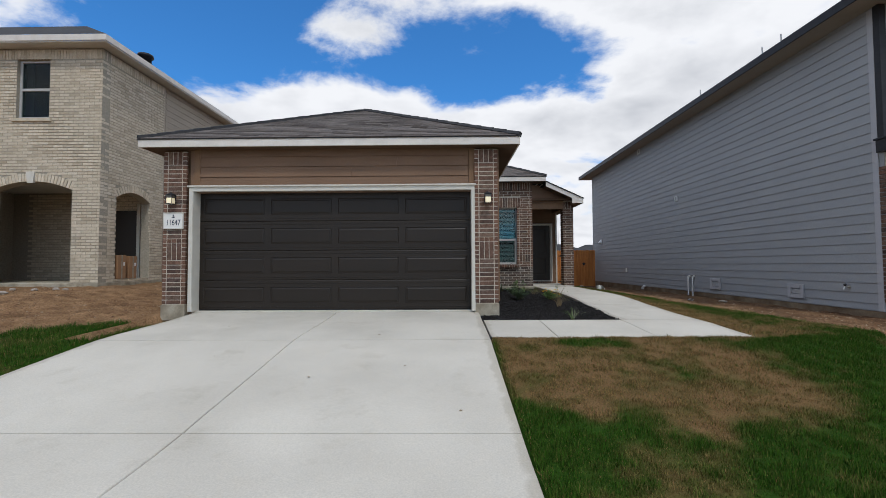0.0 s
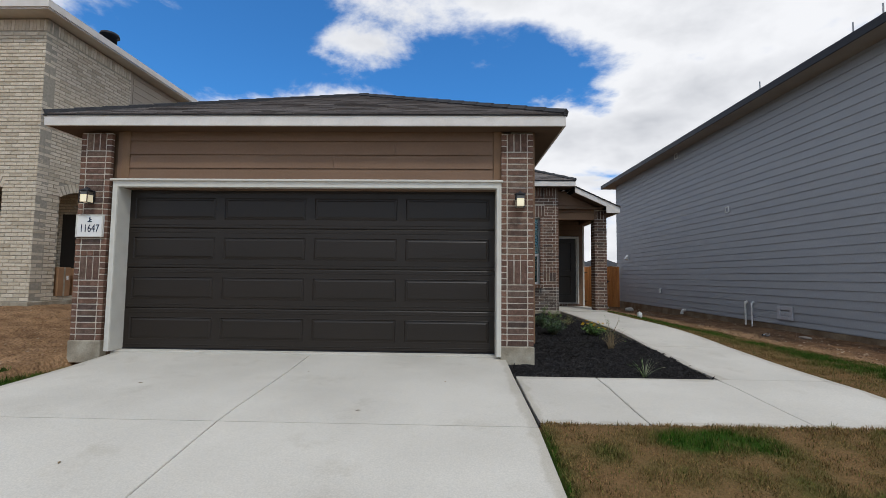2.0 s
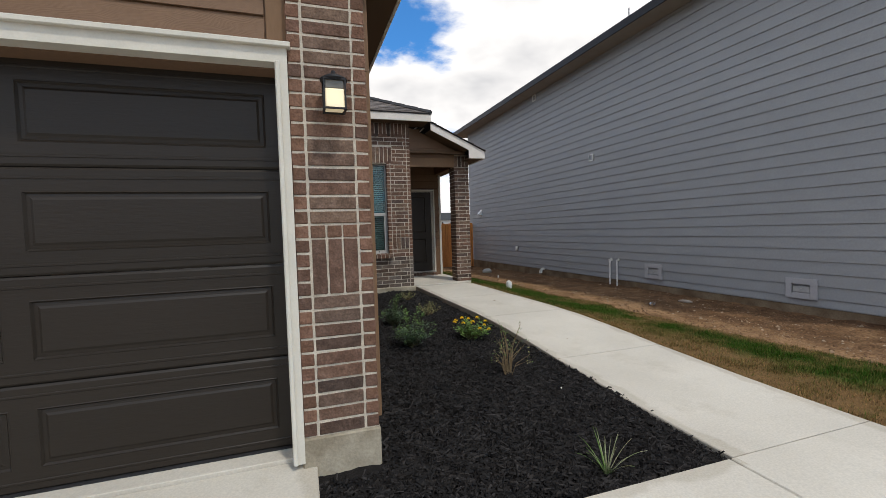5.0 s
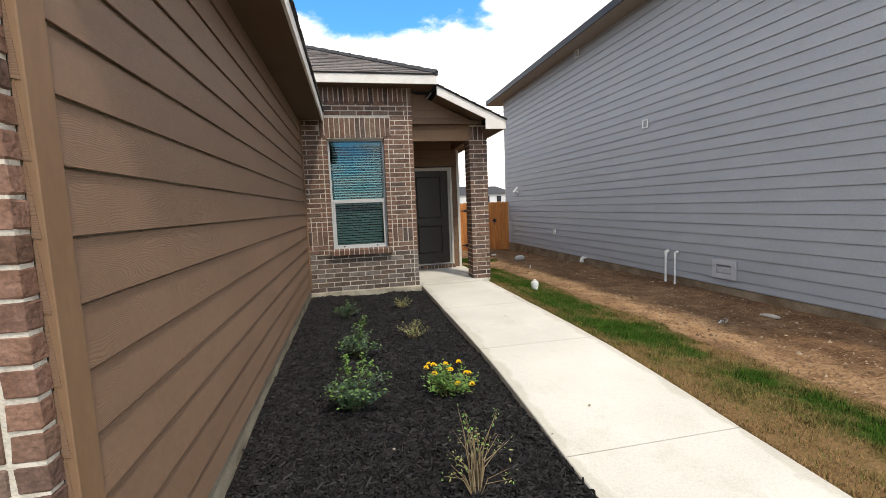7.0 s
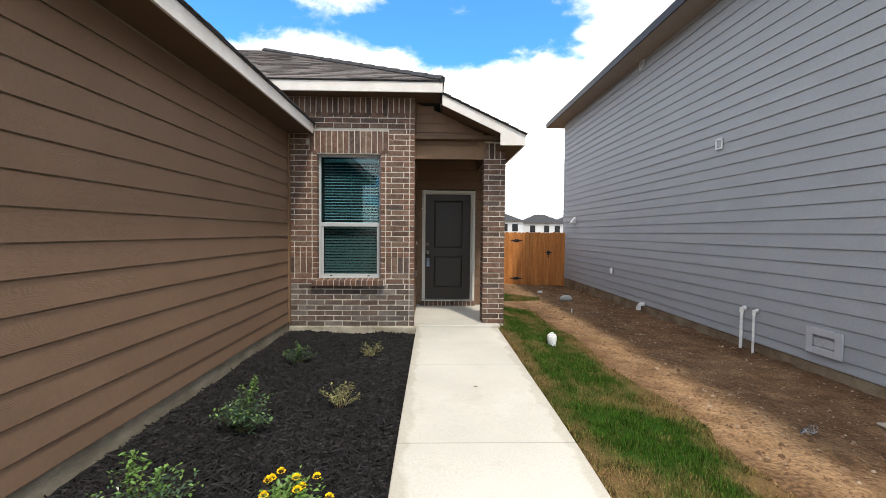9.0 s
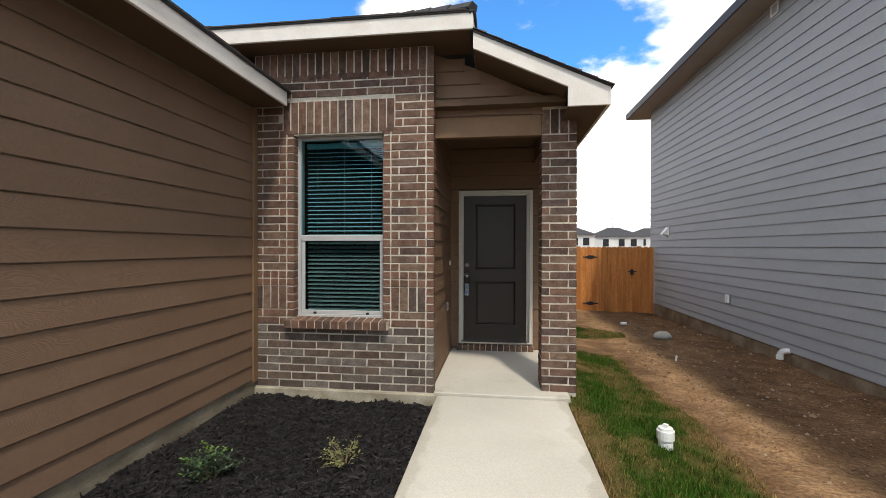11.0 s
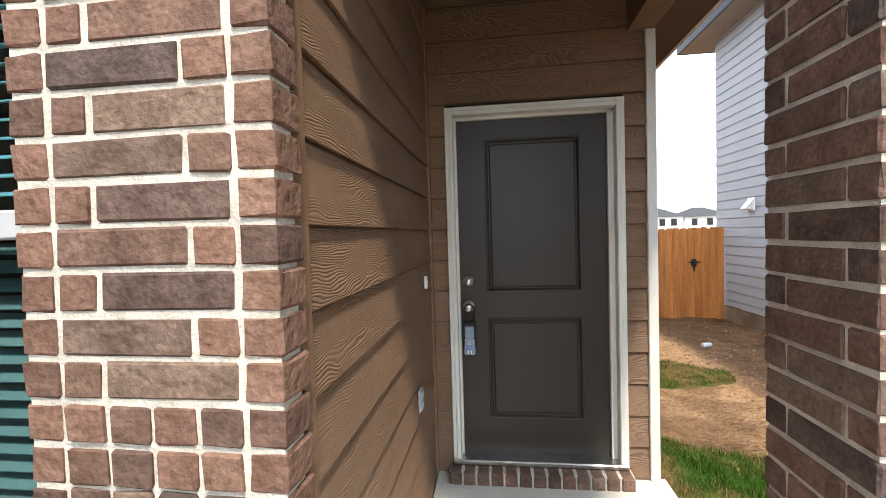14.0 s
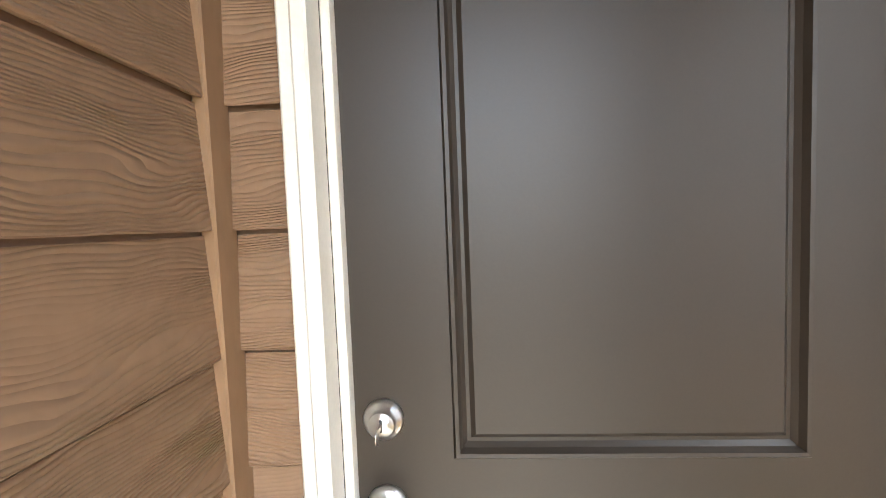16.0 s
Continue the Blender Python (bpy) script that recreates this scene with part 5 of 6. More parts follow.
side_runs, front_runs = [], []
tan_run(side_runs, None, LY, 12.9, 0.43, 6.0, [(11.10, 12.36, 0.5, 2.62, 0.20)], (1.6, 3.4), (1, 0), LX)
tan_run(front_runs, None, -12.6, LX - 0.01, 0.43, 6.0, [(-11.35, -9.30, 0.3, 2.72, 0.22), (-10.77, -9.93, 4.52, 6.02, 0.0)], (-1, -1), (0, -1), LY)
joined_bricks(side_runs, lambda u, d, z: (LX - d, u, z))
joined_bricks(front_runs, lambda u, d, z: (u, LY + d, z))
inner = []
z, k = 0.43, 0
while z < 3.0:
    u = -12.6 - (k % 2) * 0.127
    while u < -9.0:
        inner.append((u, u + BL, z)); u += BL + J
    z += C; k += 1
joined_bricks(inner, lambda u, d, z: (u, 12.94 + d, z))
# arch soldiers, top soldier course
for i in range(26):
    t = (i + 0.5) / 26
    u = -11.35 + 2.05 * t
    zb = 2.72 + 0.22 * (1 - (2 * t - 1) ** 2)
    ang = math.degrees(math.atan(0.22 * -4 * (2 * t - 1) / 2.05))
    ob = part("brick", slab((-0.034, 0, 0), (0.034, 0.06, 0.2), 0.003), "tan_brick", wall_t)
    ob.matrix_basis = pose(u, LY - 0.002, zb, 0, -ang, 0)
for i in range(16):
    t = (i + 0.5) / 16
    u = 11.10 + 1.26 * t
    zb = 2.62 + 0.20 * (1 - (2 * t - 1) ** 2)
    ang = math.degrees(math.atan(0.20 * -4 * (2 * t - 1) / 1.26))
    ob = part("brick", slab((0, -0.034, 0), (0.06, 0.034, 0.2), 0.003), "tan_brick", wall_t)
    ob.matrix_basis = pose(LX - 0.058, u, zb, ang, 0, 0)
tops = [(LY + i * 0.0775, LY + i * 0.0775 + 0.068, 6.02) for i in range(30)]
for a, b, z in tops:
    brick(wall_t, a, z, b - a, 0.23, LX, d=0.05, mat="tan_brick", nrm=(1, 0))
for i in range(40):
    brick(wall_t, LX - 0.07 - i * 0.0775, 6.02, 0.068, 0.23, LY, d=0.05, mat="tan_brick")
part("keystone", prism([(-10.40, LY - 0.03, 2.90), (-10.26, LY - 0.03, 2.90), (-10.22, LY - 0.03, 3.18), (-10.44, LY - 0.03, 3.18)], (0, 0.06, 0)), "trim_cream", wall_t, "pale stone keystone")
roof_t = tagged(new("roof_tan_house"), "dark shingled roof of the tan brick house", "roof", kind="structure")
bm = bmesh.new()
tz = 6.47
TR = 3.58
vs = [bm.verts.new(p) for p in ((-19, LY - 0.33, tz), (LX + 0.33, LY - 0.33, tz), (LX + 0.33, 24.3, tz), (LX + 0.33 - TR, LY - 0.33 + TR, tz + TR * 0.63), (LX + 0.33 - TR, 24.3, tz + TR * 0.63), (-19, LY - 0.33 + TR, tz + TR * 0.63))]
bm.faces.new((vs[0], vs[1], vs[3], vs[5])); bm.faces.new((vs[1], vs[2], vs[4], vs[3]))
part("deck", bm, "shingle_dark", roof_t)
part("fascia", slab((-19, LY - 0.33, tz - 0.15), (LX + 0.33, LY - 0.30, tz), 0.003), "fascia", roof_t)
part("fascia", slab((LX + 0.30, LY - 0.30, tz - 0.15), (LX + 0.33, 24.3, tz), 0.003), "fascia", roof_t)
part("soffit", slab((-19, LY - 0.30, tz - 0.18), (LX + 0.30, 24.3, tz - 0.15)), "trim_cream", roof_t)
part("roof_vent", lathe(bmesh.new(), [(0.16, 0), (0.16, 0.12), (0.22, 0.15), (0.20, 0.22), (0.06, 0.27)], (LX - 0.4, 12.6, tz + 0.43), seg=16), "black_metal", roof_t, "black metal roof vent", True)
tan_window = thing("window_2", "white vinyl window in the tan brick wall", "window", (0, 0, 0), kind="structure")
bm = bmesh.new()
for lo, hi in (((-10.77, LY + 0.08, 4.52), (-10.71, LY + 0.14, 6.02)), ((-9.99, LY + 0.08, 4.52), (-9.93, LY + 0.14, 6.02)), ((-10.71, LY + 0.08, 4.52), (-9.99, LY + 0.14, 4.58)), ((-10.71, LY + 0.08, 5.96), (-9.99, LY + 0.14, 6.02)), ((-10.71, LY + 0.08, 5.24), (-9.99, LY + 0.14, 5.31))):
    cuboid(bm, lo, hi, 0.004)
part("window_frame", bm, "vinyl", tan_window)
part("sill", slab((-10.85, LY - 0.04, 4.44), (-9.85, LY + 0.1, 4.52), 0.006), "tan_brick", tan_window)
for z0, z1 in ((4.58, 5.24), (5.31, 5.96)):
    part("pane", slab((-10.71, LY + 0.105, z0), (-9.99, LY + 0.112, z1)), "screen_glass", tan_window).visible_shadow = False
# dark sheet added behind the panes in place of a shaded room
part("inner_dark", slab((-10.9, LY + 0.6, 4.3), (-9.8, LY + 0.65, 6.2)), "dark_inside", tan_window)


# ---- lawn ----
def lawn_mask(x, y):
    """How far inside the sod a place lies, in metres; below zero is bare earth."""
    w = 0.10 * noise.noise((x * 1.3, y * 1.3, 7)) + 0.05 * noise.noise((x * 5, y * 5, 3))
    if x > 0:
        a = min(x - 0.532, 5.575 - y, 5.15 + w - x)
        b = min(x - 0.532, 4.75 + 2 * w - y)
        c = min(x - 3.868, (5.15 - 0.03 * (y - 8)) + 1.2 * w - x, 16.2 + w - y, y - 5.3)
        d = 0.75 - math.hypot((x - 4.75) / 1.1, (y - 18.2) / 0.7) + w
        return max(a, b, c, min(d, x - 3.9))
    e = min(-4.47 + 0.03 * w - x, 5.8 + 1.5 * (x + 5.8) + 2 * w - y, 7.3 - y)
    return e


def dryness(x, y):
    """0 green, 1 straw."""
    n = noise.noise((x * 1.1, y * 1.1, 11)) * 0.7 + noise.noise((x * 3.2, y * 3.2, 5)) * 0.55 + noise.noise((x * 9, y * 9, 2)) * 0.45
    if x < 0:
        base = 0.02 + 0.6 * smooth(6.3, 7.0, y)
    elif y < 5.5:
        edge = 3.75 - 0.62 * math.exp(-((x - 1.9) / 0.33) ** 2) - 0.4 * math.exp(-((x - 1.15) / 0.14) ** 2) - 0.25 * smooth(2.1, 2.4, x)
        base = 0.82 * smooth(edge - 0.25, edge + 0.2, y) * (1 - smooth(2.95, 3.45, x + 0.35 * smooth(4.9, 5.4, y))) * smooth(0.50, 0.62, x) + 0.04
        base -= 0.8 * smooth(0.5, 0.2, math.hypot((x - 1.75) / 1.1, (y - 5.3) / 0.5))
    else:
        base = 0.8 * (1 - smooth(4.25, 4.6, x)) * (1 - smooth(7.5, 9.5, y)) + 0.55 * smooth(4.15, 3.9, x) + 0.08 + 0.6 * smooth(4.75, 4.95, x) * smooth(6.5, 8.5, y) + 0.10
    if x > 0 and y > 16.8:
        base -= 0.5
    return min(1.0, max(0.0, base + n))


def with_dry(ob, values):
    at = ob.data.attributes.new("dry", "FLOAT", "POINT")
    at.data.foreach_set("value", values)


def lawn(name, x0, x1, y0, y1, step, label):
    xs, ys = np.arange(x0, x1, step), np.arange(y0, y1, step)
    v, f = sheet(xs, ys, lambda x, y: (drive_z(y) - 0.025 if 0 < x < 3.85 and y > 5.4 else ground_z(x, y)) + (0.034 if lawn_mask(x, y) > 0.02 else 0.034 + max(-0.16, (lawn_mask(x, y) - 0.02) * 1.4)) + 0.006 * noise.noise((x * 14, y * 14, 0)))
    keep = [q for q in f if max(lawn_mask(v[i][0], v[i][1]) for i in q) > -0.12]
    ob = mesh_object(name, v, keep, "sod")
    with_dry(ob, [dryness(p[0], p[1]) for p in v])
    return tagged(ob, label, "lawn", kind="structure")


def grass(name, x0, x1, y0, y1, count, h0, h1, seed, label):
    """Single blades in tufts; sod shape, dryness and ground are looked up on a fine grid."""
    rng = np.random.default_rng(seed)
    st = 0.035
    xs, ys = np.arange(x0, x1 + st, st), np.arange(y0, y1 + st, st)
    lift = lambda x, y: (drive_z(y) - 0.025 if 0 < x < 3.85 and y > 5.4 else ground_z(x, y)) + 0.022
    table = np.array([[(lawn_mask(x, y), dryness(x, y), 0.55 * noise.noise((x * 13, y * 13, 5)) + 0.6 * noise.noise((x * 5, y * 5, 6)), lift(x, y)) if lawn_mask(x, y) > -0.05 else (-1, 0, 0, 0) for x in xs] for y in ys])
    x, y = rng.uniform(x0, x1, count * 3), rng.uniform(y0, y1, count * 3)
    fx, fy = (x - x0) / st, (y - y0) / st
    ix, iy = np.minimum(fx.astype(int), len(xs) - 2), np.minimum(fy.astype(int), len(ys) - 2)
    fx, fy = (fx - ix)[:, None], (fy - iy)[:, None]
    got = (table[iy, ix] * (1 - fx) + table[iy, ix + 1] * fx) * (1 - fy) + (table[iy + 1, ix] * (1 - fx) + table[iy + 1, ix + 1] * fx) * fy
    mask, d, tuft, z = got.T
    keep = np.flatnonzero((mask > 0.012) & (tuft > rng.uniform(-1.0, -0.02, len(x))))[:count]
    x, y, d, tuft, z = x[keep], y[keep], d[keep], tuft[keep], z[keep]
    n = len(x)
    d = np.where(rng.random(n) < 0.12, 1.0 - d * 0.6, d)
    h = rng.uniform(h0, h1, n) * (1.0 - 0.5 * d) * (1.0 + 0.9 * tuft)
    a, lean, w = rng.uniform(0, 6.283, n), rng.uniform(0.1, 0.8 + 0.6 * d), rng.uniform(0.0016, 0.0042, n)
    ca, sa = np.cos(a), np.sin(a)
    verts = np.empty((n, 3, 3))
    verts[:, 0] = np.stack((x - ca * w, y - sa * w, z), 1)
    verts[:, 1] = np.stack((x + ca * w, y + sa * w, z), 1)
    verts[:, 2] = np.stack((x - sa * lean * h, y + ca * lean * h, z + h), 1)
    dry = np.repeat(np.clip(d + rng.normal(0, 0.16, n), 0, 1), 3)
    me = bpy.data.meshes.new(name)
    me.vertices.add(n * 3); me.loops.add(n * 3); me.polygons.add(n)
    me.vertices.foreach_set("co", verts.ravel())
    me.loops.foreach_set("vertex_index", np.arange(n * 3))
    me.polygons.foreach_set("loop_start", np.arange(0, n * 3, 3))
    me.materials.append(M["blades"])
    me.update(calc_edges=True)
    ob = new(name, me)
    with_dry(ob, dry)
    return tagged(ob, label, "grass", kind="stuff")


lawn("lawn_front", 0.45, 9.0, -2.0, 5.66, 0.08, "new sod lawn, green with a dried straw patch")
lawn("lawn_strip", 3.8, 5.9, 5.2, 19.2, 0.07, "strip of patchy green sod beside the walk")
lawn("lawn_left", -10.0, -4.4, 0.0, 8.2, 0.09, "green sod edge along the driveway")
grass("grass", 0.5, 6.6, 1.5, 5.60, 480000, 0.022, 0.055, 1, "short green and straw-coloured grass blades")
grass("grass", 3.88, 5.6, 5.3, 19.0, 230000, 0.022, 0.06, 2, "short green and straw-coloured grass blades")
grass("grass", -8.5, -4.4, 2.5, 7.6, 70000, 0.03, 0.09, 3, "longer green grass blades along the driveway")


# ---- mulch chips ----
def chips(count, seed):
    rng = np.random.default_rng(seed)
    verts, faces = [], []
    for _ in range(count):
        x, y = rng.uniform(0.53, 2.70), rng.uniform(6.87, 13.56)
        if x < 0.90 and y > 7.45:
            continue
        l, w, t = rng.uniform(0.012, 0.048), rng.uniform(0.003, 0.008), rng.uniform(0.002, 0.006)
        a, tilt = rng.uniform(0, 6.283), rng.normal(0, 0.28)
        z = bed_z(x, y) + rng.uniform(0.0, 0.012)
        ca, sa = math.cos(a), math.sin(a)
        i = len(verts)
        for u, v, h in ((-1, -1, 0), (1, -0.6, 0), (0.9, 0.8, 0), (-1, 1, 0), (-0.8, 0, 1), (0.8, 0.1, 1)):
            px, py = u * l, v * w
            verts.append((x + px * ca - py * sa, y + px * sa + py * ca, z + h * t * 2 + px * tilt))
        faces += [(i, i + 1, i + 5, i + 4), (i + 2, i + 3, i + 4, i + 5), (i, i + 4, i + 3), (i + 1, i + 2, i + 5)]
    return tagged(mesh_object("mulch_chips", verts, faces, "mulch_chip", False), "loose black shredded bark chips", "mulch", kind="stuff")


chips(75000, 6)


def pebble(name, at, size, mat, label, category, seed, squash=0.6, group=""):
    """An uneven stone or lump."""
    bm = bmesh.new()
    bmesh.ops.create_icosphere(bm, subdivisions=2, radius=1.0)
    for v in bm.verts:
        k = 1 + 0.28 * noise.noise(v.co * 1.4 + Vector((seed * 3.1, 0, 0)))
        v.co = Vector((v.co.x * size[0] * k, v.co.y * size[1] * k, v.co.z * size[2] * k * squash))
    ob = part(name, bm, mat, smooth=True)
    ob.location = at
    ob.rotation_euler = (0, 0, seed)
    return tagged(ob, label, category, group)


# ---- plants ----
M["leaf_dark"] = material("leaf_dark", (0.028, 0.060, 0.030), (0.045, 0.085, 0.035), scale=12, rough=0.35, spec=0.5, per_object=0.3, island=True)
M["leaf_light"] = material("leaf_light", (0.085, 0.17, 0.030), (0.13, 0.22, 0.045), scale=12, rough=0.45, spec=0.4, per_object=0.3, island=True)
M["leaf_straw"] = material("leaf_straw", (0.13, 0.15, 0.045), (0.22, 0.20, 0.09), scale=12, rough=0.6, per_object=0.35, island=True)
M["leaf_pale"] = material("leaf_pale", (0.16, 0.23, 0.09), (0.46, 0.44, 0.30), scale=20, rough=0.5, per_object=0.3, island=True)
M["stem"] = material("stem", (0.10, 0.085, 0.04), (0.06, 0.05, 0.025), scale=20, rough=0.8)
M["stem_dry"] = material("stem_dry", (0.28, 0.21, 0.12), (0.19, 0.13, 0.07), scale=20, rough=0.85)
M["petal"] = material("petal", (0.85, 0.62, 0.01), (0.82, 0.45, 0.008), scale=25, rough=0.5, per_object=0.2, island=True)


def leaf(verts, faces, at, direction, size, width, rng):
    """A pointed leaf folded along its rib."""
    d = Vector(direction).normalized()
    side = d.cross(Vector((rng.uniform(-0.4, 0.4), rng.uniform(-0.4, 0.4), 1))).normalized()
    up = side.cross(d)
    p = Vector(at)
    i = len(verts)
    verts += [tuple(q) for q in (p, p + d * size * 0.5 + side * width + up * size * 0.10, p + d * size, p + d * size * 0.5 - side * width + up * size * 0.10, p + d * size * 0.5)]
    faces += [(i, i + 1, i + 4), (i + 1, i + 2, i + 4), (i + 2, i + 3, i + 4), (i + 3, i, i + 4)]


def shrub(name, at, height, spread, stems, leaves_per, leaf_size, leaf_width, leaf_mat, stem_mat, seed, label, droop=0.0, bare=0.2, shoots=0, shoot_mat=None, flowers=0, thick=0.004):
    rng = random.Random(seed)
    th = thing(name, label, "shrub", at)
    st = bmesh.new()
    lv, lf, sv, sf, tips = [], [], [], [], []
    for s in range(stems + shoots):
        shoot = s >= stems
        a = rng.uniform(0, 6.283)
        r = spread * math.sqrt(rng.random()) * (0.55 if shoot else 1.0)
        h = height * (rng.uniform(1.0, 1.3) if shoot else rng.uniform(0.5, 0.95) * (1 - 0.35 * (r / spread) ** 2))
        top = Vector((math.cos(a) * r, math.sin(a) * r, h))
        mid = Vector((top.x * 0.35, top.y * 0.35, h * 0.55)) + Vector((rng.uniform(-1, 1), rng.uniform(-1, 1), 0)) * spread * 0.1
        base = Vector((math.cos(a) * 0.02, math.sin(a) * 0.02, -0.03))
        pts = [base.lerp(mid, k / 3) for k in range(3)] + [mid.lerp(top, k / 4) + Vector((0, 0, -droop * (k / 4) ** 2 * height)) for k in range(5)]
        for k in range(len(pts) - 1):
            tube(st, pts[k], pts[k + 1], thick * (1 - k / 9), thick * (1 - (k + 1) / 9), 5, False)
        tips.append(pts[-1])
        for k in range(leaves_per):
            t = bare + (1 - bare) * rng.random() ** 0.8
            q = t * (len(pts) - 1)
            i0 = min(int(q), len(pts) - 2)
            p = pts[i0].lerp(pts[i0 + 1], q - i0)
            b = rng.uniform(0, 6.283)
            d = Vector((math.cos(b), math.sin(b), rng.uniform(-0.2, 0.9)))
            off = Vector((rng.uniform(-1, 1), rng.uniform(-1, 1), rng.uniform(-0.6, 0.6))) * (0.015 if shoot else 0.045 * height / 0.4)
            size = leaf_size * rng.uniform(0.6, 1.25)
            young = shoot or t > 0.93
            leaf(sv if young and shoot_mat else lv, sf if young and shoot_mat else lf, p + off, d, size, size * leaf_width, rng)
    tagged(part("stem", st, stem_mat, th), kind="stuff")
    if lf:
        ob = mesh_object("foliage", lv, lf, leaf_mat, False); ob.parent = th; tagged(ob, kind="stuff")
    if sf:
        ob = mesh_object("young_foliage", sv, sf, shoot_mat, False); ob.parent = th; tagged(ob, kind="stuff")
    for k in range(flowers):
        tip = tips[k % len(tips)] + Vector((rng.uniform(-0.05, 0.05), rng.uniform(-0.05, 0.05), rng.uniform(0.005, 0.03)))
        fv, ff = [], []
        for ring, n, r in ((0.0, 6, 0.010), (0.35, 9, 0.017), (0.8, 10, 0.021)):
            for j in range(n):
                b = 6.283 * j / n + ring
                d = Vector((math.cos(b) * (0.4 + ring), math.sin(b) * (0.4 + ring), 0.9 - ring))
                leaf(fv, ff, tip + Vector((math.cos(b) * r * 0.6, math.sin(b) * r * 0.6, 0.012 - ring * 0.012)), d, 0.0135, 0.0055, rng)
        ob = mesh_object("flower", fv, ff, "petal", False)
        ob.parent = th
        ob["label"] = "small yellow flower head"
    return th


def on_bed(x, y):
    return (x, y, bed_z(x, y))


shrub("shrub", on_bed(1.55, 9.45), 0.36, 0.25, 26, 46, 0.030, 0.26, "leaf_dark", "stem", 1, "dense dark green leafy shrub with light shoots in black mulch", shoots=4, shoot_mat="leaf_light", bare=0.25)
shrub("shrub", on_bed(1.58, 10.5), 0.36, 0.22, 24, 44, 0.030, 0.26, "leaf_dark", "stem", 2, "dark green leafy shrub with a light green side in black mulch", shoots=3, shoot_mat="leaf_light", bare=0.2)
shrub("shrub", on_bed(1.45, 12.1), 0.24, 0.20, 18, 34, 0.028, 0.26, "leaf_dark", "stem", 3, "small dark green shrub near the brick wall", shoots=1, shoot_mat="leaf_light", bare=0.2)
shrub("flowering_shrub", on_bed(2.22, 9.5), 0.27, 0.23, 24, 34, 0.032, 0.30, "leaf_light", "stem", 4, "bright green lantana shrub with small yellow flowers", bare=0.2, flowers=12)
shrub("sparse_shrub", on_bed(2.16, 10.95), 0.25, 0.19, 20, 15, 0.026, 0.26, "leaf_straw", "stem_dry", 5, "sparse yellow-green shrub with dry stems in mulch", bare=0.3, thick=0.003)
shrub("sparse_shrub", on_bed(2.22, 12.4), 0.22, 0.17, 18, 15, 0.026, 0.26, "leaf_straw", "stem_dry", 6, "sparse yellow-green shrub with dry stems in mulch", bare=0.3, thick=0.003)
shrub("twiggy_shrub", on_bed(2.13, 8.45), 0.40, 0.22, 26, 6, 0.022, 0.22, "leaf_straw", "stem_dry", 7, "half-dead twiggy shrub with a few green tips", bare=0.75, shoots=6, shoot_mat="leaf_light", thick=0.0035)


def strap_clump(at, n, length, seed):
    th = thing("grass_clump", "small striped strap-leaved grass clump in mulch", "plant", at)
    rng = random.Random(seed)
    for k in range(n):
        a, l, out = rng.uniform(0, 6.283), length * rng.uniform(0.6, 1.1), rng.uniform(0.15, 0.75)
        d = Vector((math.cos(a), math.sin(a), 0))
        side = Vector((-d.y, d.x, 0)) * 0.004
        bm = bmesh.new()
        prev = None
        for i in range(7):
            t = i / 6
            p = d * (out * l * t) + Vector((0, 0, l * (t - out * 0.62 * t * t) - 0.01))
            w = side * (1 - t * 0.85)
            row = [bm.verts.new(p - w), bm.verts.new(p + Vector((0, 0, -0.002))), bm.verts.new(p + w)]
            if prev:
                bm.faces.new((prev[0], prev[1], row[1], row[0])); bm.faces.new((prev[1], prev[2], row[2], row[1]))
            prev = row
        part("blade", bm, "leaf_pale" if k % 3 else "leaf_light", th)
    return th


strap_clump(on_bed(1.98, 7.02), 26, 0.27, 3)
pebble("white_stone", (2.40, 8.05, bed_z(2.40, 8.05) + 0.008), (0.022, 0.016, 0.012), "pvc", "small white stone lying in black mulch", "stone", 1)
for k, (x, y) in enumerate(((1.85, 10.15), (1.35, 8.3), (1.75, 8.9), (1.2, 10.9), (2.5, 9.9))):
    pebble("pale_stone", (x, y, bed_z(x, y) + 0.008), (0.016, 0.012, 0.01), "rubble", "small pale stone lying in black mulch", "stone", k + 2)


# ---- fixtures on our house ----
def wall_lantern(x, z):
    l = thing("wall_lantern", "lit black metal wall lantern with a frosted glass box", "wall lamp", (x, 7.55, z), "garage lanterns")
    part("back_plate", slab((-0.045, -0.018, -0.045), (0.045, 0.0, 0.085), 0.006), "black_metal", l)
    arm = bmesh.new()
    for a, b in (((0, -0.015, 0.06), (0, -0.05, 0.105)), ((0, -0.05, 0.105), (0, -0.085, 0.10))):
        tube(arm, a, b, 0.008, seg=8)
    part("arm", arm, "black_metal", l)
    part("hood", lathe(bmesh.new(), [(0.068, 0.062), (0.070, 0.072), (0.035, 0.092), (0.012, 0.102), (0.010, 0.115)], (0, -0.085, 0), seg=20), "black_metal", l, "", True)
    cage = bmesh.new()
    for sx in (-0.052, 0.052):
        for sy in (-0.137, -0.033):
            cuboid(cage, (sx - 0.004, sy - 0.004, -0.085), (sx + 0.004, sy + 0.004, 0.064))
    for z0 in (-0.09, 0.056):
        for sx in (-0.052, 0.052):
            cuboid(cage, (sx - 0.005, -0.141, z0), (sx + 0.005, -0.029, z0 + 0.009))
        for sy in (-0.137, -0.033):
            cuboid(cage, (-0.056, sy - 0.005, z0), (0.056, sy + 0.005, z0 + 0.009))
    part("cage", cage, "black_metal", l)
    part("glass", slab((-0.047, -0.132, -0.082), (0.047, -0.038, 0.014), 0.004), "frosted", l, "glowing frosted glass")
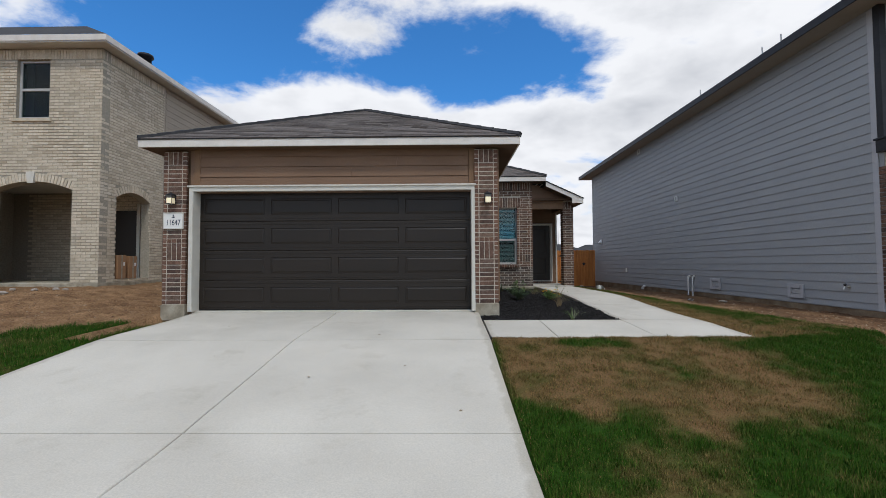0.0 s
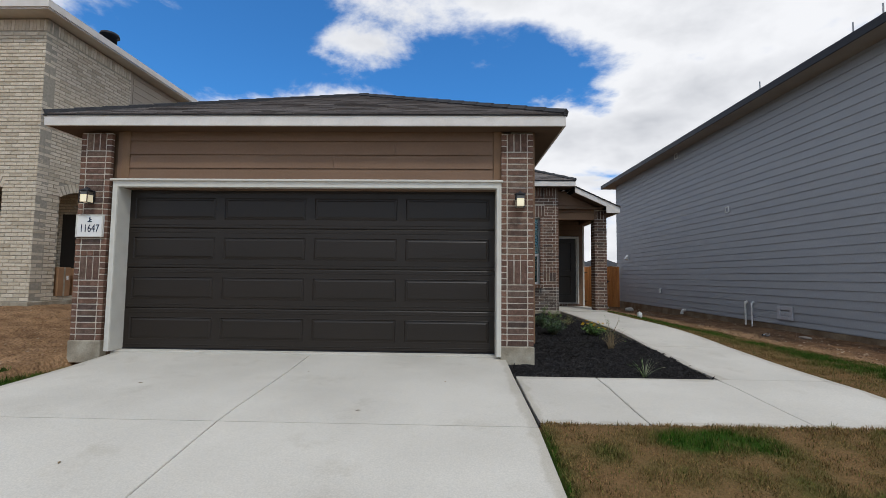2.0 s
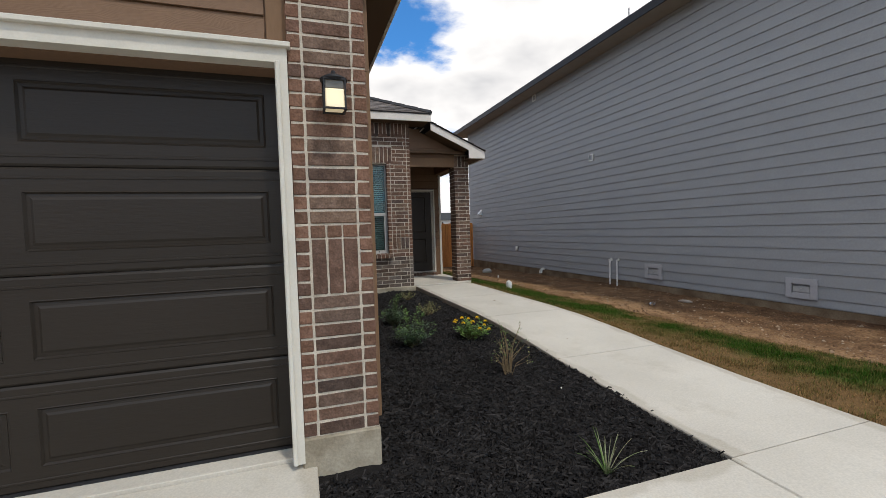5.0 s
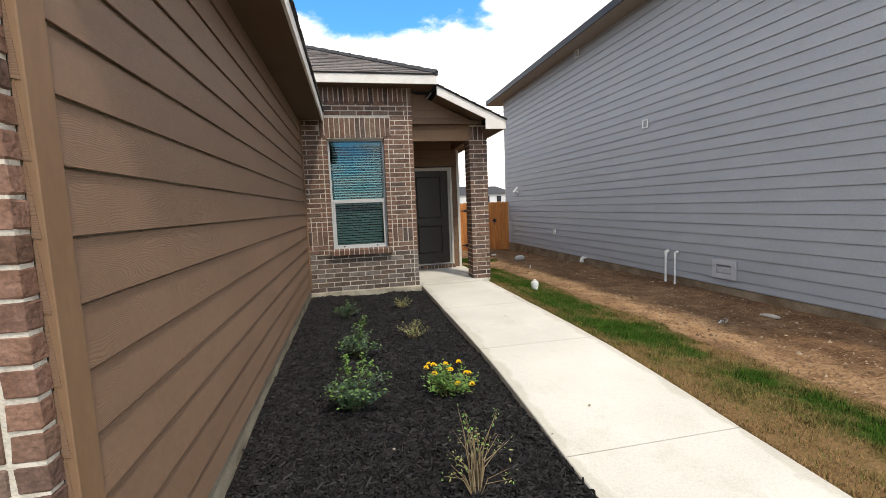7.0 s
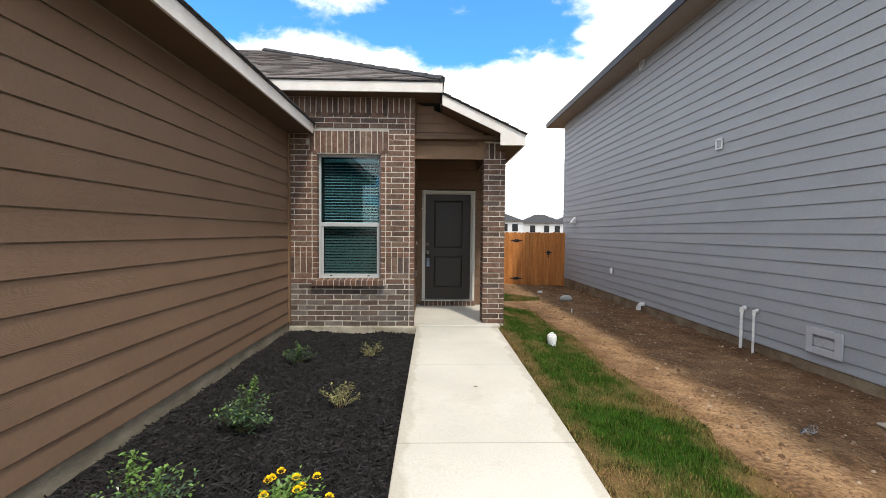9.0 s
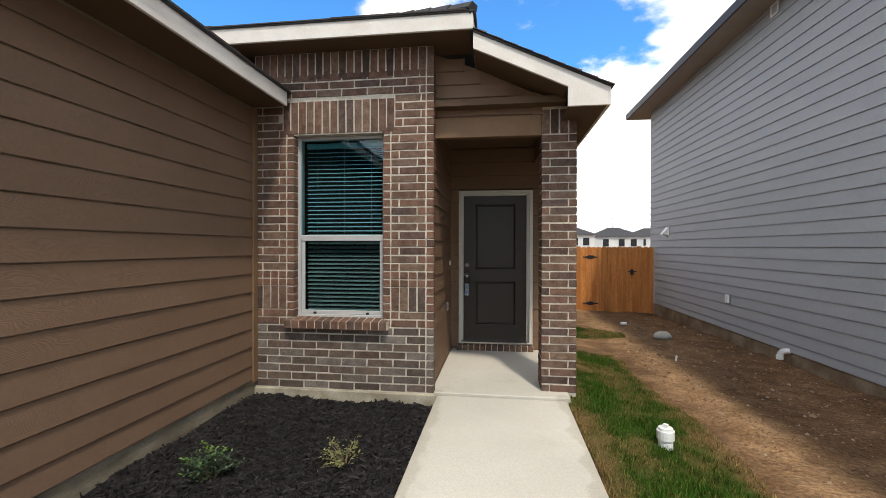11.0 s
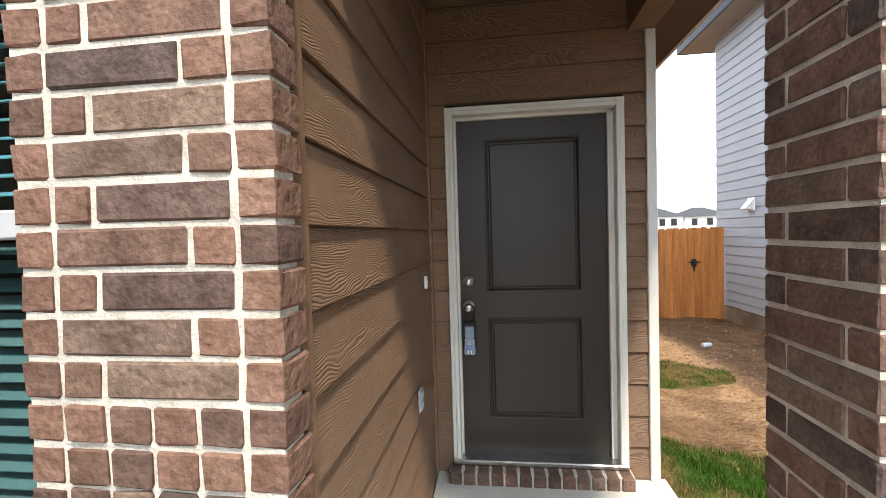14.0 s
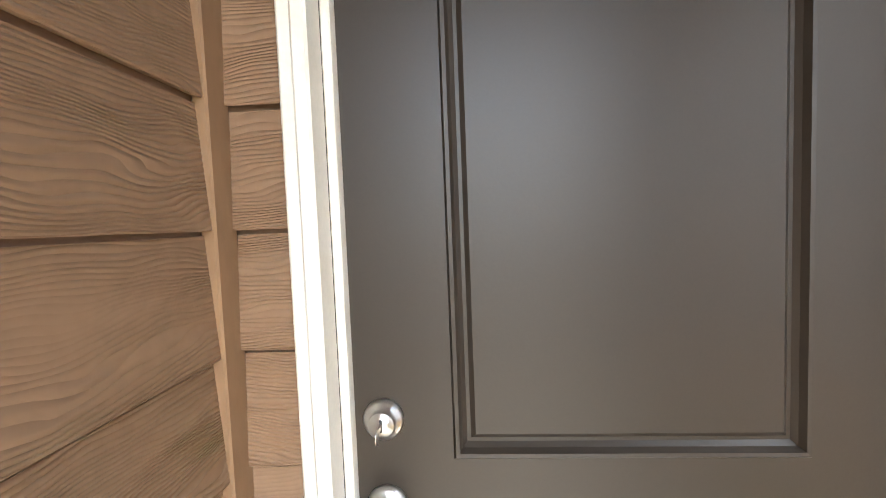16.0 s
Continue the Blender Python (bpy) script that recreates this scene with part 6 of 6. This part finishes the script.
    part("upper_glass", slab((-0.046, -0.131, 0.0145), (0.046, -0.039, 0.058), 0.003), "smoked", l, "dim upper glass under the hood")
    return l


wall_lantern(0.688, 1.965)
wall_lantern(-4.80, 1.985)


def lettering(text, at, size, mat, parent, turn=(90, 0, 0)):
    cu = bpy.data.curves.new("digits", "FONT")
    cu.body, cu.size, cu.extrude, cu.align_x, cu.align_y = text, size, 0.0012, "CENTER", "CENTER"
    cu.materials.append(M[mat])
    ob = new("digits", cu)
    ob.parent = parent
    ob.matrix_basis = pose(*at, *turn)
    ob.scale = (0.82, 1.12, 1)
    return ob


def number_plate(x, y, z, text, group="house number plates"):
    s = thing("house_number_plate", "white house number plate reading " + text, "number plate", (x, y, z), group)
    part("plate", slab((-0.172, -0.03, -0.138), (0.172, 0.0, 0.138), 0.004), "sign_face", s)
    bm = bmesh.new()
    for lo, hi in (((-0.178, -0.036, -0.144), (-0.16, -0.03, 0.144)), ((0.16, -0.036, -0.144), (0.178, -0.03, 0.144)), ((-0.16, -0.036, 0.128), (0.16, -0.03, 0.144)), ((-0.16, -0.036, -0.144), (0.16, -0.03, -0.128))):
        cuboid(bm, lo, hi, 0.002)
    part("rim", bm, "trim_cream", s)
    lettering(text, (0, -0.032, -0.035), 0.125, "ink", s)
    mk = bmesh.new()
    for lo, hi in (((-0.008, -0.033, 0.052), (0.008, -0.031, 0.108)), ((-0.028, -0.033, 0.05), (0.028, -0.031, 0.062)), ((0.008, -0.033, 0.078), (0.024, -0.031, 0.088))):
        cuboid(mk, lo, hi)
    part("emblem", mk, "ink", s)
    return s


number_plate(-4.785, 7.548, 1.61, "11647")

bell = thing("doorbell", "white plastic doorbell button on brown siding", "doorbell", (2.620, 15.13, 1.31))
part("plate", slab((0, -0.014, -0.032), (0.016, 0.014, 0.032), 0.004), "plastic_white", bell)
part("button", slab((0.016, -0.006, -0.010), (0.020, 0.006, 0.010), 0.002), "trim_cream", bell)
outlet = thing("outlet_cover", "grey metal weatherproof outlet cover on brown siding", "outlet", (2.616, 14.92, 0.78))
part("cover", slab((0, -0.032, -0.052), (0.012, 0.032, 0.052), 0.004), "plastic_grey", outlet)
part("lid", slab((0.012, -0.024, -0.042), (0.019, 0.024, -0.004), 0.003), "plastic_grey", outlet)
part("lid", slab((0.012, -0.024, 0.004), (0.019, 0.024, 0.042), 0.003), "plastic_grey", outlet)
dome = thing("porch_light", "white flush dome porch ceiling light", "ceiling light", (3.17, 14.50, 2.84))
part("base", lathe(bmesh.new(), [(0.097, -0.013), (0.097, 0.0)], (0, 0, 0), seg=24), "nickel", dome)
part("shade", lathe(bmesh.new(), [(0.01, -0.055), (0.045, -0.050), (0.075, -0.034), (0.088, -0.012)], (0, 0, 0), seg=24), "plastic_white", dome, "frosted white glass dome", True)

lock = thing("key_lockbox", "black key lockbox with open clear cover on the door knob", "lockbox", (2.828, 15.41, 0.985))
part("body", slab((-0.038, -0.022, -0.085), (0.038, 0.022, 0.062), 0.010), "black_metal", lock)
for sx in (-1, 1):
    part("side_rail", slab((sx * 0.033 - 0.005, -0.030, -0.075), (sx * 0.033 + 0.005, -0.020, 0.05), 0.003), "black_metal", lock)
part("face", slab((-0.027, -0.028, -0.030), (0.027, -0.020, 0.040), 0.006), "cover_clear", lock, "milky pale blue plastic face")
part("hinge", slab((-0.029, -0.031, -0.040), (0.029, -0.022, -0.031), 0.003), "plastic_grey", lock)
flap = part("cover", prism([(-0.028, -0.026, -0.040), (-0.032, -0.034, -0.112), (-0.026, -0.036, -0.120), (0.026, -0.036, -0.120), (0.032, -0.034, -0.112), (0.028, -0.026, -0.040)], (0, 0.006, 0)), "cover_clear", lock, "clear blue cover flipped down")
part("keypad", slab((-0.022, -0.0375, -0.100), (0.024, -0.033, -0.070), 0.002), "cover_blue", flap, "blue printed keypad strip")
part("latch", slab((-0.009, -0.036, -0.066), (0.011, -0.029, -0.048), 0.003), "plastic_grey", flap)
for x in (-0.010, 0.008):
    part("prong", slab((x - 0.003, -0.041, -0.112), (x + 0.003, -0.0355, -0.092), 0.0015), "plastic_white", flap)
sh = bmesh.new()
for sx in (-1, 1):
    tube(sh, (sx * 0.026, 0, 0.055), (sx * 0.026, 0, 0.135), 0.0055, seg=8)
for k in range(8):
    a0, a1 = math.pi * k / 8, math.pi * (k + 1) / 8
    tube(sh, (0.026 * math.cos(a0), 0, 0.135 + 0.026 * math.sin(a0)), (0.026 * math.cos(a1), 0, 0.135 + 0.026 * math.sin(a1)), 0.0055, seg=8)
part("shackle", sh, "black_metal", lock)

# ---- fixtures on the grey neighbour ----
NX = 7.497


def crawl_vent(y, z, w, h):
    v = thing("wall_vent", "grey framed utility vent cover low on the siding", "vent", (NX, y, z), "covers low on the wall")
    bm = bmesh.new()
    t = 0.085
    for lo, hi in (((-0.03, -w / 2, -h / 2), (0.0, -w / 2 + t, h / 2)), ((-0.03, w / 2 - t, -h / 2), (0.0, w / 2, h / 2)), ((-0.03, -w / 2 + t, h / 2 - t), (0.0, w / 2 - t, h / 2)), ((-0.03, -w / 2 + t, -h / 2), (0.0, w / 2 - t, -h / 2 + t))):
        cuboid(bm, lo, hi, 0.004)
    part("frame", bm, "trim_grey", v)
    part("cover", slab((-0.016, -w / 2 + t + 0.01, -h / 2 + t + 0.01), (0.004, w / 2 - t - 0.01, h / 2 - t - 0.03), 0.004), "plastic_grey", v)
    part("screw", slab((-0.019, -0.006, -0.006), (-0.014, 0.006, 0.006)), "nickel", v)


crawl_vent(12.30, 0.25, 0.46, 0.31)
crawl_vent(9.50, 0.22, 0.42, 0.30)


def drain_pipe(y, top, r):
    p = thing("drain_pipe", "white plastic drain pipe turned down the wall", "pipe", (NX - 0.05, y, 0), "pipes on the grey wall")
    bm = bmesh.new()
    tube(bm, (0, 0, -0.25), (0, 0, top - 0.03), r)
    tube(bm, (0, 0, top - 0.05), (0, 0, top + 0.02), r * 1.35)
    tube(bm, (0, 0, top), (0.06, 0, top + 0.02), r * 1.3)
    part("tube", bm, "pvc", p)
    part("flange", tube(bmesh.new(), (0.042, 0, top + 0.012), (0.052, 0, top + 0.014), r * 2.0), "pvc", p)


drain_pipe(13.59, 0.42, 0.021)
drain_pipe(13.35, 0.42, 0.016)
el = thing("pipe_elbow", "white plastic pipe elbow out of the wall", "pipe", (NX, 16.6, -0.02))
bm = bmesh.new()
for k in range(5):
    a0, a1 = math.pi / 2 * k / 5, math.pi / 2 * (k + 1) / 5
    tube(bm, (-0.04 - 0.07 * math.sin(a0), 0, -0.07 + 0.07 * math.cos(a0)), (-0.04 - 0.07 * math.sin(a1), 0, -0.07 + 0.07 * math.cos(a1)), 0.042)
tube(bm, (0.02, 0, 0), (-0.05, 0, 0), 0.042)
tube(bm, (-0.11, 0, -0.06), (-0.11, 0, -0.12), 0.048)
part("elbow", bm, "pvc", el)
tap = thing("hose_tap", "metal garden hose tap on the grey wall", "tap", (NX, 8.27, 0.37))
part("spout", tube(tube(bmesh.new(), (0, 0, 0), (-0.09, 0, 0), 0.014), (-0.085, 0, 0.0), (-0.11, 0, -0.05), 0.012), "nickel", tap)
part("flange", tube(bmesh.new(), (0, 0, 0), (-0.008, 0, 0), 0.032), "nickel", tap)
part("wheel", tube(bmesh.new(), (-0.075, 0, 0.03), (-0.09, 0, 0.045), 0.024), "black_metal", tap)
for y, z, s in ((14.27, 2.95, 0.085), (16.94, 5.22, 0.095)):
    b = thing("wall_box", "small white square wall vent on grey siding", "vent", (NX, y, z), "square vents on the grey wall")
    bm = bmesh.new()
    for lo, hi in (((-0.02, -s, -s), (0, -s + 0.025, s)), ((-0.02, s - 0.025, -s), (0, s, s)), ((-0.02, -s + 0.025, s - 0.025), (0, s - 0.025, s)), ((-0.02, -s + 0.025, -s), (0, s - 0.025, -s + 0.025))):
        cuboid(bm, lo, hi, 0.003)
    part("frame", bm, "plastic_white", b)
    part("flap", slab((-0.012, -s + 0.03, -s + 0.03), (0.002, s - 0.03, s - 0.03), 0.003), "siding_grey", b)
ob2 = thing("outdoor_outlet", "white outdoor outlet cover on grey siding", "outlet", (NX, 18.27, 0.56))
part("cover", slab((-0.045, -0.05, -0.075), (0.0, 0.05, 0.075), 0.008), "plastic_white", ob2)
part("mount", slab((-0.012, -0.065, -0.09), (0.004, 0.065, 0.09), 0.004), "siding_grey", ob2)
hood = thing("dryer_vent", "pale metal dryer vent hood on grey siding", "vent", (NX, 21.25, 1.92))
part("hood", prism([(0.0, -0.09, 0.10), (-0.13, -0.09, -0.05), (-0.13, -0.09, -0.08), (0.0, -0.09, -0.10)], (0, 0.18, 0)), "plastic_white", hood)
part("plate", slab((-0.006, -0.11, -0.12), (0.004, 0.11, 0.12), 0.002), "plastic_white", hood)
for y in (13.2, 10.6, 10.0):
    v = thing("roof_pipe", "thin grey vent pipe standing on the dark roof", "pipe", (7.75, y, RZ + 0.36))
    part("tube", tube(bmesh.new(), (0, 0, 0), (0, 0, 0.30), 0.014), "plastic_grey", v)
    part("boot", lathe(bmesh.new(), [(0.11, -0.03), (0.06, 0.04), (0.03, 0.10)], (0, 0, 0), seg=12), "black_metal", v)

# front of the grey house
wall_nf = setting("wall_neighbour_front", slab((7.60, 7.58, 2.62), (15.0, 7.78, 5.5)), "siding_white", "white lap-sided front of the neighbouring house", "wall")
siding(wall_nf, (7.62, 7.58), (12.0, 7.58), (0, -1), rows_of(2.95, 5.42, 0.09, 4.38), "siding_white")
siding(wall_nf, (7.92, 7.60), (12.0, 7.60), (0, -1), rows_of(2.20, 2.70, 0.09, 4.08), "siding_white")
part("corner_board", slab((7.50, 7.53, 2.95), (7.62, 7.64, 5.42), 0.004), "black_metal", wall_nf, "black corner board")
part("band", slab((7.42, 7.28, 2.72), (15, 7.60, 2.93), 0.006), "black_metal", wall_nf, "black painted band board")
part("band_cap", slab((7.40, 7.25, 2.93), (15, 7.62, 2.965), 0.004), "black_metal", wall_nf)
setting("wall_neighbour_pier", slab((7.53, 7.50, -0.2), (7.93, 7.72, 2.72)), "mortar", "wall behind the brick pier", "wall")
pier_n = thing("neighbour_brick_pier", "dark brick pier with pale joints on a concrete base", "brick pier", (0, 0, 0))
part("base", slab((7.49, 7.42, -0.4), (7.92, 7.55, 0.12), 0.008), "foundation", pier_n)
z = 0.13
while z < 2.42:
    for x in (7.51, 7.51 + 0.404 - BE):
        brick(pier_n, x, z, BE, BH, 7.44, d=0.09, mat="brick_end")
    brick(pier_n, 7.51 + BE + J, z, BL, BH, 7.44)
    brick(pier_n, 7.455, z, 0.19, BH, 7.505, nrm=(-1, 0))
    z += C
for k in range(5):
    brick(pier_n, 7.51 + k * 0.081, z, 0.0715, 2.70 - z, 7.44)
number_plate(7.70, 7.438, 1.60, "11643")
ln = thing("wall_lantern", "black metal wall lantern on a brick pier", "wall lamp", (7.76, 7.44, 1.95))
part("body", slab((-0.05, -0.13, -0.08), (0.05, -0.03, 0.06), 0.006), "lamp_glass", ln)
part("hood", slab((-0.06, -0.14, 0.06), (0.06, 0.0, 0.085), 0.006), "black_metal", ln)
part("arm", slab((-0.012, -0.05, -0.02), (0.012, 0.0, 0.05), 0.003), "black_metal", ln)
gd = thing("garage_door", "closed dark brown garage door of the neighbouring house", "garage door", (0, 0, 0))
for k in range(4):
    part("section", slab((7.98, 7.66, 0.06 + k * 0.53), (12.8, 7.70, 0.585 + k * 0.53), 0.006), "garage_door", gd)
setting("trim_neighbour_garage", slab((7.925, 7.56, 0.05), (7.985, 7.72, 2.2), 0.004), "trim_grey", "grey garage door casing", "door casing")

# ---- yard things ----
clean = thing("cleanout_pipe", "white plastic sewer cleanout cap in the grass", "pipe", (4.50, 13.05, ground_z(4.50, 13.05)))
part("tube", tube(bmesh.new(), (0, 0, -0.1), (0, 0, 0.14), 0.052, seg=18), "pvc", clean)
part("collar", tube(bmesh.new(), (0, 0, 0.10), (0, 0, 0.165), 0.062, seg=18), "pvc", clean)
part("plug", tube(tube(bmesh.new(), (0, 0, 0.165), (0, 0, 0.185), 0.05, seg=18), (0, 0, 0.185), (0, 0, 0.21), 0.022, seg=4), "pvc", clean)


def on_ground(x, y, lift=0.0):
    return (x, y, ground_z(x, y) + lift)


pebble("concrete_lump", on_ground(6.28, 18.1, 0.05), (0.17, 0.13, 0.15), "pale_lump", "pale lump of leftover concrete on the dirt", "rubble", 3)
pebble("concrete_lump", on_ground(6.8, 10.9, 0.03), (0.12, 0.05, 0.07), "rubble", "flat broken piece of concrete on the dirt", "rubble", 5, 0.4)
cup = thing("crushed_cup", "crushed white paper cup lying on the dirt", "litter", on_ground(6.0, 19.6, 0.03))
part("cup", tube(bmesh.new(), (-0.07, 0, 0), (0.06, 0.02, 0.01), 0.04, 0.03), "plastic_white", cup)
stake = thing("survey_stub", "short white plastic stub in the dirt", "stake", on_ground(5.85, 16.4))
part("stub", tube(bmesh.new(), (0, 0, -0.05), (0.02, 0, 0.09), 0.014), "pvc", stake)
bottle = thing("plastic_bottle", "crushed clear plastic bottle lying on the dirt", "litter", on_ground(5.95, 10.75, 0.03))
part("bottle", lathe(bmesh.new(), [(0.02, -0.10), (0.032, -0.09), (0.027, -0.03), (0.033, 0.02), (0.018, 0.07), (0.012, 0.09)], (0, 0, 0), (1, 0.4, 0.1), 12), "lamp_glass", bottle, "", True)
rng = random.Random(21)
verts, faces = [], []
for k in range(15000):
    if k % 3:
        x, y = rng.uniform(5.2, 7.4), rng.uniform(5.0, 21.5)
    else:
        x, y = rng.uniform(-12.5, -5.2), rng.uniform(5.5, 11.5)
    if lawn_mask(x, y) > -0.05:
        continue
    s = rng.choice((0.006, 0.008, 0.010, 0.013, 0.017, 0.028 if k % 4 == 0 else 0.012)) * rng.uniform(0.7, 1.4)
    zc = ground_z(x, y) + s * 0.25
    i = len(verts)
    for dx, dy, dz in ((1, 0, 0), (-1, 0, 0), (0, 1, 0), (0, -1, 0), (0.2, 0.1, 0.8), (-0.3, 0.3, 0.6)):
        verts.append((x + dx * s * rng.uniform(0.6, 1.2), y + dy * s * rng.uniform(0.6, 1.2), zc + dz * s * rng.uniform(0.6, 1.1) - s * 0.3))
    faces += [(i, i + 2, i + 4), (i + 2, i + 5, i + 4), (i + 2, i + 1, i + 5), (i + 1, i + 3, i + 5), (i + 3, i + 4, i + 5), (i + 3, i, i + 4)]
M["clod"] = material("clod", (1, 1, 1), (0.7, 0.7, 0.7), scale=20, rough=0.95, ramp=[(0.15, 0.082, 0.043), (0.19, 0.105, 0.055), (0.12, 0.066, 0.036), (0.22, 0.128, 0.07), (0.40, 0.31, 0.22)], per_object=1, island=True)
tagged(mesh_object("clods", verts, faces, "clod", False), "scattered dirt clods and small stones", "stones", kind="stuff")
for k, (x, y) in enumerate(((-0.9, 5.75), (-0.45, 4.6), (-1.35, 4.3), (0.1, 3.6), (-2.6, 4.9), (-3.2, 6.4), (-0.2, 6.6), (3.3, 11.2), (3.1, 9.0), (-1.7, 6.9))):
    lf = thing("dry_leaf", "tiny curled dry leaf on the concrete", "leaf", (x, y, (drive_z(y) if x < 1 else walk_z(y)) + 0.003), "leaves on the concrete")
    part("blade", prism([(-0.02, 0, 0.0), (0.0, -0.008, 0.004), (0.022, 0, 0.001), (0.0, 0.009, 0.003)], (0, 0, 0.0015)), "stem_dry", lf).rotation_euler = (0, 0, k * 1.3)

# ---- fence with gate ----
FY, FZ0, FZ1 = 22.15, -0.34, 1.55
fence = thing("fence_gate", "orange-stained cedar board gate with black hinges and latch", "gate", (0, 0, 0))
picket = mesh_from("picket", prism([(-0.067, 0, 0), (0.067, 0, 0), (0.067, 0, 1.83), (0.045, 0, 1.87), (-0.045, 0, 1.87), (-0.067, 0, 1.83)], (0, 0.018, 0)))
picket.materials.append(M["cedar"])
rng = random.Random(4)
for x in np.arange(3.95, 7.42, 0.1385):
    ob = new("picket", picket)
    ob.parent = fence
    ob.matrix_basis = pose(float(x), FY + rng.uniform(-0.003, 0.003), FZ0 + rng.uniform(-0.012, 0.012))
for zr in (0.0, 1.1, 1.6):
    part("rail", slab((3.88, FY + 0.02, FZ0 + 0.12 + zr), (7.48, FY + 0.06, FZ0 + 0.21 + zr), 0.003), "cedar", fence)
part("batten", slab((7.05, FY - 0.02, FZ0), (7.14, FY, FZ1), 0.003), "cedar", fence)
for z in (1.24, -0.06):
    for sx in (-1, 1):
        bm2 = prism([(5.80, FY - 0.012, z - 0.05), (5.80 + sx * 0.06, FY - 0.012, z - 0.045), (5.80 + sx * 0.10, FY - 0.012, z - 0.02), (5.80 + sx * 0.20, FY - 0.012, z - 0.012), (5.80 + sx * 0.22, FY - 0.012, z), (5.80 + sx * 0.20, FY - 0.012, z + 0.012), (5.80 + sx * 0.10, FY - 0.012, z + 0.02), (5.80 + sx * 0.06, FY - 0.012, z + 0.045), (5.80, FY - 0.012, z + 0.05)], (0, 0.01, 0))
        part("hinge", bm2, "black_metal", fence, "black strap hinge")
lt = bmesh.new()
cuboid(lt, (6.86, FY - 0.03, 0.76), (6.95, FY - 0.004, 0.90), 0.006)
cuboid(lt, (6.80, FY - 0.045, 0.83), (7.02, FY - 0.03, 0.855), 0.004)
tube(lt, (6.90, FY - 0.04, 0.76), (6.90, FY - 0.04, 0.66), 0.012, seg=8)
part("latch", lt, "black_metal", fence, "black metal gate latch")

# ---- far houses ----
M["far_wall"] = material("far_wall", (0.62, 0.62, 0.60), (0.52, 0.52, 0.50), scale=0.4, rough=0.8)
M["far_green"] = material("far_green", (0.05, 0.085, 0.035), (0.075, 0.10, 0.05), scale=0.2, rough=0.9, fine=0.3, fine_scale=1.5)


def far_house(x, y, w, d, h, seed):
    t = thing("far_house", "distant white two-storey house with a dark roof", "house", (x, y, -0.6), "far houses")
    part("wall", slab((-w / 2, -d / 2, 0), (w / 2, d / 2, h)), "far_wall", t)
    bm = bmesh.new()
    e = 0.4
    v = [bm.verts.new(p) for p in ((-w / 2 - e, -d / 2 - e, h), (w / 2 + e, -d / 2 - e, h), (w / 2 + e, d / 2 + e, h), (-w / 2 - e, d / 2 + e, h), (-w * 0.12, 0, h + w * 0.22), (w * 0.12, 0, h + w * 0.22))]
    for f in ((0, 1, 5, 4), (1, 2, 5), (2, 3, 4, 5), (3, 0, 4), (3, 2, 1, 0)):
        bm.faces.new([v[i] for i in f])
    part("roof", bm, "shingle_dark", t)
    for k, (fx, fz) in enumerate(((-0.28, 0.72), (0.05, 0.72), (0.3, 0.72), (-0.25, 0.28), (0.2, 0.28))):
        part("window", slab((fx * w - 0.55, -d / 2 - 0.06, fz * h - 0.7), (fx * w + 0.55, -d / 2 + 0.02, fz * h + 0.7)), "dark_inside", t)


for k, (x, y, w, h) in enumerate(((16.5, 95, 8, 4.4), (26.5, 102, 9, 4.2), (36, 110, 9, 4.4), (46, 112, 9, 4.3), (6, 118, 9, 4.2), (-30, 120, 9, 4.5), (-44, 118, 9, 4.5), (56, 96, 9, 4.3))):
    far_house(x, y, w, 9, h, k)
hills = bmesh.new()
hv = []
for i in range(81):
    x = -700 + i * 17.5
    h = 5 + 5 * noise.noise((x * 0.01, 0, 0)) + 2.0 * noise.noise((x * 0.06, 3, 0))
    hv.append([hills.verts.new((x, 380, -2)), hills.verts.new((x, 390, max(1.0, h))), hills.verts.new((x, 430, -2))])
for a, b in zip(hv, hv[1:]):
    hills.faces.new((a[0], b[0], b[1], a[1])); hills.faces.new((a[1], b[1], b[2], a[2]))
setting("backdrop", hills, "far_green", "low green wooded rise on the horizon", "hill")
mast = thing("radio_mast", "thin distant lattice mast", "mast", (42, 165, 0))
part("mast", tube(bmesh.new(), (0, 0, -1), (0, 0, 14), 0.25, 0.08, 4), "plastic_grey", mast)

# ---- things by the tan house ----
for k, (y, w, h) in enumerate(((11.32, 0.30, 0.62), (11.72, 0.28, 0.60))):
    bx = thing("cardboard_box", "tall brown cardboard box standing in the arched opening", "box", (LX - 0.13, y, 0.5), "boxes in the porch")
    part("carton", slab((-0.14, -w / 2, 0), (0.14, w / 2, h), 0.006), "cardboard", bx)
    part("tape", slab((0.139, -0.02, 0.0), (0.142, 0.02, h)), "foundation", bx)
    part("label", slab((0.139, 0.05, h * 0.55), (0.1425, 0.10, h * 0.7)), "sign_face", bx)
jamb2 = setting("trim_tan_door", slab((-9.36, 12.86, 0.42), (-9.26, 12.94, 2.7), 0.004), "trim_cream", "pale door casing inside the tan porch", "door casing")
setting("door_2", slab((-10.2, 12.90, 0.42), (-9.36, 12.935, 2.5), 0.004), "door_paint", "dark front door inside the tan porch", "door")
for k in range(9):
    x, y = -7.9 - 0.35 * k + 0.2 * math.sin(k * 5), 8.9 + 0.5 * math.sin(k * 2.3)
    pebble("rubble", on_ground(x, y, 0.02), (0.07 + 0.03 * math.sin(k), 0.05, 0.06), "rubble", "pale broken stone on the dirt", "stone", k + 30, 0.6, "rubble by the tan house")
